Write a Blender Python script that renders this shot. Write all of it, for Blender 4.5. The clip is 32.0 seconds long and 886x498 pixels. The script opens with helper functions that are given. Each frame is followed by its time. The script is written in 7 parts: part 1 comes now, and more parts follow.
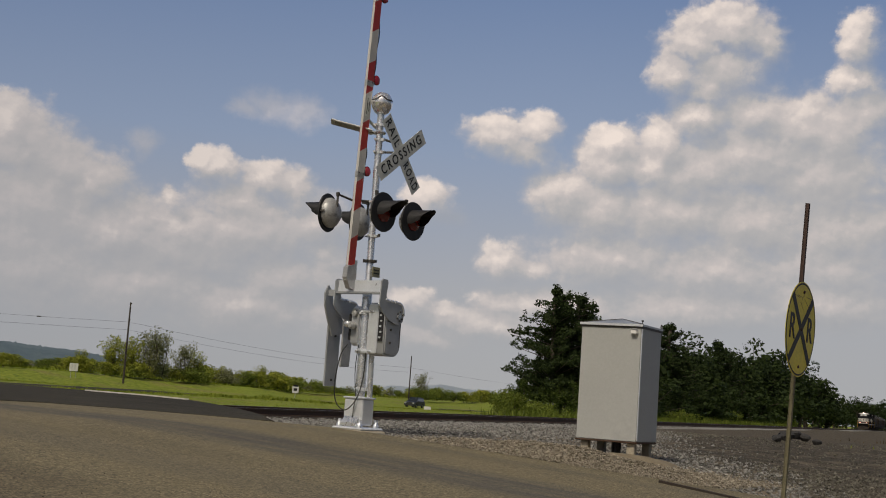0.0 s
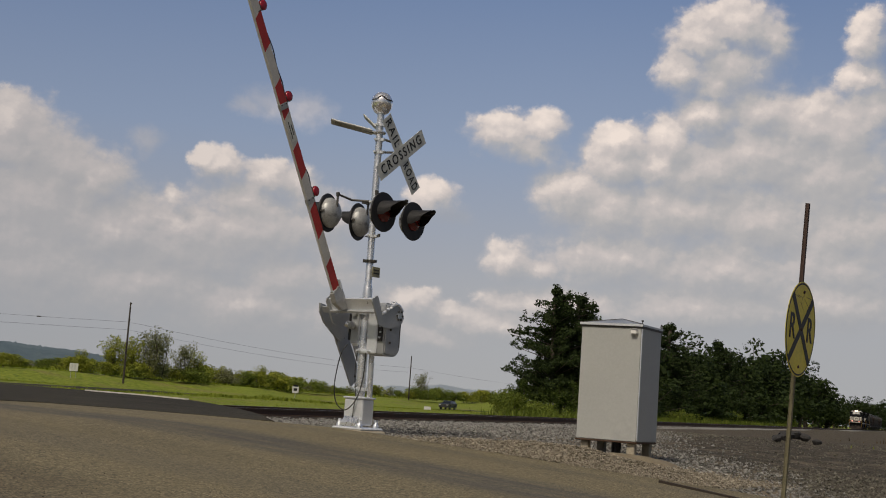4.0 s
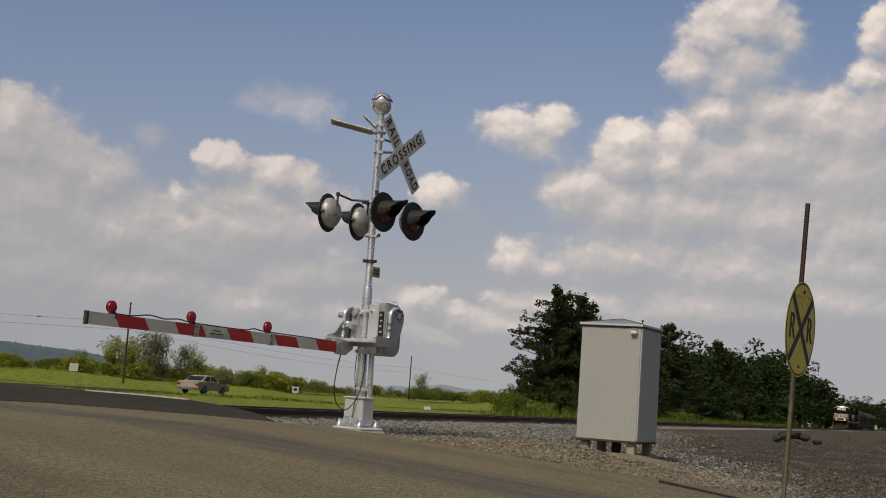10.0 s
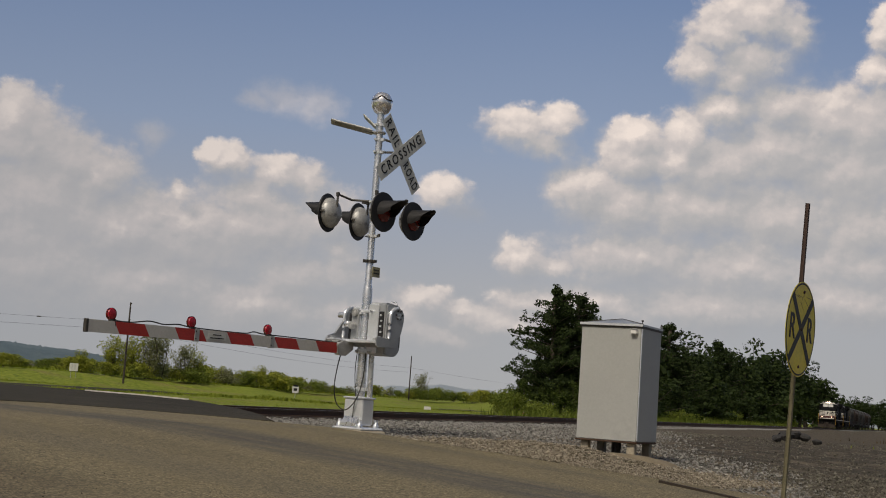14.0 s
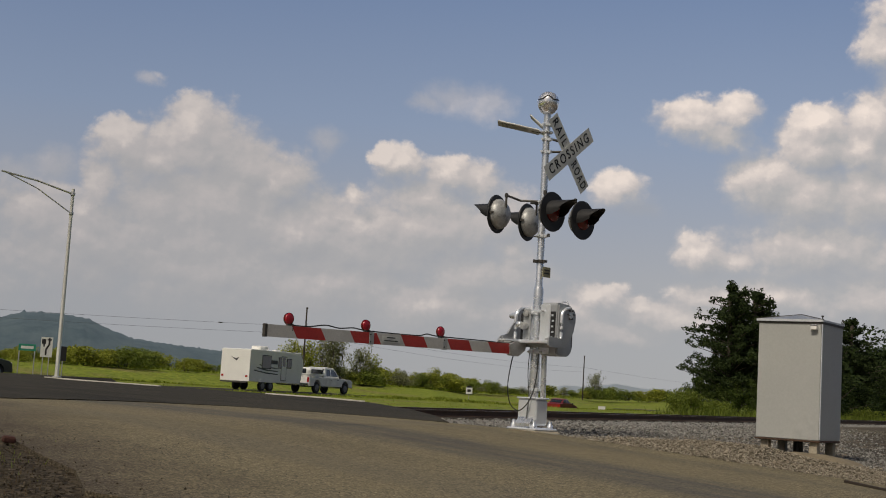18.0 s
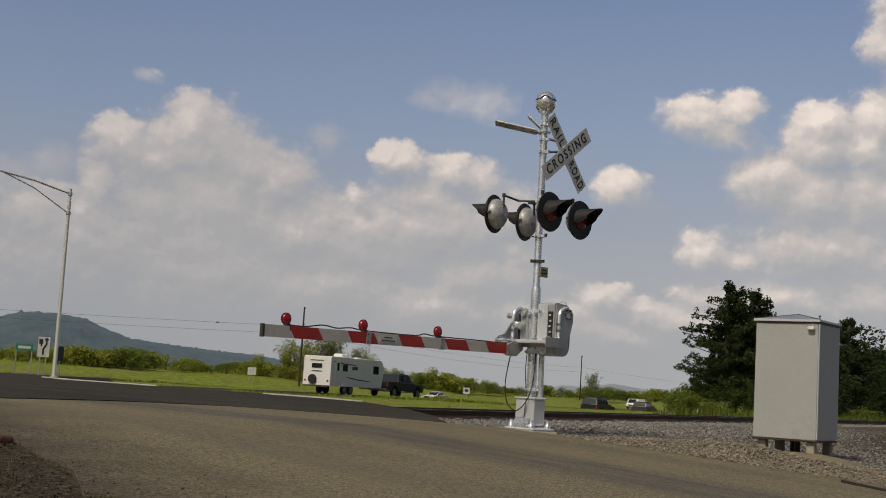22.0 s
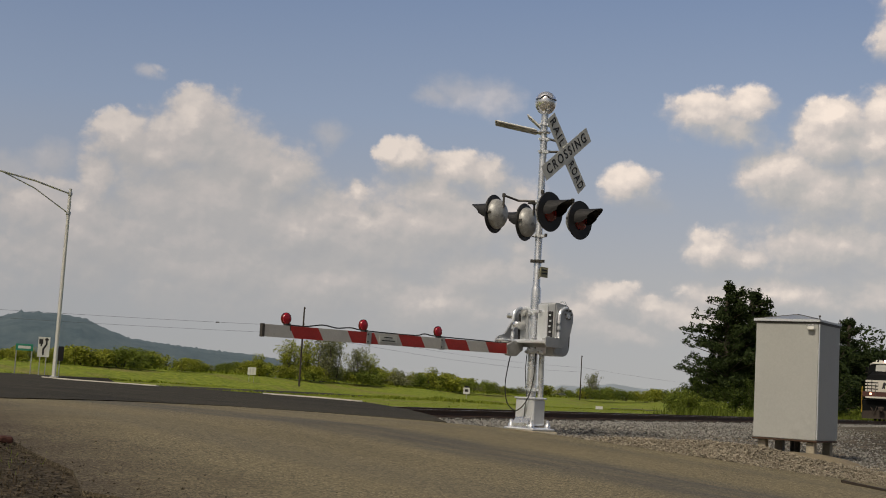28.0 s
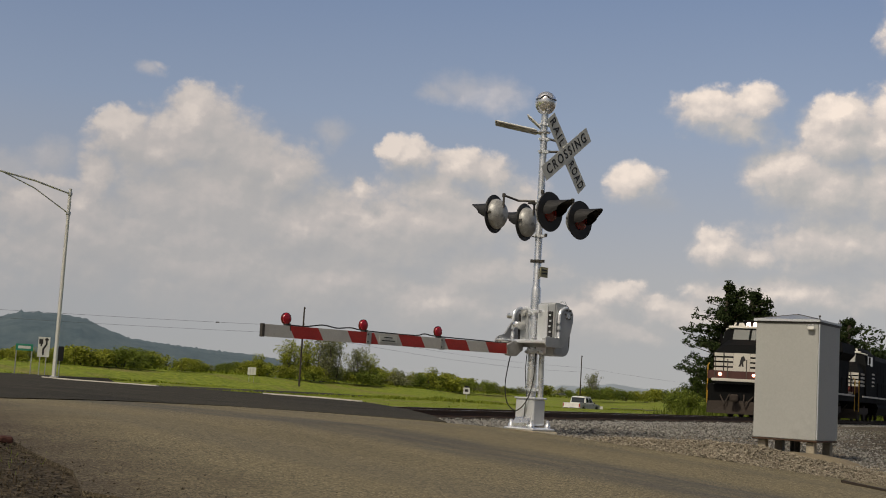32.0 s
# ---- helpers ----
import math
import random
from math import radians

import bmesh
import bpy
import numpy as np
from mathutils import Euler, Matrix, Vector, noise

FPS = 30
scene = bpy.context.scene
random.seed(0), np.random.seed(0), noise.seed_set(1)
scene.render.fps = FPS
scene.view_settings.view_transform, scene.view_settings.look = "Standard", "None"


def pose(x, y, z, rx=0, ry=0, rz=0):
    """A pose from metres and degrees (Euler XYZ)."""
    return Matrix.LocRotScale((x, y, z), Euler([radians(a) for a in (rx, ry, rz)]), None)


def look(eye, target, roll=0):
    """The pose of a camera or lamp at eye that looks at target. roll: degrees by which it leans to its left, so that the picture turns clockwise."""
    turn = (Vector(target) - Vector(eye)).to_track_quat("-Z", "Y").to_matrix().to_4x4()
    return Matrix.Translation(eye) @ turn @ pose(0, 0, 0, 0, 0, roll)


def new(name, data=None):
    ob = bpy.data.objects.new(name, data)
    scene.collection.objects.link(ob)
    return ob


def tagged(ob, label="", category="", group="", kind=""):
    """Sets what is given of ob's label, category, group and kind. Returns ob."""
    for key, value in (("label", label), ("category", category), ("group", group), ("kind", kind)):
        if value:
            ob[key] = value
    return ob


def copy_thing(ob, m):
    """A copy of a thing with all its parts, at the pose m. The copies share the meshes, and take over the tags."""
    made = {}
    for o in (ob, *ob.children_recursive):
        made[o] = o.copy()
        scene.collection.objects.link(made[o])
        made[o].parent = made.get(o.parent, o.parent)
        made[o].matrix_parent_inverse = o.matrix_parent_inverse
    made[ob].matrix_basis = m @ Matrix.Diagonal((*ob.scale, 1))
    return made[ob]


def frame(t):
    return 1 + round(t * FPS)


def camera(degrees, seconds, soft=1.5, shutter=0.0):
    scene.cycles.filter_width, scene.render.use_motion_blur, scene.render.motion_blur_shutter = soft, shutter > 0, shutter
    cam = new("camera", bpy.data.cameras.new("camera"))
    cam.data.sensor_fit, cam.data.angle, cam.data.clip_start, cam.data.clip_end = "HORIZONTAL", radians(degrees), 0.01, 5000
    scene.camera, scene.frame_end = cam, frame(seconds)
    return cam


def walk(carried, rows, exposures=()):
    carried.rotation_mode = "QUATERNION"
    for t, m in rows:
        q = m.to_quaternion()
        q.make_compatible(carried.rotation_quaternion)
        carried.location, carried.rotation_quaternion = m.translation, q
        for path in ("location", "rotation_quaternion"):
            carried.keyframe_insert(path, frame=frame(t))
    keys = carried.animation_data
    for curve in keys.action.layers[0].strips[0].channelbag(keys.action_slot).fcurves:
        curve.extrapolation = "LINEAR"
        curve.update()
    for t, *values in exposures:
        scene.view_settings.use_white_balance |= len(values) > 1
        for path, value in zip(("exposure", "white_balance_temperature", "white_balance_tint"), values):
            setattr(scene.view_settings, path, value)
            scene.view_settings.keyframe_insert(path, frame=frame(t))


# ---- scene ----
EYE = Vector((0, 0, 0.57))


def aim(yaw, pitch, roll):
    """Camera pose from its turn to the left, its tilt up and its lean, in degrees."""
    a, b = radians(yaw), radians(pitch)
    way = Vector((-math.sin(a) * math.cos(b), math.cos(a) * math.cos(b), math.sin(b)))
    return look(EYE, EYE + way, roll)


# ---- camera: a tripod that pans once, between 14 and 18.5 s ----
cam = camera(37.65, 32.0, soft=1.0)
walk(cam, [
    (0.0, aim(0, 6.535, 3.98)),
    (14.2, aim(0, 6.535, 3.98)),
    (14.5, aim(0.225, 6.53, 3.92)),
    (15.0, aim(2.1, 6.45, 3.80)),
    (15.5, aim(5.0, 6.25, 3.60)),
    (16.0, aim(7.2, 6.10, 3.45)),
    (16.5, aim(7.88, 6.03, 3.37)),
    (17.0, aim(7.70, 6.07, 3.38)),
    (17.5, aim(7.58, 6.08, 3.37)),
    (18.0, aim(7.51, 6.075, 3.37)),
    (18.5, aim(7.397, 6.077, 3.37)),
    (32.0, aim(7.397, 6.077, 3.37)),
], exposures=[(0.0, -0.08, 6640, 9), (14.0, -0.07, 6640, 9), (22.0, -0.07, 6660, 8), (28.0, 0.03, 6850, 8), (32.0, 0.03, 6850, 8)])

# ---- sky and sun: hazy afternoon, sun high behind the camera's left shoulder ----
SUN_AZ, SUN_EL = 207.0, 52.0          # compass-like, clockwise from +y
world = bpy.data.worlds.new("sky")
scene.world = world
world.use_nodes = True
wn = world.node_tree
sky = wn.nodes.new("ShaderNodeTexSky")
sky.sky_type, sky.sun_disc = "NISHITA", False
sky.sun_elevation, sky.sun_rotation = radians(SUN_EL), radians(SUN_AZ)
sky.dust_density, sky.air_density = 5.0, 1.0
wn.nodes["Background"].inputs["Strength"].default_value = 0.048
wn.links.new(sky.outputs[0], wn.nodes["Background"].inputs["Color"])
sun = new("sun", bpy.data.lights.new("sun", "SUN"))
sun.data.energy, sun.data.angle, sun.data.color = 2.2, radians(3.0), (1.0, 0.90, 0.75)
sa, se = radians(SUN_AZ), radians(SUN_EL)
sun.matrix_world = look((0, 0, 60), Vector((0, 0, 60)) - Vector((math.sin(sa) * math.cos(se), math.cos(sa) * math.cos(se), math.sin(se))))

# ---- plan: mast foot, road axes (U back along the road, V across it), track axes ----
MAST = Vector((-1.13, 20.3, 0))
U, V = Vector((0.766, -0.643, 0)), Vector((-0.643, -0.766, 0))
TH = radians(20.75)
N = Vector((-math.cos(TH), math.sin(TH), 0))      # from the camera across the track
Q = Vector((math.sin(TH), math.cos(TH), 0))       # along the track, away
TRACK, HW_NEAR, HW_FAR = 16.5, 53.0, 85.0         # distances across


def on(p, q, z=0.0):
    """A place by its distance across (p) and along (q) the track."""
    return N * p + Q * q + Vector((0, 0, z))


def smooth(a, b, x):
    x = min(1.0, max(0.0, (x - a) / (b - a)))
    return x * x * (3 - 2 * x)


def gz(x, y):
    """Height of the ground beside the road."""
    d = Vector((x, y, 0)) - MAST
    s, p = d.dot(U), x * N.x + y * N.y
    z = -0.048 * min(max(s, 0.0), 15.0) - 0.02
    z += (-0.36 - z) * smooth(9.5, 14.0, p)
    q = x * Q.x + y * Q.y
    bank = (0.40 + 0.85 * (1 - smooth(125, 230, q))) * smooth(89, 108, p)
    dip = 1.1 * smooth(85, 142, q) * smooth(36, 48, p) * (1 - smooth(92, 104, p))   # the highway runs down into a hollow
    return z + (-0.42 + 0.36) * smooth(22, 40, p) + bank - dip


def rz_(x, y):
    """Height of the road's surface."""
    s = (Vector((x, y, 0)) - MAST).dot(U)
    return -0.048 * min(max(s, 0.0), 15.0)


# ---- materials ----
def nodes_of(name):
    m = bpy.data.materials.new(name)
    m.use_nodes = True
    t = m.node_tree
    return m, t, t.nodes["Principled BSDF"]


def add(t, kind, **kw):
    n = t.nodes.new("ShaderNode" + kind)
    for k, v in kw.items():
        if k in n.inputs:
            n.inputs[k].default_value = v
    return n


def link(t, a, b):
    t.links.new(a, b)


def ramp(t, fac, stops):
    r = t.nodes.new("ShaderNodeValToRGB")
    while len(r.color_ramp.elements) < len(stops):
        r.color_ramp.elements.new(0.5)
    for e, (pos, c) in zip(r.color_ramp.elements, stops):
        e.position, e.color = pos, (*c, 1)
    link(t, fac, r.inputs[0])
    return r.outputs[0]


def shade(c, k):
    return tuple(min(1.0, v * k) for v in c)


def mat(name, col, rough=0.6, metal=0.0, var=0.25, scale=3.0, fine=60.0, bump=0.15, dirt=None, dirt_at=0.62, spec=0.5, world_coords=False, rnd=0.0):
    """Painted, metal or mineral surface: colour with broad and fine variation, optional stains, fine relief."""
    m, t, b = nodes_of(name)
    if world_coords:
        co = t.nodes.new("ShaderNodeNewGeometry").outputs["Position"]
    else:
        co = t.nodes.new("ShaderNodeTexCoord").outputs["Object"]
    n1 = add(t, "TexNoise", Scale=scale, Detail=5.0, Roughness=0.6)
    n2 = add(t, "TexNoise", Scale=fine, Detail=3.0)
    link(t, co, n1.inputs["Vector"]), link(t, co, n2.inputs["Vector"])
    mix = t.nodes.new("ShaderNodeMath")
    mix.operation = "ADD"
    link(t, n1.outputs[0], mix.inputs[0]), link(t, n2.outputs[0], mix.inputs[1])
    half = t.nodes.new("ShaderNodeMath")
    half.operation = "MULTIPLY"
    half.inputs[1].default_value = 0.5
    link(t, mix.outputs[0], half.inputs[0])
    c = ramp(t, half.outputs[0], [(0.34, shade(col, 1 - var)), (0.5, col), (0.66, shade(col, 1 + var))])
    if dirt:
        n3 = add(t, "TexNoise", Scale=scale * 0.7, Detail=8.0, Roughness=0.7)
        link(t, co, n3.inputs["Vector"])
        f = ramp(t, n3.outputs[0], [(dirt_at - 0.08, (0, 0, 0)), (dirt_at + 0.1, (1, 1, 1))])
        mx = t.nodes.new("ShaderNodeMix")
        mx.data_type = "RGBA"
        link(t, f, mx.inputs[0]), link(t, c, mx.inputs[6])
        mx.inputs[7].default_value = (*dirt, 1)
        c = mx.outputs[2]
    if rnd:
        oi = t.nodes.new("ShaderNodeObjectInfo")
        hs = t.nodes.new("ShaderNodeHueSaturation")
        mr = add(t, "MapRange")
        mr.inputs[3].default_value, mr.inputs[4].default_value = 1 - rnd, 1 + rnd
        link(t, oi.outputs["Random"], mr.inputs[0]), link(t, mr.outputs[0], hs.inputs["Value"]), link(t, c, hs.inputs["Color"])
        c = hs.outputs[0]
    link(t, c, b.inputs["Base Color"])
    rr = add(t, "MapRange")
    rr.inputs[3].default_value, rr.inputs[4].default_value = max(0.02, rough - 0.12), min(1.0, rough + 0.12)
    link(t, n1.outputs[0], rr.inputs[0]), link(t, rr.outputs[0], b.inputs["Roughness"])
    b.inputs["Metallic"].default_value = metal
    b.inputs["Specular IOR Level"].default_value = spec
    if bump:
        bp = add(t, "Bump", Strength=bump, Distance=0.01)
        link(t, n2.outputs[0], bp.inputs["Height"]), link(t, bp.outputs[0], b.inputs["Normal"])
    return m


def glow(name, col, strength):
    m, t, b = nodes_of(name)
    b.inputs["Base Color"].default_value = (*col, 1)
    b.inputs["Emission Color"].default_value = (*col, 1)
    b.inputs["Emission Strength"].default_value = strength
    return m


def glassy(name, col, rough=0.08):
    m, t, b = nodes_of(name)
    b.inputs["Base Color"].default_value = (*col, 1)
    b.inputs["Roughness"].default_value = rough
    b.inputs["Coat Weight"].default_value = 0.6
    return m


def leafy(name, dark, light, rough=0.75):
    """Foliage: each leaf its own green."""
    m, t, b = nodes_of(name)
    g = t.nodes.new("ShaderNodeNewGeometry")
    n = add(t, "TexNoise", Scale=0.35, Detail=4.0)
    link(t, g.outputs["Position"], n.inputs["Vector"])
    ad = t.nodes.new("ShaderNodeMath")
    ad.operation = "ADD"
    link(t, g.outputs["Random Per Island"], ad.inputs[0]), link(t, n.outputs[0], ad.inputs[1])
    hf = t.nodes.new("ShaderNodeMath")
    hf.operation = "MULTIPLY"
    hf.inputs[1].default_value = 0.55
    link(t, ad.outputs[0], hf.inputs[0])
    c = ramp(t, hf.outputs[0], [(0.1, dark), (0.9, light)])
    link(t, c, b.inputs["Base Color"])
    b.inputs["Roughness"].default_value = rough
    b.inputs["Specular IOR Level"].default_value = 0.25
    tr = t.nodes.new("ShaderNodeBsdfTranslucent")
    link(t, c, tr.inputs["Color"])
    ms = t.nodes.new("ShaderNodeMixShader")
    ms.inputs[0].default_value = 0.3
    link(t, b.outputs[0], ms.inputs[1]), link(t, tr.outputs[0], ms.inputs[2])
    link(t, ms.outputs[0], t.nodes["Material Output"].inputs["Surface"])
    return m


SILVER = mat("aluminium_paint", (0.78, 0.80, 0.83), 0.27, 0.74, 0.12, 4, 90, 0.06, (0.5, 0.49, 0.47), 0.68)
# paler silver: sun on facing parts is put into this colour
BRIGHT = mat("pale_sunlit_aluminium_paint", (0.80, 0.83, 0.88), 0.32, 0.45, 0.08, 5, 60, 0.04, (0.6, 0.6, 0.6), 0.68)
PALEGALV = mat("pale_galvanised_steel", (0.6, 0.6, 0.58), 0.45, 0.3, 0.15, 6, 70, 0.06)
GALV = mat("galvanised_steel", (0.5, 0.51, 0.52), 0.45, 0.7, 0.25, 6, 70, 0.1, (0.3, 0.29, 0.27), 0.68)
BLACK = mat("matt_black_paint", (0.018, 0.018, 0.02), 0.6, 0, 0.3, 5, 80, 0.05, (0.06, 0.055, 0.05), 0.68)
DARKMETAL = mat("dark_steel", (0.07, 0.065, 0.06), 0.6, 0.3, 0.3, 5, 60, 0.15)
RED = mat("red_reflective", (0.42, 0.035, 0.03), 0.5, 0, 0.22, 4, 60, 0.05, (0.22, 0.06, 0.05), 0.68)
WHITE = mat("white_reflective", (0.56, 0.55, 0.53), 0.5, 0, 0.12, 4, 60, 0.05, (0.36, 0.35, 0.33), 0.66)
SIGNWHITE = mat("white_sign_sheet", (0.62, 0.63, 0.6), 0.5, 0, 0.1, 4, 50, 0.03, (0.42, 0.42, 0.4), 0.68)
YELLOW = mat("yellow_sign_sheet", (0.74, 0.62, 0.05), 0.5, 0, 0.15, 5, 50, 0.04, (0.4, 0.33, 0.06), 0.66)
CABIN = mat("grey_cabinet_paint", (0.43, 0.44, 0.43), 0.55, 0.1, 0.06, 1.5, 40, 0.06, (0.36, 0.36, 0.36), 0.64)
CONC = mat("pale_concrete", (0.36, 0.32, 0.25), 0.9, 0, 0.2, 3, 40, 0.4, (0.2, 0.18, 0.14), 0.62)
LENS_RED = glassy("red_lens", (0.16, 0.012, 0.008), 0.25)
LAMP_RED = glassy("bright_red_lens", (0.42, 0.012, 0.03), 0.25)
RUBBER = mat("black_rubber", (0.02, 0.02, 0.02), 0.7, 0, 0.3, 6, 60, 0.1)
WOOD = mat("weathered_wood", (0.045, 0.036, 0.03), 0.85, 0, 0.3, 2, 40, 0.4)
POSTBROWN = mat("rusty_brown_post", (0.06, 0.036, 0.03), 0.75, 0.2, 0.3, 4, 50, 0.2)
POSTGREEN = mat("olive_steel_post", (0.15, 0.135, 0.08), 0.7, 0.2, 0.25, 4, 50, 0.2)
RAILSIDE = mat("rusty_rail", (0.085, 0.05, 0.033), 0.8, 0.2, 0.3, 3, 50, 0.3)
RAILTOP = mat("polished_rail_head", (0.4, 0.39, 0.38), 0.3, 0.9, 0.1, 3, 60, 0.05)
TIE = mat("creosoted_tie", (0.035, 0.026, 0.02), 0.9, 0, 0.35, 4, 40, 0.4, rnd=0.3)


# ---- mesh tools ----
class Mesh:
    """Collects vertices and faces of one part."""

    def __init__(self):
        self.v, self.f = [], []

    def push(self, verts, faces, m=None):
        k = len(self.v)
        for p in verts:
            p = Vector(p)
            self.v.append((m @ p if m else p)[:])
        self.f += [tuple(k + i for i in f) for f in faces]
        return self

    def box(self, size, m=None, bevel=0.0, taper=1.0):
        x, y, z = size[0] / 2, size[1] / 2, size[2] / 2
        c = min(bevel, x * 0.9, y * 0.9)
        if c <= 0:
            ring = [(-x, -y), (x, -y), (x, y), (-x, y)]
        else:
            ring = [(-x + c, -y), (x - c, -y), (x, -y + c), (x, y - c), (x - c, y), (-x + c, y), (-x, y - c), (-x, -y + c)]
        zc = min(bevel, z * 0.9)
        levels = [(-z, 1), (z, taper)] if zc <= 0 else [(-z, 1 - zc / max(x, y)), (-z + zc, 1), (z - zc, taper), (z, taper * (1 - zc / max(x, y)))]
        return self.loft([[(a * k, b * k, h) for a, b in ring] for h, k in levels], m)

    def loft(self, rings, m=None, cap=True, closed=True):
        n = len(rings[0])
        verts = [p for r in rings for p in r]
        faces = []
        for i in range(len(rings) - 1):
            for j in range(n if closed else n - 1):
                a, b = i * n + j, i * n + (j + 1) % n
                faces.append((a, b, b + n, a + n))
        if cap and closed:
            faces.append(tuple(range(n - 1, -1, -1)))
            faces.append(tuple((len(rings) - 1) * n + j for j in range(n)))
        return self.push(verts, faces, m)

    def lathe(self, profile, n=16, m=None, cap=True):
        """Profile of (radius, z), turned round z."""
        return self.loft([[(r * math.cos(2 * math.pi * j / n), r * math.sin(2 * math.pi * j / n), z) for j in range(n)] for r, z in profile], m, cap)

    def tube(self, a, b, r, n=10, r2=None):
        a, b = Vector(a), Vector(b)
        m = Matrix.Translation(a) @ (b - a).to_track_quat("Z", "Y").to_matrix().to_4x4()
        return self.lathe([(r, 0), (r if r2 is None else r2, (b - a).length)], n, m)

    def pipe(self, pts, r, n=8):
        """A bent rod through the points."""
        rings = []
        pts = [Vector(p) for p in pts]
        for i, p in enumerate(pts):
            d = (pts[min(i + 1, len(pts) - 1)] - pts[max(i - 1, 0)]).normalized()
            q = d.to_track_quat("Z", "Y")
            rings.append([p + q @ Vector((r * math.cos(2 * math.pi * j / n), r * math.sin(2 * math.pi * j / n), 0)) for j in range(n)])
        return self.loft(rings)

    def prism(self, outline, depth, m=None):
        """Outline in x, z; depth along y, centred."""
        return self.loft([[(x, -depth / 2, z) for x, z in outline], [(x, depth / 2, z) for x, z in outline]], m)

    def data(self, name, material, smooth_it=False):
        me = bpy.data.meshes.new(name)
        me.from_pydata(self.v, [], self.f)
        bm = bmesh.new()
        bm.from_mesh(me)
        bmesh.ops.recalc_face_normals(bm, faces=bm.faces)
        if smooth_it:
            for fc in bm.faces:
                fc.smooth = True
            for e in bm.edges:
                if len(e.link_faces) == 2 and e.calc_face_angle(0) > 0.7:
                    e.smooth = False
        bm.to_mesh(me)
        bm.free()
        me.materials.append(material)
        return me


def part(name, mesh, material, parent=None, label="", m=None, smooth_it=False):
    ob = new(name, mesh if isinstance(mesh, bpy.types.Mesh) else mesh.data(name, material, smooth_it))
    if parent is not None:
        ob.parent = parent
    if m is not None:
        ob.matrix_basis = m
    if label:
        ob["label"] = label
    return ob


def thing(name, m, label, category, group="", kind=""):
    ob = new(name)
    ob.matrix_basis = m
    return tagged(ob, label, category, group, kind)


def raw(name, verts, faces, material):
    me = bpy.data.meshes.new(name)
    me.from_pydata(verts, [], faces)
    me.materials.append(material)
    return me


def words(name, text, size, material, parent, m, label="", width=None, gap=1.0):
    """Raised lettering in the built-in font, turned into a mesh."""
    cu = bpy.data.curves.new(name, "FONT")
    cu.body, cu.size, cu.extrude, cu.align_x, cu.align_y = text, size, 0.002, "CENTER", "CENTER"
    cu.offset, cu.space_character = size * 0.012, gap
    tmp = new("tmp", cu)
    bpy.context.view_layer.update()
    me = bpy.data.meshes.new_from_object(tmp.evaluated_get(bpy.context.evaluated_depsgraph_get()))
    bpy.data.objects.remove(tmp)
    if width:
        xs = [v.co.x for v in me.vertices]
        k = width / (max(xs) - min(xs))
        for v in me.vertices:
            v.co.x *= k
    me.materials.clear()
    me.materials.append(material)
    return part(name, me, material, parent, label, m)


def rgb(t, c):
    n = t.nodes.new("ShaderNodeRGB")
    n.outputs[0].default_value = (*c, 1)
    return n.outputs[0]


def mix_col(t, f, a, b):
    mx = t.nodes.new("ShaderNodeMix")
    mx.data_type = "RGBA"
    link(t, f, mx.inputs[0]), link(t, a, mx.inputs[6]), link(t, b, mx.inputs[7])
    return mx.outputs[2]


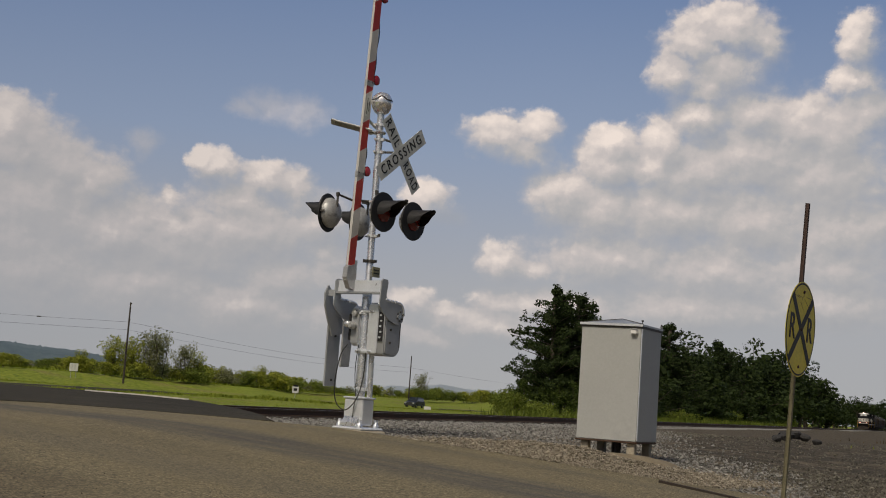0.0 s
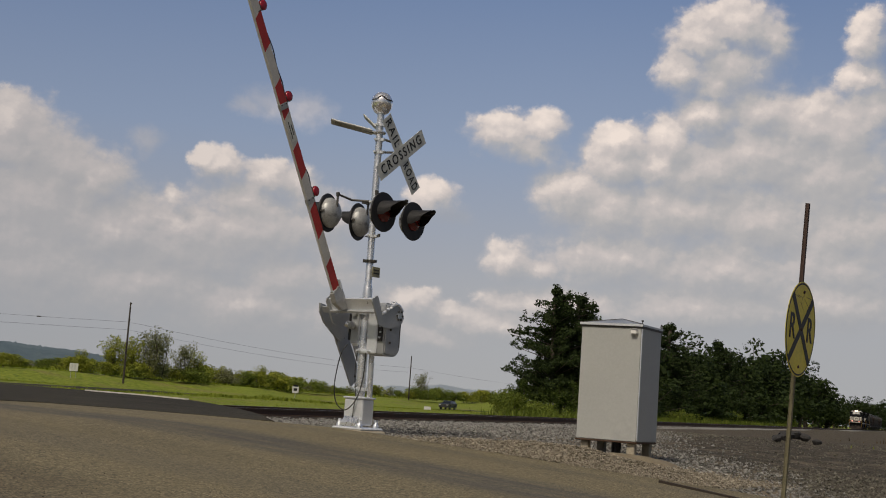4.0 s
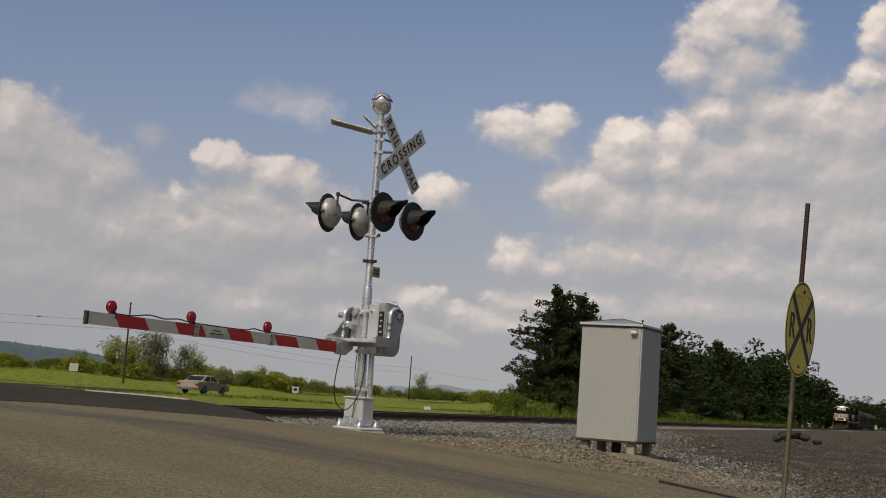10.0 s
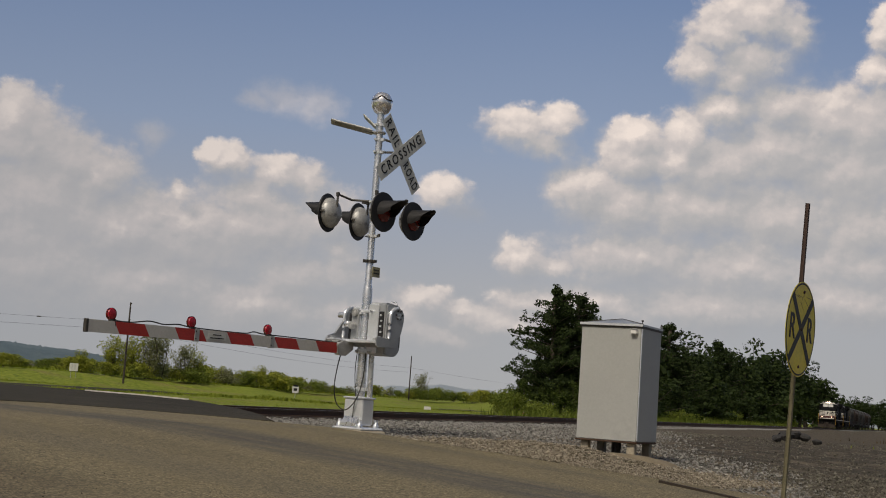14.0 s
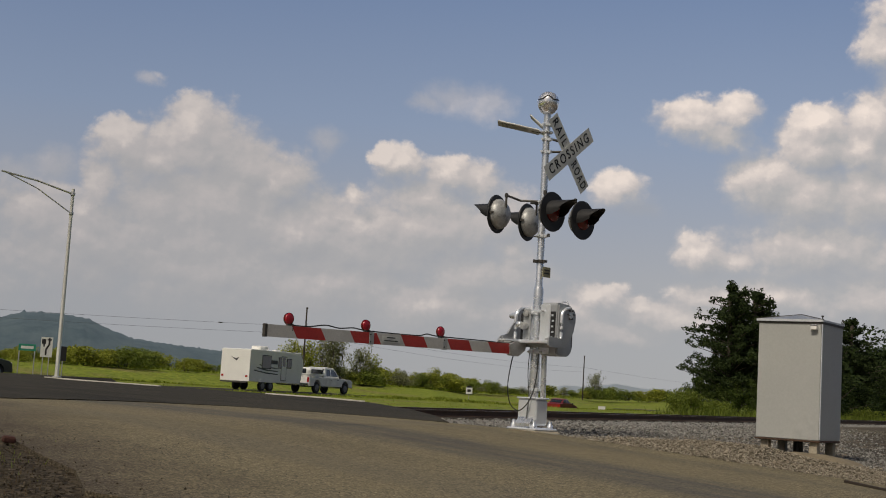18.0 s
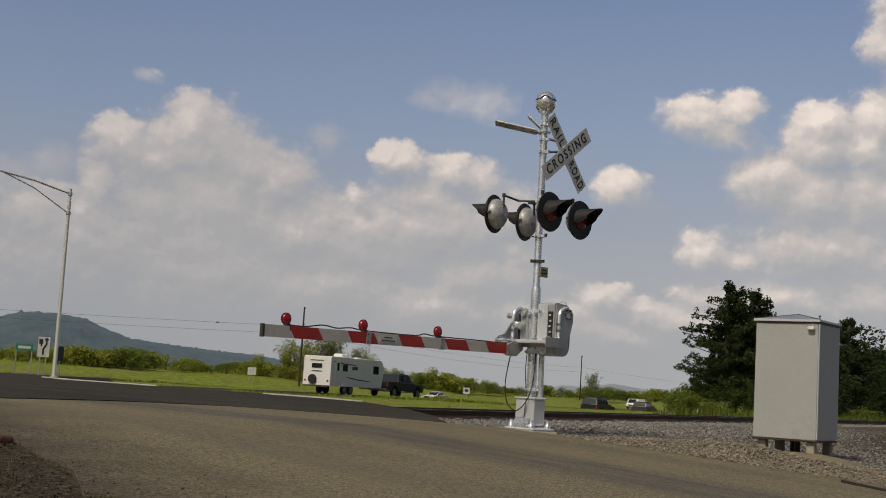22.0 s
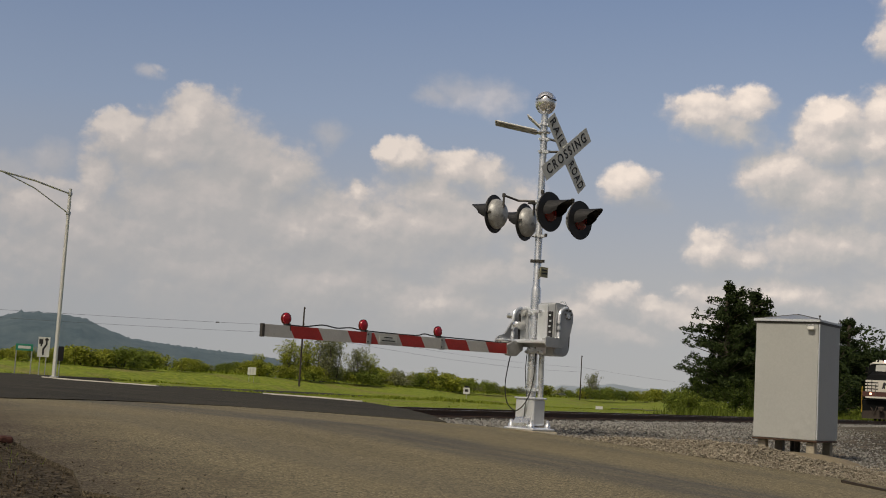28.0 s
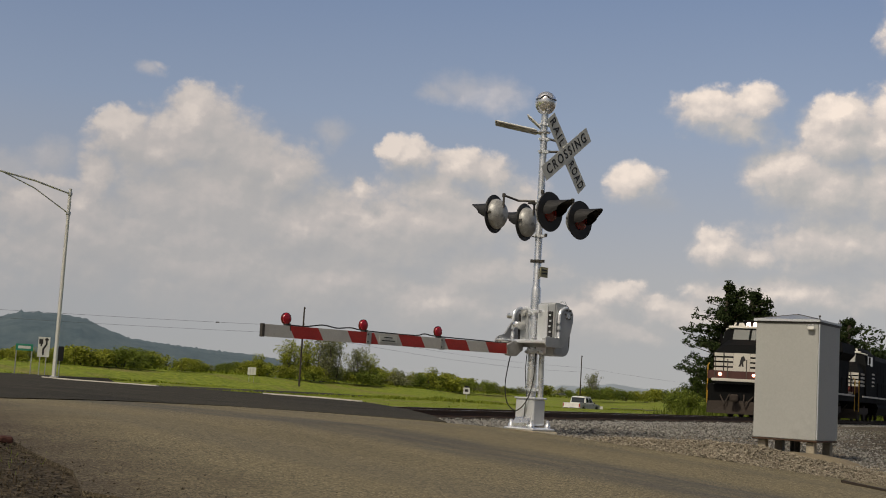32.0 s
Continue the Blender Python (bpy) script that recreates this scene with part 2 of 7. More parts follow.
# ---- clouded sky in the distance: a far curved sheet that drifts ----
def cloud_material():
    m, t, b = nodes_of("cloudy_sky")
    t.nodes.remove(b)
    uv = t.nodes.new("ShaderNodeUVMap").outputs[0]        # degrees round and degrees up
    sep = t.nodes.new("ShaderNodeSeparateXYZ")
    link(t, uv, sep.inputs[0])

    def math_(op, a, b_=None, c=None):
        n = t.nodes.new("ShaderNodeMath")
        n.operation = op
        for i, v in enumerate((a, b_, c)):
            if v is None:
                continue
            if isinstance(v, (int, float)):
                n.inputs[i].default_value = v
            else:
                link(t, v, n.inputs[i])
        return n.outputs[0]

    def vec(op, a, b_):
        n = t.nodes.new("ShaderNodeVectorMath")
        n.operation = op
        for i, v in enumerate((a, b_)):
            if isinstance(v, tuple):
                n.inputs[i].default_value = v
            else:
                link(t, v, n.inputs[i])
        return n.outputs[1] if op == "LENGTH" else n.outputs[0]

    def heaps(co, groups):
        acc = None
        for group, dense in groups:
            for az, el, rx, ry in group:
                d = vec("MULTIPLY", vec("SUBTRACT", co, (az, el, 0)), (0.72 / rx, 0.72 / ry, 0))
                n = t.nodes.new("ShaderNodeVectorMath")
                n.operation = "LENGTH"
                link(t, d, n.inputs[0])
                h = math_("SUBTRACT", 1.0 + dense, n.outputs["Value"])
                acc = h if acc is None else math_("SMOOTH_MAX", acc, h, 0.3)
        return acc

    def billow(co, size=0.62, fine=9.0, rough=0.6):
        puff = add(t, "TexNoise", Scale=size, Detail=fine, Roughness=rough)
        link(t, vec("MULTIPLY", co, (1.0, 1.2, 1.0)), puff.inputs["Vector"])
        return math_("SUBTRACT", puff.outputs[0], 0.5)

    def heads(co, size):
        """Rounded cauliflower heads."""
        v = t.nodes.new("ShaderNodeTexVoronoi")
        v.feature = "SMOOTH_F1"
        v.inputs["Scale"].default_value, v.inputs["Smoothness"].default_value = size, 0.35
        link(t, vec("MULTIPLY", co, (1.0, 1.15, 1.0)), v.inputs["Vector"])
        return math_("SUBTRACT", 0.42, v.outputs["Distance"])

    warp = add(t, "TexNoise", Scale=0.55, Detail=5.0, Roughness=0.65)
    link(t, uv, warp.inputs["Vector"])
    bend = vec("MULTIPLY", vec("SUBTRACT", warp.outputs["Color"], (0.5, 0.5, 0.5)), (1.5, 1.1, 0))
    bent = vec("ADD", uv, bend)
    wob = add(t, "TexNoise", Scale=2.2, Detail=4.0, Roughness=0.6)
    link(t, uv, wob.inputs["Vector"])
    fizz = vec("ADD", uv, vec("MULTIPLY", vec("SUBTRACT", wob.outputs["Color"], (0.5, 0.5, 0.5)), (0.7, 0.6, 0)))
    sunward = vec("ADD", fizz, (-0.16, 0.24, 0))
    solid = ((CLOUDS_HIGH, 0.08), (CLOUDS_BULK, 0.25), (CLOUDS_MID, 0.0), (CLOUDS_LEFT, 0.0), (CLOUDS_DECK, 0.26), (CLOUDS_BASE, 0.16), (CLOUDS_WEST, 0.06))
    h0, h1 = heaps(bent, solid), heaps(vec("ADD", bent, (-0.55, 0.85, 0)), solid)
    wisp = heaps(bent, ((CLOUDS_FAINT, 0.1),))
    n0, n1 = billow(uv), billow(vec("ADD", uv, (-0.22, 0.32, 0)))
    a0, a1 = heads(fizz, 0.95), heads(sunward, 0.95)
    b0, b1 = heads(fizz, 2.3), heads(sunward, 2.3)
    here = math_("ADD", math_("MULTIPLY_ADD", h0, 0.92, -0.12), math_("ADD", math_("MULTIPLY", n0, 0.66), math_("MULTIPLY_ADD", a0, 0.18, math_("MULTIPLY", b0, 0.09))))
    lit = math_("MULTIPLY_ADD", math_("SUBTRACT", h0, h1), 0.62, 0.43)
    lit = math_("ADD", lit, math_("MULTIPLY", math_("SUBTRACT", n0, n1), 0.5))
    lit = math_("ADD", lit, math_("MULTIPLY_ADD", math_("SUBTRACT", a0, a1), 0.2, math_("MULTIPLY", math_("SUBTRACT", b0, b1), 0.1)))
    # crisp where the sun strikes the crown, dissolving into haze below
    width = add(t, "MapRange")
    width.inputs[1].default_value, width.inputs[2].default_value, width.inputs[3].default_value, width.inputs[4].default_value = 0.35, 0.85, 0.75, 0.24
    link(t, lit, width.inputs[0])
    edge = t.nodes.new("ShaderNodeMapRange")
    edge.interpolation_type = "SMOOTHSTEP"
    edge.inputs[1].default_value = -0.06
    link(t, here, edge.inputs[0]), link(t, width.outputs[0], edge.inputs[2])
    edge.inputs[4].default_value = 0.95
    thin = t.nodes.new("ShaderNodeMapRange")
    thin.interpolation_type = "SMOOTHSTEP"
    thin.inputs[1].default_value, thin.inputs[2].default_value, thin.inputs[4].default_value = 0.0, 1.0, 0.4
    link(t, math_("MULTIPLY_ADD", n0, 1.1, wisp), thin.inputs[0])
    cover = math_("MAXIMUM", edge.outputs[0], thin.outputs[0])
    body = ramp(t, lit, [(0.05, (0.385, 0.39, 0.415)), (0.42, (0.475, 0.46, 0.465)), (0.66, (0.61, 0.555, 0.542)), (0.95, (0.92, 0.80, 0.73))])
    up = math_("DIVIDE", sep.outputs[1], 22.0)
    clear = ramp(t, up, [(0.0, (0.41, 0.415, 0.43)), (0.22, (0.40, 0.415, 0.455)), (0.5, (0.275, 0.345, 0.485)), (0.85, (0.155, 0.23, 0.405)), (1.0, (0.12, 0.185, 0.345))])
    veil = ramp(t, up, [(0.0, (0.25, 0.25, 0.25)), (0.12, (0.6, 0.6, 0.6)), (0.35, (1, 1, 1))])
    fac = math_("MULTIPLY", cover, veil)
    mx = t.nodes.new("ShaderNodeMix")
    mx.data_type = "RGBA"
    link(t, fac, mx.inputs[0]), link(t, clear, mx.inputs[6]), link(t, body, mx.inputs[7])
    # clouds dulled by haze leftward; the darker left paints in the lens's vignette
    west = add(t, "MapRange")
    west.inputs[1].default_value, west.inputs[2].default_value, west.inputs[3].default_value, west.inputs[4].default_value = 4.0, -24.0, 0.0, 1.0
    link(t, sep.outputs[0], west.inputs[0])
    dim = mix_col(t, math_("MULTIPLY", west.outputs[0], math_("MULTIPLY", fac, 0.5)), mx.outputs[2], rgb(t, (0.46, 0.445, 0.455)))
    deep = t.nodes.new("ShaderNodeMix")
    deep.data_type, deep.blend_type = "RGBA", "MULTIPLY"
    deep.inputs[0].default_value = 1.0
    link(t, dim, deep.inputs[6]), link(t, ramp(t, west.outputs[0], [(0.0, (1, 1, 1)), (1.0, (0.86, 0.87, 0.89))]), deep.inputs[7])
    em = add(t, "Emission", Strength=1.0)
    link(t, deep.outputs[2], em.inputs["Color"])
    link(t, em.outputs[0], t.nodes["Material Output"].inputs["Surface"])
    return m


# heaps of cloud: degrees to the right, degrees up, half width, half height
CLOUDS_HIGH = [(12.2, 16.7, 1.92, 1.18), (10.7, 15.9, 1.53, 1.23), (9.9, 14.7, 1.22, 1.03), (11.8, 14.9, 2.16, 1.35), (13.5, 16.2, 1.07, 0.98), (11.3, 14.1, 1.52, 0.98), (17.6, 16.2, 0.9, 1.23), (17.5, 14.6, 1.14, 0.84), (18.0, 13.2, 1.51, 1.23)]
CLOUDS_BULK = [(13.2, 13.05, 1.51, 1.11), (15.1, 12.65, 1.89, 1.11), (16.5, 12.25, 2.14, 1.47), (11.0, 12.85, 1.21, 0.83), (9.6, 11.65, 1.05, 1.03), (9.0, 10.55, 1.25, 0.98), (11.0, 10.55, 2.37, 1.6), (13.3, 11.15, 2.88, 1.84), (16.4, 10.45, 3.0, 2.09), (7.0, 11.65, 0.85, 0.54), (7.3, 10.65, 1.5, 1.23), (5.2, 9.35, 1.49, 1.03), (6.8, 8.75, 2.11, 1.35), (9.9, 8.65, 2.86, 1.59), (13.4, 8.55, 3.1, 1.72), (16.9, 8.15, 2.86, 1.72)]
CLOUDS_MID = [(2.2, 11.65, 1.75, 1.03), (3.9, 12.05, 1.13, 0.88), (3.1, 11.05, 1.88, 0.74), (2.6, 6.25, 1.18, 0.93), (3.8, 5.85, 1.36, 0.78), (12.8, 7.15, 1.73, 0.93), (9.3, 6.05, 1.36, 0.66), (11.1, 6.15, 1.61, 0.66), (15.4, 6.65, 1.73, 1.03), (-0.9, 8.65, 1.24, 0.88), (0.1, 3.75, 1.35, 0.49), (-1.5, 4.15, 1.47, 0.69)]
CLOUDS_LEFT = [(-10.1, 9.25, 1.24, 0.83), (-10.9, 9.45, 0.75, 0.54), (-8.1, 8.95, 1.54, 0.93), (-6.8, 8.65, 1.04, 1.03), (-9.0, 7.95, 2.35, 1.1), (-13.6, 7.15, 1.04, 0.64), (-12.6, 6.85, 1.04, 0.49), (-12.0, 7.85, 0.54, 0.44), (-7.8, 6.55, 1.28, 0.49), (-5.2, 5.95, 1.35, 0.98), (-4.9, 5.05, 1.72, 0.86), (-7.3, 4.85, 2.95, 1.47), (-11.0, 5.55, 3.2, 1.47)]
CLOUDS_DECK = [(-19.0, 10.3, 0.85, 0.83), (-18.4, 9.3, 1.98, 1.47), (-17.0, 8.6, 1.98, 1.27), (-15.4, 8.2, 1.29, 1.03), (-17.8, 7.1, 2.96, 1.96), (-14.5, 6.2, 3.2, 1.47), (-17.5, 4.3, 3.43, 1.71), (-13.2, 4.0, 3.68, 1.47), (-8.8, 3.4, 3.43, 1.1), (-3.7, 3.3, 2.7, 0.86), (5.0, 4.4, 2.95, 0.74), (11.0, 4.7, 3.69, 0.98), (16.3, 5.2, 3.21, 1.23)]
CLOUDS_BASE = [(-8.6, 6.7, 3.94, 1.47), (-12.2, 5.7, 3.69, 1.71), (-5.8, 7.3, 1.48, 1.22), (-16.2, 6.3, 3.2, 1.47), (12.1, 6.2, 4.94, 1.47), (7.3, 6.5, 2.96, 1.35), (16.7, 6.6, 2.97, 1.47), (-2.2, 2.7, 3.92, 0.73), (2.6, 3.4, 3.68, 0.74), (-18.4, 5.6, 4.28, 1.89), (-22.9, 5.2, 3.56, 1.89), (-14.7, 5.9, 2.86, 1.42), (-11.7, 6.5, 2.38, 1.07), (-8.4, 7.1, 2.39, 1.07)]
CLOUDS_WEST = [(-19.8, 9.35, 1.44, 1.04), (-21.9, 9.35, 1.08, 0.85), (-19.2, 9.85, 0.91, 0.76), (-20.7, 8.65, 2.16, 1.18), (-17.0, 8.15, 1.92, 1.09), (-15.8, 7.65, 1.15, 0.95), (-22.5, 7.55, 1.0, 0.99), (-19.9, 6.85, 3.1, 1.89), (-23.1, 6.35, 1.05, 0.8), (-16.9, 6.15, 2.86, 1.42), (-25.0, 5.95, 1.9, 1.42), (-23.6, 4.45, 3.09, 1.89), (-19.5, 4.35, 3.56, 1.66), (-28.9, 6.45, 2.86, 1.89), (-29.7, 8.55, 1.44, 1.18), (-27.4, 3.65, 2.85, 1.89)]
CLOUDS_FAINT = [(-0.2, 8.0, 0.99, 0.59), (-13.5, 10.0, 0.65, 0.59), (-7.9, 12.2, 1.3, 0.69), (-6.5, 12.0, 1.05, 0.73), (-9.1, 11.9, 0.75, 0.39), (-21.0, 11.9, 0.53, 0.26), (-20.6, 12.1, 0.29, 0.17), (-24.5, 7.9, 1.08, 0.71), (-26.0, 7.4, 0.96, 0.71)]


def cloud_sheet():
    far, verts, uvs, faces = 4300.0, [], [], []
    cols, rows = 70, 24
    for j in range(rows + 1):
        el = -3.0 + 41.0 * j / rows
        for i in range(cols + 1):
            az = -62.0 + 124.0 * i / cols
            a, e = radians(az), radians(el)
            verts.append((far * math.sin(a) * math.cos(e), far * math.cos(a) * math.cos(e), far * math.sin(e)))
            uvs.append((az, el))
    for j in range(rows):
        for i in range(cols):
            k = j * (cols + 1) + i
            faces.append((k, k + 1, k + cols + 2, k + cols + 1))
    me = raw("backdrop", verts, faces, cloud_material())
    lay = me.uv_layers.new(name="UVMap")
    for lp in me.loops:
        lay.data[lp.index].uv = uvs[lp.vertex_index]
    for pl in me.polygons:
        pl.use_smooth = True
    return tagged(new("backdrop", me), "hazy blue summer sky with drifting white cumulus clouds", "sky", kind="structure")


backdrop = cloud_sheet()


# ---- ground: one sheet to the horizon ----
def pos_mask(t, co, direction, lo, hi, wob, scale):
    """0 to 1 across a strip of the ground, with an uneven edge."""
    d = t.nodes.new("ShaderNodeVectorMath")
    d.operation = "DOT_PRODUCT"
    link(t, co, d.inputs[0])
    d.inputs[1].default_value = direction
    n = add(t, "TexNoise", Scale=scale, Detail=6.0, Roughness=0.65)
    link(t, co, n.inputs["Vector"])
    m = t.nodes.new("ShaderNodeMath")
    m.operation = "MULTIPLY_ADD"
    link(t, n.outputs[0], m.inputs[0])
    m.inputs[1].default_value = wob
    link(t, d.outputs["Value"], m.inputs[2])
    r = add(t, "MapRange")
    r.inputs[1].default_value, r.inputs[2].default_value = lo + wob / 2, hi + wob / 2
    link(t, m.outputs[0], r.inputs[0])
    return r.outputs[0]


def ground_material():
    m, t, b = nodes_of("ground_soil")
    co = t.nodes.new("ShaderNodeNewGeometry").outputs["Position"]
    big, mid, fine = add(t, "TexNoise", Scale=0.12, Detail=6.0), add(t, "TexNoise", Scale=1.6, Detail=6.0), add(t, "TexNoise", Scale=26.0, Detail=4.0)
    stones = add(t, "TexVoronoi", Scale=24.0)
    for n in (big, mid, fine, stones):
        link(t, co, n.inputs["Vector"])
    grass = ramp(t, mid.outputs[0], [(0.3, (0.088, 0.13, 0.012)), (0.5, (0.175, 0.222, 0.022)), (0.7, (0.29, 0.305, 0.045))])
    dry = ramp(t, mid.outputs[0], [(0.3, (0.16, 0.14, 0.05)), (0.7, (0.24, 0.2, 0.08))])
    bigf = ramp(t, big.outputs[0], [(0.5, (0, 0, 0)), (0.75, (1, 1, 1))])
    grass = mix_col(t, bigf, grass, dry)
    gravel = ramp(t, stones.outputs["Color"], [(0.15, (0.05, 0.045, 0.04)), (0.5, (0.11, 0.10, 0.085)), (0.9, (0.24, 0.22, 0.19))])
    dirt = ramp(t, fine.outputs[0], [(0.3, (0.13, 0.105, 0.075)), (0.7, (0.24, 0.195, 0.14))])
    g2 = mix_col(t, ramp(t, mid.outputs[0], [(0.46, (0, 0, 0)), (0.6, (1, 1, 1))]), gravel, dirt)
    # a patch of dark damp soil by the gravel
    off = t.nodes.new("ShaderNodeVectorMath")
    off.operation = "SUBTRACT"
    link(t, co, off.inputs[0])
    off.inputs[1].default_value = (10.8, 34.5, 0.0)
    sq = t.nodes.new("ShaderNodeCombineXYZ")
    for i, axis in enumerate(((0.36 / 15.0, 0.93 / 15.0, 0), (0.93 / 4.8, -0.36 / 4.8, 0))):
        dt = t.nodes.new("ShaderNodeVectorMath")
        dt.operation = "DOT_PRODUCT"
        link(t, off.outputs[0], dt.inputs[0])
        dt.inputs[1].default_value = axis
        link(t, dt.outputs["Value"], sq.inputs[i])
    ln = t.nodes.new("ShaderNodeVectorMath")
    ln.operation = "LENGTH"
    link(t, sq.outputs[0], ln.inputs[0])
    ad = t.nodes.new("ShaderNodeMath")
    ad.operation = "MULTIPLY_ADD"
    link(t, mid.outputs[0], ad.inputs[0])
    ad.inputs[1].default_value = 0.9
    link(t, ln.outputs["Value"], ad.inputs[2])
    soil = ramp(t, fine.outputs[0], [(0.3, (0.03, 0.027, 0.021)), (0.7, (0.075, 0.064, 0.048))])
    soil = mix_col(t, ramp(t, mid.outputs[0], [(0.48, (0, 0, 0)), (0.66, (0.55, 0.55, 0.55))]), soil, dirt)
    wet = add(t, "MapRange")
    wet.inputs[1].default_value, wet.inputs[2].default_value, wet.inputs[3].default_value, wet.inputs[4].default_value = 1.2, 1.65, 1.0, 0.0
    link(t, ad.outputs[0], wet.inputs[0])
    # right side darkened: corner shade put into the ground's colour
    dimmed = pos_mask(t, co, (1.0, -0.10, 0.0), 2.5, 4.4, 1.0, 0.8)
    g2 = mix_col(t, dimmed, g2, ramp(t, fine.outputs[0], [(0.3, (0.045, 0.038, 0.027)), (0.7, (0.12, 0.10, 0.072))]))
    g2 = mix_col(t, wet.outputs[0], g2, soil)
    verge = pos_mask(t, co, V[:], 8.6 + MAST.dot(V), 9.6 + MAST.dot(V), 0.8, 1.2)
    g2 = mix_col(t, verge, g2, ramp(t, stones.outputs["Color"], [(0.1, (0.02, 0.016, 0.01)), (0.6, (0.055, 0.042, 0.027)), (0.95, (0.12, 0.097, 0.066))]))
    past = pos_mask(t, co, N[:], 18.6, 20.2, 1.6, 0.9)
    c = mix_col(t, past, g2, grass)
    link(t, c, b.inputs["Base Color"])
    b.inputs["Roughness"].default_value = 0.95
    b.inputs["Specular IOR Level"].default_value = 0.2
    bp = add(t, "Bump", Strength=0.6, Distance=0.03)
    link(t, stones.outputs["Distance"], bp.inputs["Height"]), link(t, bp.outputs[0], b.inputs["Normal"])
    return m


def spaced(lo, hi, step, far):
    out = [lo + step * i for i in range(int((hi - lo) / step) + 1)]
    a, b, k = out[0], out[-1], step
    while b < far:
        k *= 1.35
        a, b = a - k, b + k
        out = [a] + out + [b]
    return out


def build_ground():
    xs, ys = spaced(-30, 24, 0.6, 4200), spaced(-6, 60, 0.6, 4200)
    verts = [(x, y, gz(x, y) - 0.02) for y in ys for x in xs]
    n = len(xs)
    faces = [(j * n + i, j * n + i + 1, (j + 1) * n + i + 1, (j + 1) * n + i) for j in range(len(ys) - 1) for i in range(n - 1)]
    return tagged(new("ground", raw("ground", verts, faces, ground_material())), "flat ground of grey gravel and green mown grass", "ground", kind="structure")


build_ground()


# ---- roads ----
def asphalt(name, lo, hi, tan, streaks, paths=(), dirt_shade=None, spec=0.3):
    m, t, b = nodes_of(name)
    co = t.nodes.new("ShaderNodeNewGeometry").outputs["Position"]
    # along the road the wear is drawn out into long streaks
    mp = t.nodes.new("ShaderNodeMapping")
    mp.vector_type = "TEXTURE"
    mp.inputs["Rotation"].default_value = (0, 0, math.atan2(U.y, U.x))
    mp.inputs["Scale"].default_value = (7.0, 1.0, 1.0)
    link(t, co, mp.inputs["Vector"])
    long = add(t, "TexNoise", Scale=0.9, Detail=5.0)
    patch = add(t, "TexNoise", Scale=0.45, Detail=6.0)
    grit = add(t, "TexVoronoi", Scale=62.0)
    fine = add(t, "TexNoise", Scale=38.0, Detail=3.0)
    streak = add(t, "TexNoise", Scale=4.0, Detail=4.0)
    link(t, mp.outputs[0], streak.inputs["Vector"])
    lump = add(t, "TexNoise", Scale=17.0, Detail=5.0, Roughness=0.7)
    link(t, mp.outputs[0], long.inputs["Vector"])
    for n in (patch, grit, fine, lump):
        link(t, co, n.inputs["Vector"])
    base = ramp(t, grit.outputs["Color"], [(0.08, shade(lo, 0.6)), (0.3, lo), (0.6, tuple((a + b_) / 2 for a, b_ in zip(lo, hi))), (0.95, shade(hi, 1.2))])
    c = mix_col(t, ramp(t, patch.outputs[0], [(0.4, (0, 0, 0)), (0.7, (0.5, 0.5, 0.5))]), base, ramp(t, fine.outputs[0], [(0.3, shade(tan, 0.8)), (0.7, shade(tan, 1.2))]))
    c = mix_col(t, ramp(t, long.outputs[0], [(0.52, (0, 0, 0)), (0.62, (streaks, streaks, streaks))]), c, ramp(t, fine.outputs[0], [(0.3, shade(lo, 0.55)), (0.7, shade(lo, 0.8))]))
    if paths:
        across = t.nodes.new("ShaderNodeVectorMath")
        across.operation = "DOT_PRODUCT"
        link(t, co, across.inputs[0])
        across.inputs[1].default_value = V[:]
        for at, wide, k in paths:
            a = t.nodes.new("ShaderNodeMath")
            a.operation = "MULTIPLY_ADD"
            link(t, long.outputs[0], a.inputs[0])
            a.inputs[1].default_value = 0.6
            link(t, across.outputs["Value"], a.inputs[2])
            d = t.nodes.new("ShaderNodeMath")
            d.operation = "SUBTRACT"
            link(t, a.outputs[0], d.inputs[0])
            d.inputs[1].default_value = at + MAST.dot(V) + 0.3
            ab = t.nodes.new("ShaderNodeMath")
            ab.operation = "ABSOLUTE"
            link(t, d.outputs[0], ab.inputs[0])
            r = add(t, "MapRange")
            r.inputs[1].default_value, r.inputs[2].default_value, r.inputs[3].default_value, r.inputs[4].default_value = wide * 0.45, wide, k, 0.0
            link(t, ab.outputs[0], r.inputs[0])
            fade = t.nodes.new("ShaderNodeMath")
            fade.operation = "MULTIPLY"
            link(t, r.outputs[0], fade.inputs[0])
            link(t, ramp(t, streak.outputs[0], [(0.3, (0.45, 0.45, 0.45)), (0.62, (1, 1, 1))]), fade.inputs[1])
            grey = sum(lo) / 3
            c = mix_col(t, fade.outputs[0], c, ramp(t, grit.outputs["Color"], [(0.1, (grey * 0.62, grey * 0.6, grey * 0.56)), (0.9, (grey * 1.12, grey * 1.06, grey * 0.98))]))
    if dirt_shade:
        # brown dirt spilling in from the shoulder
        lane = V - U * 0.26
        f = pos_mask(t, co, lane[:], dirt_shade + MAST.dot(lane), dirt_shade + 1.9 + MAST.dot(lane), 2.0, 1.3)
        c = mix_col(t, f, c, ramp(t, grit.outputs["Color"], [(0.1, (0.028, 0.022, 0.015)), (0.6, (0.075, 0.058, 0.038)), (0.95, (0.16, 0.13, 0.095))]))
    worn = t.nodes.new("ShaderNodeMix")
    worn.data_type, worn.blend_type = "RGBA", "MULTIPLY"
    worn.inputs[0].default_value = 0.8
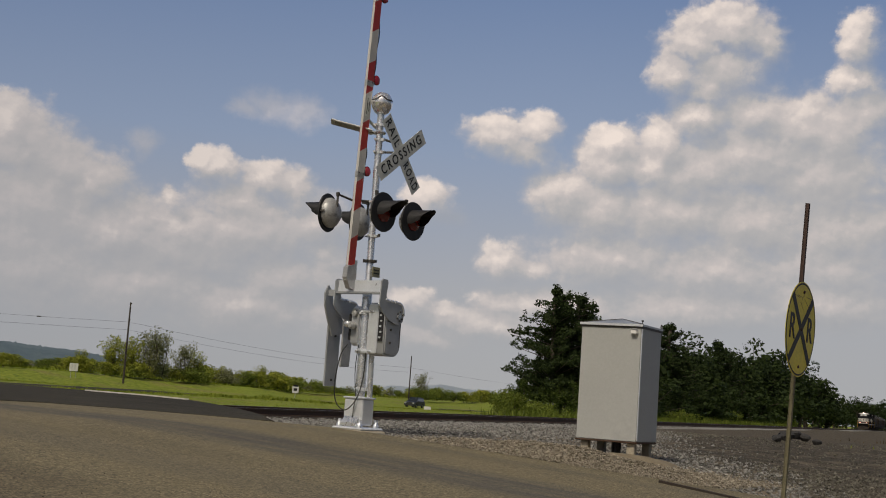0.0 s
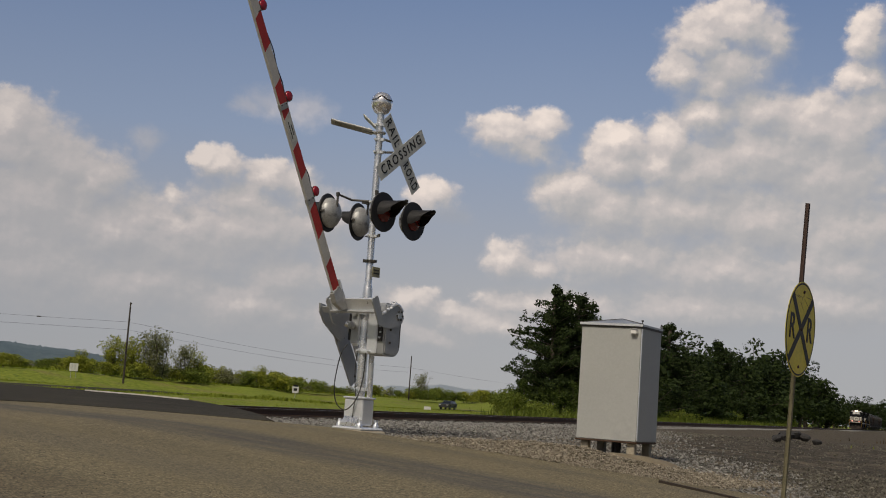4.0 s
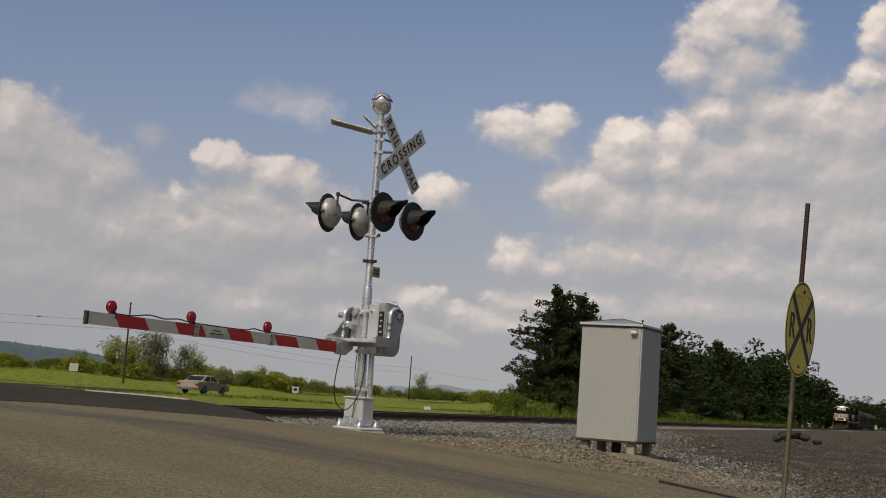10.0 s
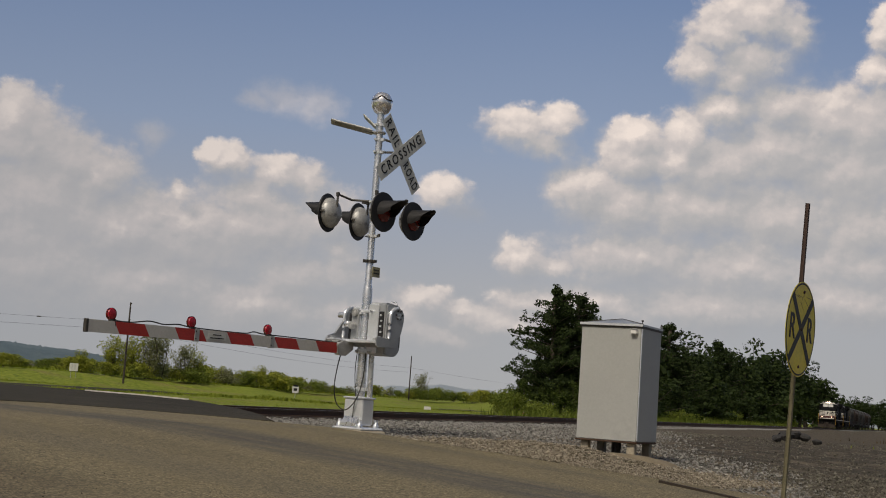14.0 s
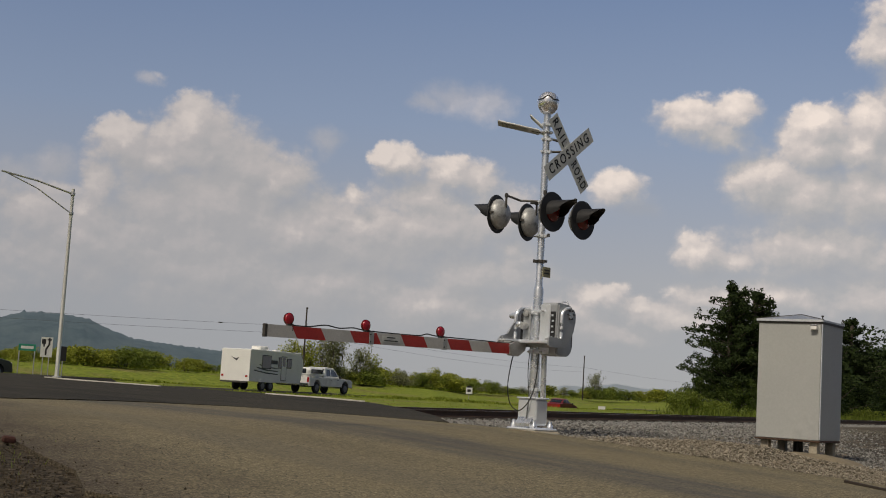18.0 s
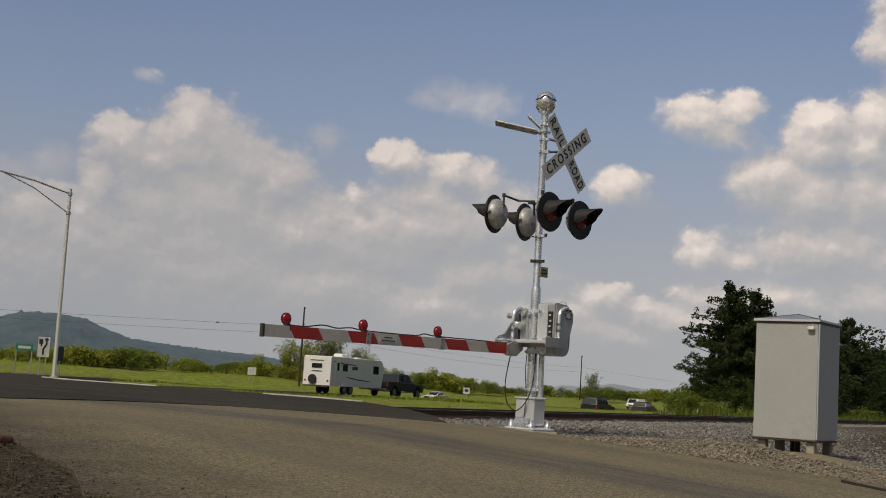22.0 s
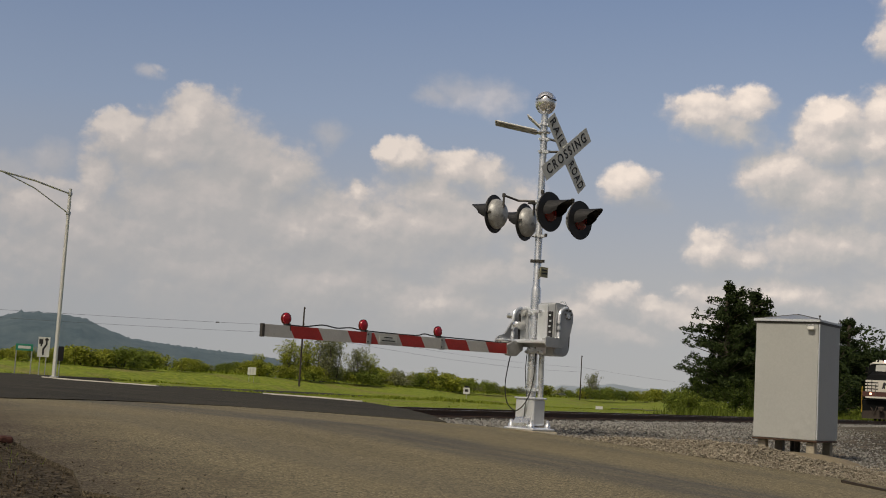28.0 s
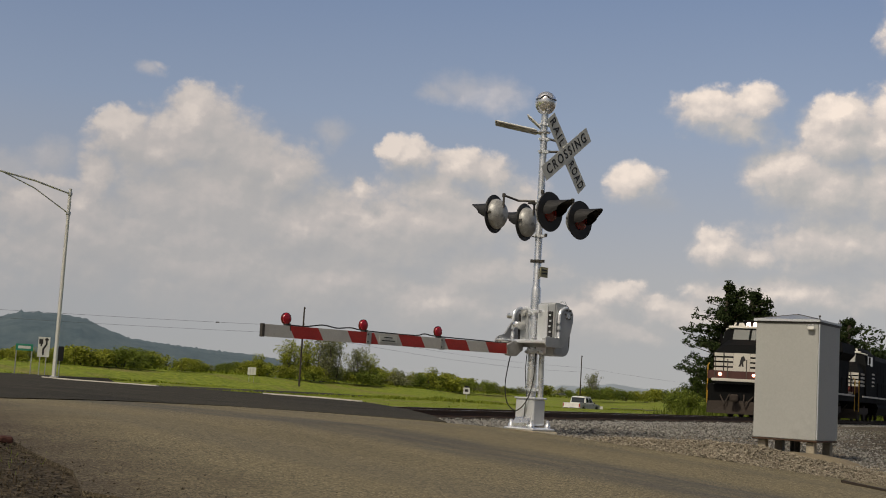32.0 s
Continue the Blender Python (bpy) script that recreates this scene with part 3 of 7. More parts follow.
    link(t, c, worn.inputs[6]), link(t, ramp(t, lump.outputs[0], [(0.32, (0.5, 0.5, 0.5)), (0.5, (0.95, 0.95, 0.95)), (0.66, (1.0, 1.0, 0.97))]), worn.inputs[7])
    c = worn.outputs[2]
    link(t, c, b.inputs["Base Color"])
    b.inputs["Roughness"].default_value = 0.9
    b.inputs["Specular IOR Level"].default_value = spec
    bp = add(t, "Bump", Strength=0.5, Distance=0.008)
    link(t, grit.outputs["Distance"], bp.inputs["Height"]), link(t, bp.outputs[0], b.inputs["Normal"])
    return m


WORN = asphalt("worn_tan_asphalt", (0.117, 0.100, 0.063), (0.297, 0.25, 0.15), (0.224, 0.186, 0.106), 0.2, ((3.85, 1.15, 0.8), (1.2, 0.4, 0.3), (6.9, 0.7, 0.3)), 7.3)
FRESH = asphalt("dark_new_asphalt", (0.026, 0.024, 0.019), (0.08, 0.072, 0.055), (0.068, 0.06, 0.043), 0.4, ((3.0, 0.9, 0.4), (7.5, 0.9, 0.4)), None, 0.12)


def edge_noise(a, k, amp):
    return amp * noise.noise(Vector((a * 0.9, k * 7.3, 0))) + 0.4 * amp * noise.noise(Vector((a * 4.1, k * 3.1, 5)))


def strip(name, stations, material, label, z_off, thick=0.06, skirt=0.0):
    """A slab of paving: stations of (place on one edge, place on the other)."""
    rings = []
    for a, b in stations:
        row = []
        for i in range(13):
            p = a.lerp(b, i / 12)
            row.append((p.x, p.y, rz_(p.x, p.y) + z_off))
        rings.append(row)
    n = 13
    top = [p for r in rings for p in r]
    faces = [(i * n + j, i * n + j + 1, (i + 1) * n + j + 1, (i + 1) * n + j) for i in range(len(rings) - 1) for j in range(n - 1)]
    # turned-down edges
    k = len(top)
    rim = [i * n for i in range(len(rings))] + [(len(rings) - 1) * n + j for j in range(1, n)] + [i * n + n - 1 for i in range(len(rings) - 2, -1, -1)] + [j for j in range(n - 2, 0, -1)]
    low = []
    for i in rim:
        row, col = divmod(i, n)
        out = (stations[row][0] - stations[row][1]).normalized() * (skirt if col == 0 else -skirt if col == n - 1 else 0.0)
        low.append((top[i][0] + out.x, top[i][1] + out.y, top[i][2] - thick))
    for i in range(len(rim)):
        j = (i + 1) % len(rim)
        faces.append((rim[i], rim[j], k + j, k + i))
    ob = new(name, raw(name, top + low, faces, material))
    bm = bmesh.new()
    bm.from_mesh(ob.data)
    bmesh.ops.recalc_face_normals(bm, faces=bm.faces)
    bm.to_mesh(ob.data)
    bm.free()
    return tagged(ob, label, "road", kind="structure")


def sv(s, v):
    return MAST + U * s + V * v


def build_roads():
    st = []
    for i in range(70):
        s = -7.6 + 0.75 * i * (1 + 0.012 * i)
        right = 0.12 + edge_noise(s, 1, 0.12) - 1.5 * smooth(7, 15, s)
        left = 9.4 + edge_noise(s, 2, 0.35) + 0.9 * smooth(1, 7, s)
        st.append((sv(s, right), sv(s, left)))
    strip("road", st, WORN, "worn tan-grey asphalt road leading to the crossing", 0.0)
    # newer paving over the track, widening towards the highway
    st = []
    for (s0, v0), (s1, v1) in (((-1.95, -0.05), (-2.1, 0.05)), ((-3, -0.9), (-3.4, 0.2)), ((-4.3, -2.0), (-4.8, 0.55)), ((-5.7, -3.1), (-6.3, 1.3)), ((-7.5, -4.4), (-6.75, 3.4)), ((-9, -5.5), (-6.2, 5.0)), ((-11, -6.8), (-5.5, 6.5)), ((-13.5, -8.4), (-4.2, 10.5)), ((-16.2, -10), (-8, 13)), ((-19, -11.2), (-13, 14)), ((-23, -11.4), (-20, 16)), ((-28, -10.2), (-27, 17)), ((-34, -9.2), (-34, 19)), ((-42, -12), (-42, 23)), ((-50, -20), (-50, 30))):
        st.append((sv(s0, v0), sv(s1, v1)))
    strip("road", st, FRESH, "dark newer asphalt laid over the railway crossing", 0.012, 0.42, 0.9)


build_roads()


def highway(p, label):
    verts, faces = [], []
    for i in range(60):
        q = -220 + i * 22
        for k in (-4.3, 4.3):
            w = on(p + k, q)
            verts.append((w.x, w.y, gz(w.x, w.y) + 0.03))
        if i:
            faces.append((2 * i - 2, 2 * i, 2 * i + 1, 2 * i - 1))
    tagged(new("road", raw("road", verts, faces, FRESH)), label, "road", kind="structure")


highway(HW_NEAR, "grey highway carriageway seen edge-on across the grass")
highway(HW_FAR, "far grey highway carriageway beyond the grass median")


# ---- railway track ----
def rail_mesh(length):
    prof = [(-0.075, -0.172), (0.075, -0.172), (0.075, -0.16), (0.01, -0.14), (0.01, -0.04), (0.036, -0.03), (0.036, -0.006), (0.028, 0), (-0.028, 0), (-0.036, -0.006), (-0.036, -0.03), (-0.01, -0.04), (-0.01, -0.14), (-0.075, -0.16)]
    b = Mesh()
    b.loft([[(x, 0, z) for x, z in prof], [(x, length, z) for x, z in prof]])
    me = b.data("rail", RAILSIDE)
    me.materials.append(RAILTOP)
    for pl in me.polygons:
        if pl.normal.z > 0.9 and pl.center.z > -0.02:
            pl.material_index = 1
    return me


def build_track():
    rz = -math.degrees(TH)
    at = on(TRACK, -60)
    tr = thing("railway_track", pose(at.x, at.y, 0, 0, 0, rz), "single railway track with rusty rails on dark wooden ties", "railway track", kind="structure")
    me = rail_mesh(900)
    for x in (-0.755, 0.755):
        part("rail", me, RAILSIDE, tr, "rusty steel rail with polished head", pose(x, 0, 0))
    tie = Mesh().box((2.6, 0.23, 0.17), bevel=0.012).data("tie", TIE)
    plate = Mesh().box((0.2, 0.34, 0.02)).data("tie_plate", RAILSIDE)
    for i in range(290):
        j = 60 / 0.52 - 30 + i
        part("tie", tie, TIE, tr, "", pose(random.uniform(-0.05, 0.05), j * 0.52, -0.262 + random.uniform(-0.01, 0.01), 0, 0, random.uniform(-1.2, 1.2)))
    rest = Mesh()
    for i in range(1730):
        y = i * 0.52
        if 60 - 31 * 0.52 < y < 60 + 260 * 0.52:
            continue
        rest.box((2.6, 0.23, 0.17), pose(0, y, -0.262))
    ob = part("tie", rest, TIE, tr)
    ob["kind"] = "stuff"
    # crushed-stone bed
    bed = []
    for q in (0, 900):
        bed.append([(x, q, z) for x, z in ((-3.6, -0.62), (-2.4, -0.36), (-1.6, -0.22), (1.6, -0.22), (2.4, -0.36), (3.6, -0.62))])
    part("ballast_bed", Mesh().loft(bed), BALLAST, tr, "grey crushed stone bed")


def stone_material(name, lo, hi):
    m, t, b = nodes_of(name)
    g = t.nodes.new("ShaderNodeNewGeometry")
    n = add(t, "TexNoise", Scale=60.0, Detail=3.0)
    v = add(t, "TexVoronoi", Scale=22.0)
    link(t, g.outputs["Position"], n.inputs["Vector"]), link(t, g.outputs["Position"], v.inputs["Vector"])
    a = t.nodes.new("ShaderNodeMath")
    a.operation = "ADD"
    link(t, g.outputs["Random Per Island"], a.inputs[0]), link(t, n.outputs[0], a.inputs[1])
    h = t.nodes.new("ShaderNodeMath")
    h.operation = "MULTIPLY"
    h.inputs[1].default_value = 0.6
    link(t, a.outputs[0], h.inputs[0])
    link(t, ramp(t, h.outputs[0], [(0.15, lo), (0.9, hi)]), b.inputs["Base Color"])
    b.inputs["Roughness"].default_value = 0.9
    b.inputs["Specular IOR Level"].default_value = 0.15
    bp = add(t, "Bump", Strength=0.8, Distance=0.03)
    link(t, v.outputs["Distance"], bp.inputs["Height"]), link(t, bp.outputs[0], b.inputs["Normal"])
    return m


BALLAST = stone_material("grey_ballast", (0.075, 0.073, 0.068), (0.34, 0.33, 0.308))
TANSTONE = stone_material("tan_gravel", (0.10, 0.085, 0.062), (0.38, 0.335, 0.265))
build_track()


# ================= the crossing signal with its gate =================
BELLMETAL = mat("polished_aluminium", (0.88, 0.88, 0.9), 0.2, 0.75, 0.06, 5, 60, 0.02)
# duller silver: shade on the gate's plates is put into this colour
DULLPLATE = mat("shaded_dull_aluminium_plate", (0.5, 0.5, 0.505), 0.42, 0.55, 0.25, 6, 60, 0.12, (0.3, 0.29, 0.28), 0.6)
DULLSILVER = mat("dull_aluminium", (0.43, 0.435, 0.435), 0.5, 0.35, 0.3, 9, 70, 0.15, (0.16, 0.155, 0.15), 0.6)


CASEGREY = mat("dull_silver_case_paint", (0.43, 0.445, 0.465), 0.42, 0.45, 0.12, 3, 60, 0.06, (0.33, 0.335, 0.34), 0.64)
PIVOT = (-0.20, -0.127, 1.78)


def bent_line(pts, steps=5):
    """The points joined by a smooth curve."""
    p = [Vector(v) for v in pts]
    p = [p[0]] + p + [p[-1]]
    out = []
    for i in range(1, len(p) - 2):
        a, b, c, d = p[i - 1:i + 3]
        for k in range(steps):
            f = k / steps
            out.append(0.5 * (2 * b + (c - a) * f + (2 * a - 5 * b + 4 * c - d) * f * f + (3 * b - a - 3 * c + d) * f ** 3))
    return out + [p[-1]]


def lamp_unit(parent, x, y, z, face):
    """Round flasher: face +1 looks at traffic coming up the road, -1 the other way."""
    base = pose(x, y, z, 0, 0, 0 if face > 0 else 191) @ pose(0, 0, 0, -90, 0, 0)
    disc = Mesh().lathe([(0.10, -0.012), (0.302, -0.012), (0.308, 0.0), (0.302, 0.012), (0.10, 0.012)], 32)
    d = part("flasher", disc, BLACK, parent, "matt black round signal background", base, True)
    body = Mesh().lathe([(0.235, -0.012), (0.24, -0.05), (0.215, -0.11), (0.16, -0.16), (0.09, -0.185), (0.03, -0.19)], 28)
    part("housing", body, DULLSILVER, d, "dull silver domed housing", None, True)
    for lx in (0.24, -0.24):
        part("latch", Mesh().box((0.04, 0.03, 0.06), pose(lx, 0, -0.04)), DARKMETAL, d)
    part("lens", Mesh().lathe([(0.155, 0.012), (0.15, 0.03), (0.11, 0.047), (0.05, 0.055), (0.01, 0.056)], 28), LENS_RED, d, "dark red unlit lens", None, True)
    hood, n = Mesh(), 18
    rings = []
    for k, (rad, l) in enumerate(((0.175, 0.0), (0.17, 0.18), (0.13, 0.40))):
        row = []
        for side in (1, 0.955):
            seq = range(n + 1) if side == 1 else range(n, -1, -1)
            for j in seq:
                a = math.radians(-20 + 220 * j / n)
                droop = 1.0 if k < 2 else 0.9
                row.append((rad * side * math.cos(a), -rad * side * math.sin(a) * droop - (0.05 if k == 2 else 0), 0.012 + l * (0.55 + 0.45 * max(0, math.sin(a)))))
        rings.append(row)
    hood.loft(rings)
    part("hood", hood, BLACK, d, "matt black tapering hood", None, True)
    return d


def crossbuck(parent):
    at = pose(-0.22, 0.30, 4.35, 90, 0, 180)
    L, W = 1.36, 0.25
    for ang, txts, off in ((37.0, (("CROSSING", 0.0, 1.16),), 0.0), (-49.0, (("RAIL", -0.40, 0.46), ("ROAD", 0.40, 0.47)), -0.006)):
        m = at @ pose(0, 0, off, 0, 0, ang)
        b = part("crossbuck_board", Mesh().box((L, W, 0.004), bevel=0.0015), SIGNWHITE, parent, "white crossbuck board with black lettering", m)
        for txt, sh, wd in txts:
            words("lettering", txt, 0.215, BLACK, b, pose(sh, 0, 0.004), "black capitals", wd, 1.35)


# outline of the two plates that carry the gate: along the arm, across it
PLATE = [(-0.13, 0.03), (-0.13, -0.08), (-0.08, -0.26), (0.02, -0.42), (0.10, -0.50), (0.48, -0.50), (0.52, -0.47), (0.52, -0.36), (0.48, -0.34), (0.27, -0.36), (0.20, -0.30), (0.20, -0.06), (0.17, 0.05), (0.10, 0.10), (0.02, 0.12), (-0.08, 0.10)]


def stripes(parent, z, x0, x1):
    """Slanted red and white sheets along the gate board, from the tip to the butt."""
    cuts = [x1, 5.15, 4.65, 4.13, 3.63, 3.16, 2.70, 2.21, 1.74, 1.30, x0]
    for i in range(len(cuts) - 1):
        a, b, sl = cuts[i + 1], cuts[i], 0.05
        l0 = 0 if i == len(cuts) - 2 else sl
        l1 = 0 if i == 0 else sl
        for side in (1, -1):
            o = [(a - l0 * 1.0, z - 0.078), (b - l1 * 1.0, z - 0.078), (b + l1, z + 0.078), (a + l0, z + 0.078)]
            part("stripe", Mesh().prism(o, 0.003, pose(0, side * 0.0225, 0)), WHITE if i % 2 == 0 else RED, parent)


def build_signal():
    root = thing("crossing_signal", pose(MAST.x, MAST.y, 0.0, 0, 0, math.degrees(math.atan2(-0.809, -0.588))), "silver-painted railway crossing signal with flashers, crossbuck and striped gate", "crossing signal")
    # foundation and cast base
    part("foundation", Mesh().box((0.62, 0.68, 0.3), pose(0, 0, -0.155), 0.03), CONC, root, "rough concrete footing")
    part("base_plate", Mesh().box((0.56, 0.6, 0.04), pose(0, 0, 0.015), 0.02), BRIGHT, root)
    b = part("base_box", Mesh().box((0.29, 0.37, 0.40), pose(0, 0, 0.27), 0.02), BRIGHT, root, "silver junction base")
    part("base_lid", Mesh().box((0.33, 0.41, 0.03), pose(0, 0, 0.485), 0.012), BRIGHT, root)
    for x, y in ((0.2, 0.2), (0.2, -0.2), (-0.2, 0.2), (-0.2, -0.2)):
        part("anchor_bolt", Mesh().lathe([(0.05, 0.03), (0.045, 0.08), (0.028, 0.10), (0.028, 0.15), (0.01, 0.155)], 10, pose(x, y, 0)), SILVER, root, "", None, True)
    part("bracket", Mesh().prism([(0.145, 0.05), (0.24, 0.05), (0.24, 0.1), (0.145, 0.2)], 0.3), SILVER, root)
    # mast, conduit
    part("mast", Mesh().lathe([(0.078, 0.48), (0.078, 2.16), (0.07, 2.20), (0.058, 2.24), (0.058, 5.0)], 20), SILVER, root, "tall silver pipe mast", None, True)
    part("conduit", Mesh().tube((-0.05, 0.15, 0.48), (-0.05, 0.13, 1.5), 0.045, 12), SILVER, root, "", None, True)
    for z, r in ((1.22, 0.1), (1.80, 0.105), (2.62, 0.075), (3.02, 0.075), (3.56, 0.08), (4.36, 0.072), (4.56, 0.07), (4.80, 0.075), (0.62, 0.09)):
        ob = Mesh().lathe([(r - 0.012, z - 0.025), (r, z - 0.022), (r, z + 0.022), (r - 0.012, z + 0.025)], 18)
        ob.box((0.05, 0.07, 0.04), pose(0, r + 0.01, z)).box((0.03, 0.05, 0.03), pose(r + 0.015, 0, z))
        part("clamp", ob, BRIGHT if z != 2.62 else DARKMETAL, root)
    for z, y in ((2.62, -0.12), (3.02, 0.14)):
        part("step_bolt", Mesh().tube((0, -0.14, z), (0, y, z), 0.012).box((0.03, 0.03, 0.05), pose(0, y, z + 0.01)), DARKMETAL, root)
    # bell at the mast head
    bell = part("bell", Mesh().lathe([(0.055, -0.19), (0.11, -0.155), (0.155, -0.085), (0.175, 0.0), (0.155, 0.085), (0.11, 0.142), (0.05, 0.17), (0.005, 0.175)], 24), BELLMETAL, root, "round bright silver bell at the mast head", pose(0.0, 0, 5.16), True)
    slot = Mesh()
    rim = []
    for k in range(22):
        a = radians(-62 + 130 * k / 21)
        el = 0.03 + 0.055 * max(0.0, math.sin((k - 5) / 9 * math.pi)) if 5 <= k <= 14 else 0.03
        rr = math.sqrt(0.178 ** 2 - el ** 2)
        rim.append((rr * math.cos(a + 0.7), rr * math.sin(a + 0.7), el))
    slot.pipe(rim, 0.009, 5)
    part("bell_slot", slot, BLACK, bell)
    # crossbuck, number tag, floodlights
    crossbuck(root)
    part("sign_bracket", Mesh().tube((0, 0.05, 4.36), (-0.1, 0.29, 4.36), 0.018).tube((0, 0.05, 4.58), (-0.14, 0.29, 4.50), 0.018).box((0.1, 0.02, 0.30), pose(-0.16, 0.262, 4.42, 0, 0, 0)), DARKMETAL, root)
    part("number_tag", Mesh().box((0.19, 0.012, 0.16), pose(-0.02, 0.12, 2.45, 0, 0, 0), 0.004), mat("faded_tag", (0.34, 0.32, 0.2), 0.6), root, "small faded yellow-grey tag")
    part("tag_bars", Mesh().box((0.13, 0.004, 0.02), pose(-0.02, 0.129, 2.48)).box((0.13, 0.004, 0.02), pose(-0.02, 0.129, 2.43)), BLACK, root)
    for (x0, y0, z0), (x1, y1, z1), w in (((0.05, -0.06, 4.67), (0.47, -0.60, 4.80), 0.24), ((-0.1, -0.05, 4.70), (0.03, -0.30, 4.95), 0.2)):
        a, c = Vector((x0, y0, z0)), Vector((x1, y1, z1))
        m = Matrix.Translation((a + c) / 2) @ (c - a).to_track_quat("X", "Z").to_matrix().to_4x4()
        fl = part("floodlight", Mesh().box(((c - a).length * 0.98, w, 0.022), m @ pose(0.03, 0, 0, 7, 0, 0), 0.01), PALEGALV, root, "flat grey gate floodlight")
        part("light_window", Mesh().box(((c - a).length * 0.62, w * 0.7, 0.006), m @ pose(0.08, 0, 0, 7, 0, 0) @ pose(0, 0, -0.014)), mat("dull_glass", (0.36, 0.35, 0.31), 0.3), fl)
        part("yoke", Mesh().tube(a, a.lerp(c, 0.25), 0.015).tube((0, 0, z0), a, 0.02), DARKMETAL, fl)
    part("floodlight_clamp", Mesh().box((0.15, 0.22, 0.05), pose(0, -0.02, 4.68), 0.02), SILVER, root)
    # flashers
    for x, z in ((0.38, 3.33), (-0.38, 3.30)):
        lamp_unit(root, x, 0.50, z, 1)
        lamp_unit(root, x, -0.62, z + 0.02, -1)
    for y, yl in ((0.34, 0.44), (-0.44, -0.55)):
        for x, zt in ((0.38, 3.64), (-0.38, 3.62)):
            arm = part("lamp_arm", Mesh().pipe([(0, 0, 3.57), (x * 0.35, y * 0.8, 3.585), (x, y, zt)], 0.018, 8), DARKMETAL, root, "thin dark pipe bracket", None, True)
            part("hanger", Mesh().box((0.05, 0.05, 0.07), pose(x, y, zt), 0.01).box((0.03, 0.03, 0.2), pose(x, y, zt - 0.1), 0.006), DARKMETAL, arm)
    # gate mechanism: rounded case with its fittings
    rim = []
    for cx, cz, a0, rr in ((0.02, 1.93, 0, 0.04), (-0.20, 1.81, 90, 0.14), (-0.18, 1.31, 180, 0.16), (0.02, 1.20, 270, 0.04)):
        for k in range(6):
            a = radians(a0 + 18 * k)
            rim.append((cx + rr * math.cos(a), cz + rr * math.sin(a)))
    case = Mesh().prism(rim, 0.30, pose(0, 0.29, 0))
    mech = part("gate_mechanism", case, CASEGREY, root, "rounded dull silver gate mechanism case", None, True)
    part("case_door", Mesh().prism([(-0.12 + (x + 0.12) * 0.9, 1.55 + (z - 1.55) * 0.93) for x, z in rim], 0.02, pose(0, 0.45, 0)), CASEGREY, mech)
    for z in (1.36, 1.56, 1.76):
        part("door_bolt", Mesh().lathe([(0.018, 0), (0.018, 0.02), (0.006, 0.026)], 8, pose(-0.06, 0.458, z, -90, 0, 0)), DARKMETAL, mech)
    part("side_cover", Mesh().box((0.03, 0.20, 0.76), pose(0.075, 0.22, 1.56), 0.014), BRIGHT, mech, "bright flat side cover")
    part("case_slot", Mesh().box((0.02, 0.085, 0.46), pose(0.072, 0.37, 1.60), 0.004), BLACK, mech, "dark terminal slot")
    for k in range(5):
        part("terminal", Mesh().box((0.03, 0.035, 0.03), pose(0.085, 0.37 + 0.012 * (k % 2), 1.43 + 0.085 * k), 0.006), BRIGHT, mech)
    part("hinge", Mesh().tube((-0.30, 0.45, 1.3), (-0.30, 0.45, 1.8), 0.014), DARKMETAL, mech)
    part("top_ring", Mesh().pipe([(-0.2, 0.3, 1.95), (-0.2, 0.33, 2.0), (-0.2, 0.42, 2.0), (-0.2, 0.45, 1.95)], 0.012), SILVER, mech)
    back = part("back_case", Mesh().box((0.20, 0.17, 0.62), pose(-0.06, -0.165, 1.60), 0.03), BRIGHT, root, "pale silver contactor case")
    part("case_lid", Mesh().box((0.02, 0.15, 0.54), pose(0.05, -0.16, 1.60), 0.01), CASEGREY, back)
    part("case_slot", Mesh().box((0.03, 0.05, 0.42), pose(0.02, -0.28, 1.58), 0.008), BLACK, back, "dark open slot")
    part("shaft_boss", Mesh().lathe([(0.05, 0), (0.06, 0.02), (0.06, 0.08), (0.035, 0.11)], 16, pose(0.06, -0.17, 1.60, 0, 90, 0)), DULLSILVER, root, "", None, True)
    part("shaft_boss", Mesh().lathe([(0.045, 0), (0.055, 0.02), (0.05, 0.09), (0.02, 0.11)], 16, pose(0.05, -0.27, 1.62, 0, 90, 0)), SILVER, root, "", None, True)
    part("terminal_box", Mesh().lathe([(0.05, 0), (0.052, 0.05), (0.02, 0.06)], 12, pose(0.05, -0.16, 1.80, 0, 90, 0)), DULLSILVER, root, "", None, True)
    for z in (1.20, 1.83):
        part("strap", Mesh().box((0.20, 0.34, 0.05), pose(0.0, 0.08, z), 0.012), BRIGHT, root)
        for y in (0.2, -0.04):
            part("strap_bolt", Mesh().tube((0.08, y, z), (0.14, y, z), 0.016, 8), GALV, root)
    part("cable", Mesh().pipe(bent_line([(0.20, -0.16, 1.30), (0.28, -0.20, 1.16), (0.30, -0.24, 0.95), (0.32, -0.26, 0.66), (0.30, -0.22, 0.40), (0.26, -0.10, 0.29), (0.24, 0.02, 0.34), (0.17, 0.10, 0.52), (0.10, 0.12, 0.8), (0.09, 0.13, 1.2)]), 0.009, 6), RUBBER, root, "looped black cable", None, True)
    part("thin_cable", Mesh().pipe(bent_line([(0.09, -0.03, 1.3), (0.1, -0.05, 0.9), (0.13, 0.02, 0.5), (0.17, 0.03, 0.3), (0.16, 0.02, 0.05)]), 0.007, 5), RUBBER, root)
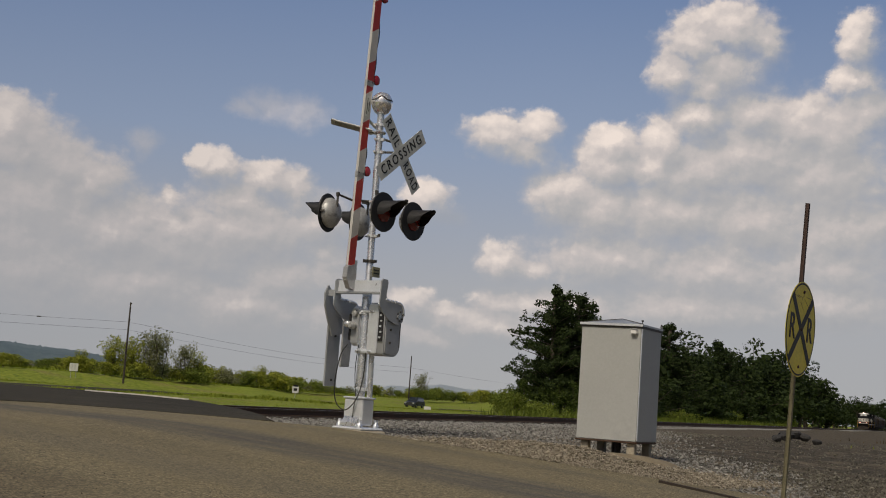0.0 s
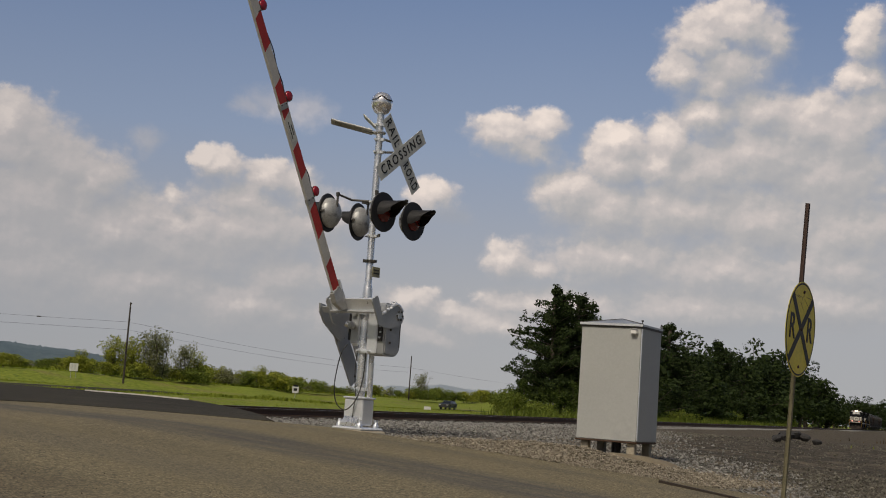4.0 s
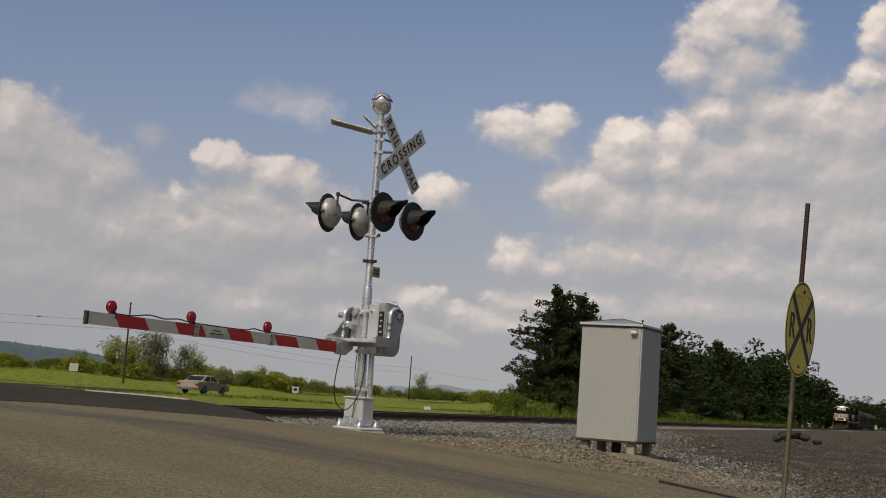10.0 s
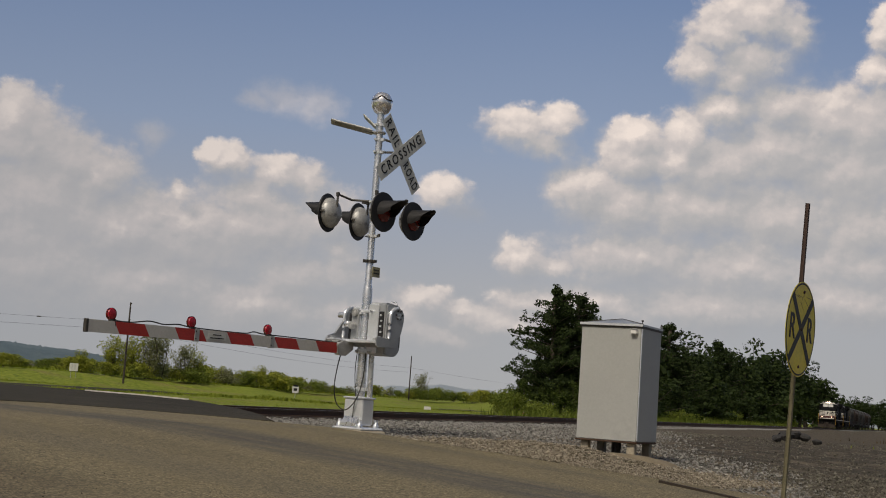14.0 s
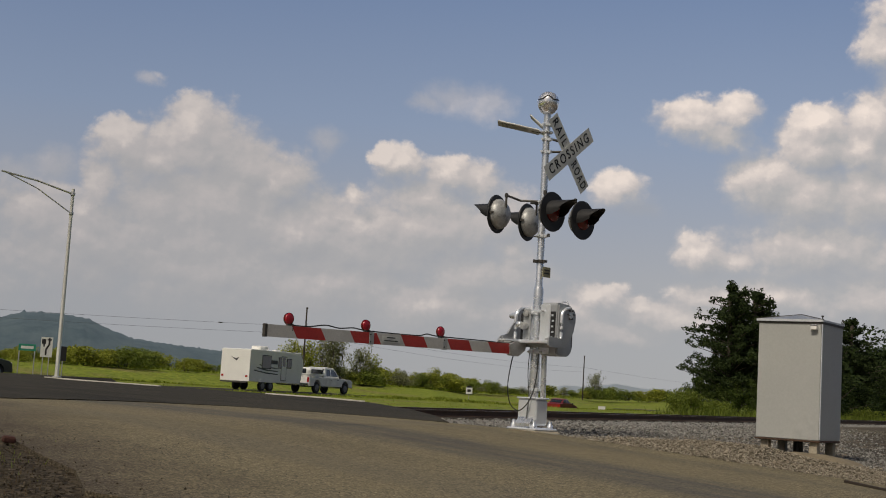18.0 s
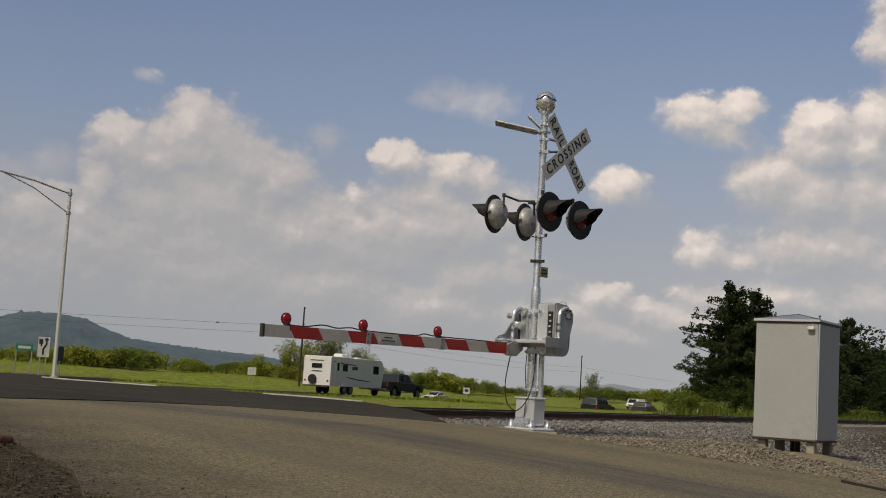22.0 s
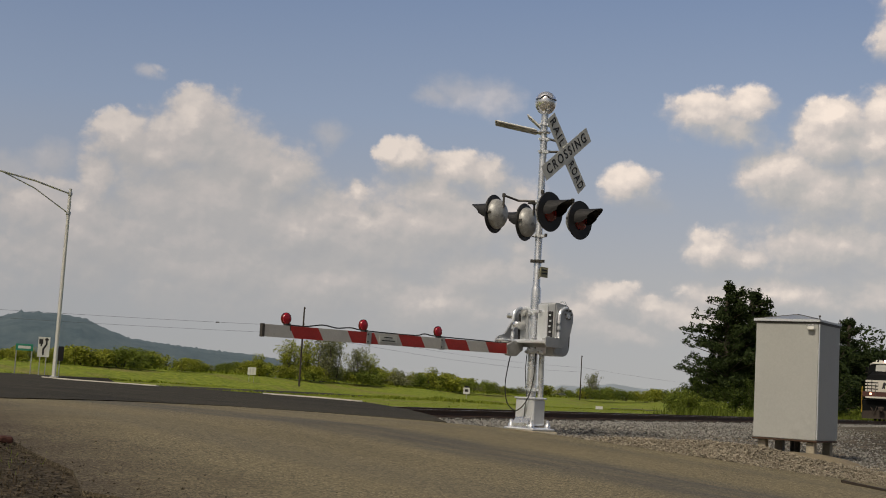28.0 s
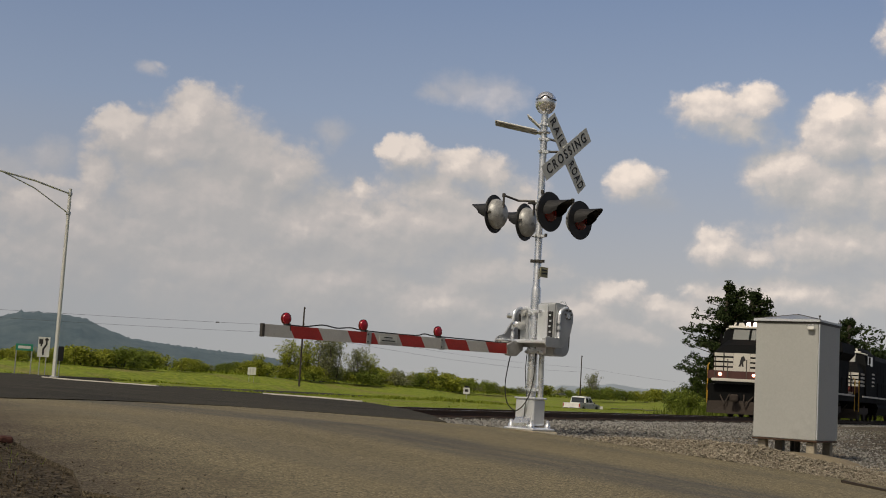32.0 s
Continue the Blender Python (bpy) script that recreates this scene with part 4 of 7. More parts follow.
    # the moving gate, hung on its shaft
    g = part("gate_arm", Mesh().tube((0, -0.58, 0), (0, 0.64, 0), 0.045, 14), SILVER, root, "striped red and white gate arm on silver brackets", pose(*PIVOT), True)
    z, back_m = -0.55, pose(-0.13, 0, 0)
    for y in (0.615, -0.30):
        pl = part("side_plate", Mesh().prism(PLATE, 0.022, pose(0, y, 0)), CASEGREY, g, "dull silver gate bracket plate")
        # bright strip along the edge paints in the sun on it
        part("plate_flange", Mesh().pipe(bent_line([(0.02, y, 0.12), (0.12, y, 0.095), (0.19, y, 0.03), (0.205, y, -0.08), (0.205, y, -0.30), (0.22, y, -0.36)]), 0.026, 8), BRIGHT, pl, "bright rounded flange", None, True)
        for k in range(6):
            part("bolt", Mesh().lathe([(0.016, -0.025), (0.016, 0.025)], 6, pose(0.07 * math.cos(k * 1.047), y, 0.07 * math.sin(k * 1.047) + 0.02, 90, 0, 0)), DARKMETAL, pl)
    part("counterweight_arm", Mesh().prism([(-0.18, 0.02), (-1.14, 0.04), (-1.16, -0.24), (-0.2, -0.28)], 0.03, pose(0, -0.555, 0)), CASEGREY, g, "long dull silver counterweight arm")
    part("counterweight_arm", Mesh().prism([(-0.1, 0.10), (-0.82, 0.08), (-0.84, -0.12), (-0.1, -0.14)], 0.03, pose(0, -0.36, 0)), DULLPLATE, g, "shorter dull silver counterweight arm")
    part("curved_web", Mesh().prism([(0.30, -0.50), (0.42, -0.44), (0.34, -0.34), (0.18, -0.30), (0.06, -0.16), (-0.10, 0.0), (-0.30, 0.02), (-0.36, -0.24), (-0.12, -0.38), (0.10, -0.48)], 0.03, pose(0, -0.50, 0)).box((0.1, 0.2, 0.03), pose(0.3, -0.4, -0.42)), CASEGREY, g, "curved dull silver web plate")
    for x in (-0.35, -1.05):
        part("bolt", Mesh().lathe([(0.02, -0.03), (0.02, 0.03)], 8, pose(x, -0.555, -0.1, 90, 0, 0)), DARKMETAL, g)
    part("cross_bar", Mesh().box((0.20, 0.90, 0.05), pose(0.40, 0.157, -0.42), 0.012), BRIGHT, g, "silver cross bar")
    part("cross_rib", Mesh().box((0.03, 0.89, 0.10), pose(0.30, 0.157, -0.455), 0.008), CASEGREY, g)
    part("arm_plate", Mesh().box((0.40, 0.14, 0.028), pose(0.62, -0.05, -0.415), 0.01), BRIGHT, g, "bright flat arm plate")
    part("gusset", Mesh().prism([(0.34, -0.43), (0.60, -0.43), (0.74, -0.50), (0.68, -0.65), (0.52, -0.66), (0.36, -0.56)], 0.09, pose(0, 0, 0)), DULLPLATE, g)
    for y in (-0.12, 0.1, 0.3, 0.5):
        part("bolt", Mesh().lathe([(0.025, 0), (0.025, 0.03), (0.01, 0.035)], 8, pose(0.42, y, -0.395, 0, 0, 0)), GALV, g)
    part("butt_casting", Mesh().box((0.26, 0.07, 0.18), pose(0.59, 0, z), 0.015), GALV, g, "cast grey butt socket")
    bd = part("arm_board", Mesh().box((5.63 - 0.62, 0.042, 0.158), pose((5.63 + 0.62) / 2, 0, z), 0.004), WHITE, g, "long gate board", back_m)
    stripes(bd, z, 0.69, 5.625)
    for x in (3.77, 2.29):
        part("splice_plate", Mesh().box((0.10, 0.055, 0.175), pose(x, 0, z), 0.008), DULLSILVER, g, "grey splice sleeve", back_m)
        for dz in (0.05, -0.05):
            part("splice_bolt", Mesh().box((0.02, 0.07, 0.02), pose(x + 0.025, 0, z + dz)), DARKMETAL, g, "", back_m)
    part("tip_cap", Mesh().box((0.05, 0.052, 0.17), pose(5.62, 0, z), 0.006), DARKMETAL, g, "", back_m)
    part("notice", Mesh().box((0.34, 0.003, 0.09), pose(3.40, 0.0265, z)), SIGNWHITE, bd)
    part("notice_bars", Mesh().box((0.16, 0.003, 0.014), pose(3.40, 0.029, z + 0.024)).box((0.26, 0.003, 0.014), pose(3.40, 0.029, z - 0.02)), BLACK, bd)
    for x in (5.24, 3.87, 2.38):
        lp = part("gate_lamp", Mesh().lathe([(0.03, -0.03), (0.062, -0.024), (0.072, -0.01), (0.072, 0.01), (0.062, 0.024), (0.02, 0.03)], 20, pose(x, 0, z + 0.168, 90, 0, 0)), LAMP_RED, g, "round red gate lamp", back_m, True)
        part("lamp_ring", Mesh().lathe([(0.071, -0.012), (0.08, -0.012), (0.08, 0.012), (0.071, 0.012)], 20, pose(x, 0, z + 0.168, 90, 0, 0)), LENS_RED, lp, "", None, True)
        part("lamp_foot", Mesh().box((0.06, 0.04, 0.05), pose(x, 0, z + 0.088), 0.008).box((0.025, 0.05, 0.10), pose(x - 0.06, 0, z + 0.06), 0.006), DARKMETAL, lp)
    part("lamp_wire", Mesh().pipe(bent_line([(5.2, 0, z + 0.09), (4.9, 0, z + 0.088), (4.6, 0.0, z + 0.125), (4.35, 0, z + 0.10), (4.1, 0, z + 0.12), (3.9, 0, z + 0.1), (3.5, 0, z + 0.09), (2.85, 0, z + 0.088), (2.65, 0, z + 0.12), (2.4, 0, z + 0.1), (1.4, 0, z + 0.09), (0.8, 0, z + 0.075)]), 0.009, 5), RUBBER, g, "thin black wire", back_m)
    return root, g


signal, gate_arm = build_signal()


# ================= relay cabinet on its piers =================
def build_cabinet():
    at = Vector((2.864, 20.2, 0))
    root = thing("relay_cabinet", pose(at.x, at.y, 0, 0, 0, -27.0), "pale grey steel relay cabinet on short concrete piers", "cabinet")
    w, lo, hi = 0.955, 0.115, 1.85
    # corner nearest the eye lies at +x, -y of the cabinet
    part("body", Mesh().box((w, w, hi - lo), pose(0, 0, (hi + lo) / 2), 0.012), CABIN, root, "smooth grey sheet-steel walls")
    part("door", Mesh().box((w - 0.012, 0.01, hi - lo - 0.02), pose(0, -w / 2 - 0.007, (hi + lo) / 2), 0.004), CABIN, root)
    part("side_panel", Mesh().box((0.01, w - 0.012, hi - lo - 0.02), pose(w / 2 + 0.007, 0, (hi + lo) / 2), 0.004), CABIN, root)
    e = w / 2 + 0.028
    part("roof", Mesh().loft([[(-e, -e, hi), (e, -e, hi), (e, e, hi), (-e, e, hi)], [(-e, -e, hi + 0.028), (e, -e, hi + 0.028), (e, e, hi + 0.028), (-e, e, hi + 0.028)], [(-0.02, -0.02, hi + 0.13), (0.02, -0.02, hi + 0.13), (0.02, 0.02, hi + 0.13), (-0.02, 0.02, hi + 0.13)]]), GALV, root, "low pyramid sheet roof with a folded lip")
    part("roof_seam", Mesh().tube((-e, -e, hi + 0.03), (0, 0, hi + 0.135), 0.008, 6).tube((e, -e, hi + 0.03), (0, 0, hi + 0.135), 0.008, 6), DARKMETAL, root)
    part("sill", Mesh().box((w + 0.03, w + 0.03, 0.024), pose(0, 0, lo - 0.012), 0.005), RAILSIDE, root, "thin rusty base frame")
    part("lip", Mesh().box((2 * e, 0.014, 0.034), pose(0, -e - 0.007, hi + 0.012), 0.004), BRIGHT, root, "bright folded roof lip")
    # added strip: paints in the highlight along the near corner
    part("corner_strip", Mesh().box((0.016, 0.016, hi - lo - 0.05), pose(w / 2 + 0.010, -w / 2 - 0.010, (hi + lo) / 2 - 0.01), 0.004), BRIGHT, root, "thin bright strip painting the highlight on the corner edge")
    for x, y in ((-0.36, -0.36), (0.38, -0.38), (0.38, 0.36), (-0.36, 0.36)):
        part("pier", Mesh().box((0.14, 0.14, 0.5), pose(x, y, lo - 0.024 - 0.25), 0.01, 0.86), CONC, root, "short concrete pier")
    part("cable_duct", Mesh().tube((0.0, 0.1, -0.3), (0.0, 0.1, 0.11), 0.05, 10).tube((-0.1, 0.2, -0.3), (-0.1, 0.2, 0.11), 0.04, 10), DARKMETAL, root)
    lt = part("indicator_light", Mesh().box((0.10, 0.07, 0.075), pose(0.375, -w / 2 - 0.045, 1.76), 0.012), mat("white_plastic", (0.8, 0.8, 0.78), 0.4, 0, 0.05), root, "small white indicator light")
    part("light_hood", Mesh().box((0.11, 0.03, 0.012), pose(0.375, -w / 2 - 0.075, 1.80)), SILVER, lt)
    for x, y, h in ((e - 0.02, -e + 0.02, 0.07), (e - 0.02, e - 0.02, 0.07)):
        part("lifting_eye", Mesh().tube((x, y, hi), (x, y, hi + h), 0.008).lathe([(0.018, 0), (0.018, 0.02)], 8, pose(x, y, hi + h)), DARKMETAL, root)
    # dark band just below the roof lip
    part("roof_gutter", Mesh().box((2 * e - 0.012, 2 * e - 0.012, 0.034), pose(0, 0, hi - 0.018)), DARKMETAL, root)
    return root


build_cabinet()


# ================= advance warning sign =================
SCRATCH = mat("scratch_brown", (0.28, 0.2, 0.05), 0.7)


def build_warning_sign():
    at = Vector((3.40, 12.45, 0))
    root = thing("warning_sign", Matrix.Translation((at.x, at.y, 0)) @ pose(0, 0, 0, 0, 2.6, 0) @ pose(0, 0, 0, 0, 0, 57.0), "round yellow railway advance warning sign on a steel post", "road sign")
    # the sign's face looks along -y of its own frame
    ch = [(-0.04, 0), (-0.025, 0), (-0.025, -0.028), (0.025, -0.028), (0.025, 0), (0.04, 0), (0.04, 0.004), (0.021, 0.004), (0.021, -0.024), (-0.021, -0.024), (-0.021, 0.004), (-0.04, 0.004)]
    part("post", Mesh().loft([[(x * 0.8, y + 0.03, z) for x, y in ch] for z in (-0.75, 1.10)]), POSTGREEN, root, "weathered olive channel post")
    part("post", Mesh().loft([[(x * 0.8, y + 0.03, z) for x, y in ch] for z in (1.06, 2.69)]), POSTBROWN, root, "rusty brown upper post")
    f = part("sign_face", Mesh().lathe([(0.457, -0.0015), (0.457, 0.0015)], 48, pose(0, -0.01, 1.463, 90, 0, 0)), YELLOW, root, "scratched yellow disc")
    part("border", Mesh().loft([[(r * math.cos(2 * math.pi * j / 48), -0.0135 - d, 1.463 + r * math.sin(2 * math.pi * j / 48)) for j in range(48)] for r, d in ((0.445, 0), (0.43, 0), (0.43, 0.002), (0.445, 0.002), (0.445, 0))], None, False), BLACK, f)
    m = pose(0, -0.0145, 1.463)
    part("cross", Mesh().box((0.86, 0.002, 0.075), m @ pose(0, 0, 0, 0, 45, 0)).box((0.86, 0.002, 0.075), m @ pose(0, -0.0005, 0, 0, -45, 0)), BLACK, f, "black diagonal cross")
    for x in (-0.265, 0.265):
        words("letter", "R", 0.34, BLACK, f, pose(x, -0.0145, 1.463, 90, 0, 0), "black letter", 0.17)
    for z in (1.463 + 0.36, 1.463 - 0.36, 1.463):
        part("bolt", Mesh().lathe([(0.016, 0), (0.016, 0.01), (0.004, 0.012)], 10, pose(0, -0.014, z, 90, 0, 0)), POSTBROWN, f)
    for k in range(7):
        x, z, a = random.uniform(-0.2, 0.2), random.uniform(0.2, 0.36) * random.choice((-1, 1)), random.uniform(0, 180)
        part("scratch", Mesh().box((random.uniform(0.08, 0.2), 0.001, 0.006), pose(x, -0.0135, 1.463 + z, 0, a, 0)), SCRATCH, f)
    return root


build_warning_sign()


# ================= distance: hills =================
def hills(name, ridge, far, deep, label, wood, crowns):
    """A wooded ridge: stations of (degrees to the right, metres high)."""
    verts, faces, cross = [], [], 7
    n = len(ridge) * 16
    az0, az1 = ridge[0][0], ridge[-1][0]
    for i in range(n + 1):
        az = az0 + (az1 - az0) * i / n
        k = max(j for j in range(len(ridge)) if ridge[j][0] <= az + 1e-6)
        k2 = min(k + 1, len(ridge) - 1)
        f = 0 if k == k2 else (az - ridge[k][0]) / (ridge[k2][0] - ridge[k][0])
        h = ridge[k][1] * (1 - f) + ridge[k2][1] * f
        for j in range(cross):
            w = j / (cross - 1)
            d = far + deep * (w - 0.5)
            z = h * math.sin(math.pi * min(1.0, 0.02 + w)) ** 0.8 if 0 < j < cross - 1 else -4.0
            z += ((1.2 + 0.02 * h) * noise.noise(Vector((az * 9, w * 6, 1.0))) + crowns * abs(noise.noise(Vector((az * 31, w * 3, 4.0))))) * (0 < j < cross - 1)
            verts.append((d * math.sin(radians(az)), d * math.cos(radians(az)), z - 1.0))
    for i in range(n):
        for j in range(cross - 1):
            a = i * cross + j
            faces.append((a, a + 1, a + cross + 1, a + cross))
    ob = new(name, raw(name, verts, faces, wood))
    for pl in ob.data.polygons:
        pl.use_smooth = True
    return tagged(ob, label, "hill", kind="structure")


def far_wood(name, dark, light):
    """Far forest: the haze before it is put into its colour and a faint glow."""
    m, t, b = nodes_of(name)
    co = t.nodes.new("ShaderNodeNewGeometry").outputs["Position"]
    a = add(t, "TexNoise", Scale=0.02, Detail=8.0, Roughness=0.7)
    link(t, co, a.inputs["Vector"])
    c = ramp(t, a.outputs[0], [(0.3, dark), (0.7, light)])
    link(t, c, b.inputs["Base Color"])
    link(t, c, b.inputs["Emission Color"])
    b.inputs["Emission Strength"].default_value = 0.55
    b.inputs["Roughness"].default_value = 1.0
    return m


# bluish tones paint in the haze; the ridge carries more of it
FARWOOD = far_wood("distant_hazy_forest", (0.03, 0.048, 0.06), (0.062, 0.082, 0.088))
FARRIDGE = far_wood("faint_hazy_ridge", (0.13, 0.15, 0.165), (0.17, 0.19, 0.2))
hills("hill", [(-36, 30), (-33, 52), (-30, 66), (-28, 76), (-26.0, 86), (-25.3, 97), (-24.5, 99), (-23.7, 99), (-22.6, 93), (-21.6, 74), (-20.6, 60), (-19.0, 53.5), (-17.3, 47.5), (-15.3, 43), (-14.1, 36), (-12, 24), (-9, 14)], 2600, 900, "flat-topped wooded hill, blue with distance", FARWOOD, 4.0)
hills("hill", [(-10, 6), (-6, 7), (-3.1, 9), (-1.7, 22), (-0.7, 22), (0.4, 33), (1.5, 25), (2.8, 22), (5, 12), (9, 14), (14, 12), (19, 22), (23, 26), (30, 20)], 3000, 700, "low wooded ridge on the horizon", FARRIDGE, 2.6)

# ================= plants =================
PINE = leafy("pine_needles", (0.012, 0.023, 0.008), (0.05, 0.075, 0.02))
DARKLEAF = leafy("dark_leaves", (0.010, 0.022, 0.007), (0.046, 0.07, 0.016))
MIDLEAF = leafy("mid_green_leaves", (0.022, 0.044, 0.009), (0.10, 0.135, 0.026))
BUSH = leafy("bush_leaves", (0.052, 0.085, 0.013), (0.25, 0.30, 0.05))
LIME = leafy("yellow_green_leaves", (0.11, 0.135, 0.014), (0.38, 0.40, 0.055))
PALE = leafy("pale_grey_green_leaves", (0.10, 0.115, 0.05), (0.28, 0.285, 0.14))
GRASS = leafy("grass_blades", (0.105, 0.15, 0.012), (0.285, 0.33, 0.045), 0.9)
TALLGRASS = leafy("tall_green_grass", (0.05, 0.08, 0.011), (0.17, 0.205, 0.032), 0.9)
DRYGRASS = leafy("dry_weeds", (0.05, 0.036, 0.02), (0.14, 0.10, 0.055), 0.9)
BARK = mat("tree_bark", (0.075, 0.06, 0.048), 0.95, 0, 0.35, 2, 12, 0.6)


def leaves(clumps, size, per, rng, flat=0.0):
    """Leaf sprays round each clump (x, y, z, radius, height)."""
    verts, faces = [], []
    for cx, cy, cz, r, h in clumps:
        n = max(6, int(per * r * (r + h)))
        d = rng.normal(size=(n, 3))
        d /= np.linalg.norm(d, axis=1)[:, None]
        rad = rng.uniform(0.35, 1.0, n) ** 0.5
        c = np.array([cx, cy, cz]) + d * rad[:, None] * np.array([r, r, h])
        nrm = d + rng.normal(size=(n, 3)) * 0.8 + np.array([0, 0, flat])
        nrm /= np.linalg.norm(nrm, axis=1)[:, None]
        t1 = np.cross(nrm, rng.normal(size=(n, 3)))
        t1 /= np.linalg.norm(t1, axis=1)[:, None]
        t2 = np.cross(nrm, t1)
        s = size * rng.uniform(0.6, 1.4, n)[:, None]
        k = len(verts)
        quad = np.stack([c - t1 * s, c + t2 * s * 0.55, c + t1 * s, c - t2 * s * 0.55], 1).reshape(-1, 3)
        verts += [tuple(v) for v in quad.tolist()]
        faces += [(k + 4 * i, k + 4 * i + 1, k + 4 * i + 2, k + 4 * i + 3) for i in range(n)]
    return verts, faces


def make_tree(name, label, seed, height, spread, material, style, leaf=0.2, per=26, trunk=0.16):
    rng = np.random.default_rng(seed)
    root = thing(name, pose(0, 0, -500), label, "tree" if name != "bush" else "bush")
    wood, clumps = Mesh(), []
    if style == "pine":
        lean = rng.normal(0, 0.02, 2)
        wood.pipe([(lean[0] * z, lean[1] * z, z) for z in (0, height * 0.3, height * 0.6, height * 0.95)], trunk, 7)
        lv = 17
        for i in range(lv):
            f = i / (lv - 1)
            z = height * (0.13 + 0.83 * f)
            rad = spread * float(np.interp(f, (0, 0.3, 0.55, 0.8, 0.93, 1), (0.95, 1.0, 0.82, 0.62, 0.42, 0.12)))
            for k in range(int(7 - 3 * f)):
                a = rng.uniform(0, 6.28)
                out = rad * rng.uniform(0.6, 1.08)
                p = (out * math.cos(a), out * math.sin(a), z + 0.12 * out + rng.uniform(-0.3, 0.3))
                wood.tube((lean[0] * z, lean[1] * z, z - 0.2 * out), p, trunk * 0.28, 5, 0.02)
                for g in range(5):
                    w = 0.3 + 0.18 * g
                    clumps.append((p[0] * w, p[1] * w, z + 0.12 * out * w + rng.uniform(-0.12, 0.25), rng.uniform(0.5, 0.95) * (1 - 0.35 * f) * (1.2 - 0.5 * w), rng.uniform(0.16, 0.34)))
                clumps.append((p[0], p[1], p[2] + 0.25, 0.28, 0.42))
        clumps.append((0, 0, height * 0.97, 0.4, 0.7))
        for i in range(9):
            clumps.append((rng.normal() * 0.5, rng.normal() * 0.5, height * (0.2 + 0.08 * i), spread * 0.36 * (1 - 0.06 * i), 0.85))
    else:
        stems = 1 if style == "round" else 5
        for s in range(stems):
            a0, sp = rng.uniform(0, 6.28), (0 if stems == 1 else spread * 0.35)
            bx, by = sp * math.cos(a0) * 0.4, sp * math.sin(a0) * 0.4
            tx, ty = bx * 2.2, by * 2.2
            wood.tube((bx, by, -0.1), (tx, ty, height * 0.55), trunk, 6, trunk * 0.5)
            for k in range(7):
                a = rng.uniform(0, 6.28)
                f = rng.uniform(0.25, 1.0)
                out = spread * rng.uniform(0.25, 0.95) * math.sqrt(max(0.1, 1 - (2 * f - 0.95) ** 2 * 0.8)) * (1 if stems == 1 else 0.75)
                p = (tx * 0.7 + out * math.cos(a), ty * 0.7 + out * math.sin(a), height * f * 0.92)
                wood.tube((tx * f, ty * f, height * f * 0.5), p, trunk * 0.4, 5, 0.015)
                rr = rng.uniform(0.16, 0.32) * spread
                clumps.append((*p, rr, rr * rng.uniform(0.7, 1.0)))
                clumps.append((p[0] * 0.6, p[1] * 0.6, p[2] * 0.8, rr, rr * 0.8))
        for k in range(10 if style == "bush" else 0):
            a, o = rng.uniform(0, 6.28), spread * rng.uniform(0.3, 0.95)
            clumps.append((o * math.cos(a), o * math.sin(a), height * rng.uniform(0.08, 0.3), spread * 0.22, height * 0.14))
    part("trunk", wood, BARK, root)
    v, f = leaves(clumps, leaf, per / (leaf * leaf * 30), rng)
    part("crown", raw("crown", v, f, material), material, root)
    return root


def polar(az, d):
    return d * math.sin(radians(az)), d * math.cos(radians(az))


def plant(proto, az, d, size=1.0, turn=0.0, flat=1.0):
    x, y = polar(az, d)
    c = copy_thing(proto, pose(x, y, gz(x, y) - 0.05, 0, 0, turn))
    c.scale = (size * flat, size * flat, size)
    return c


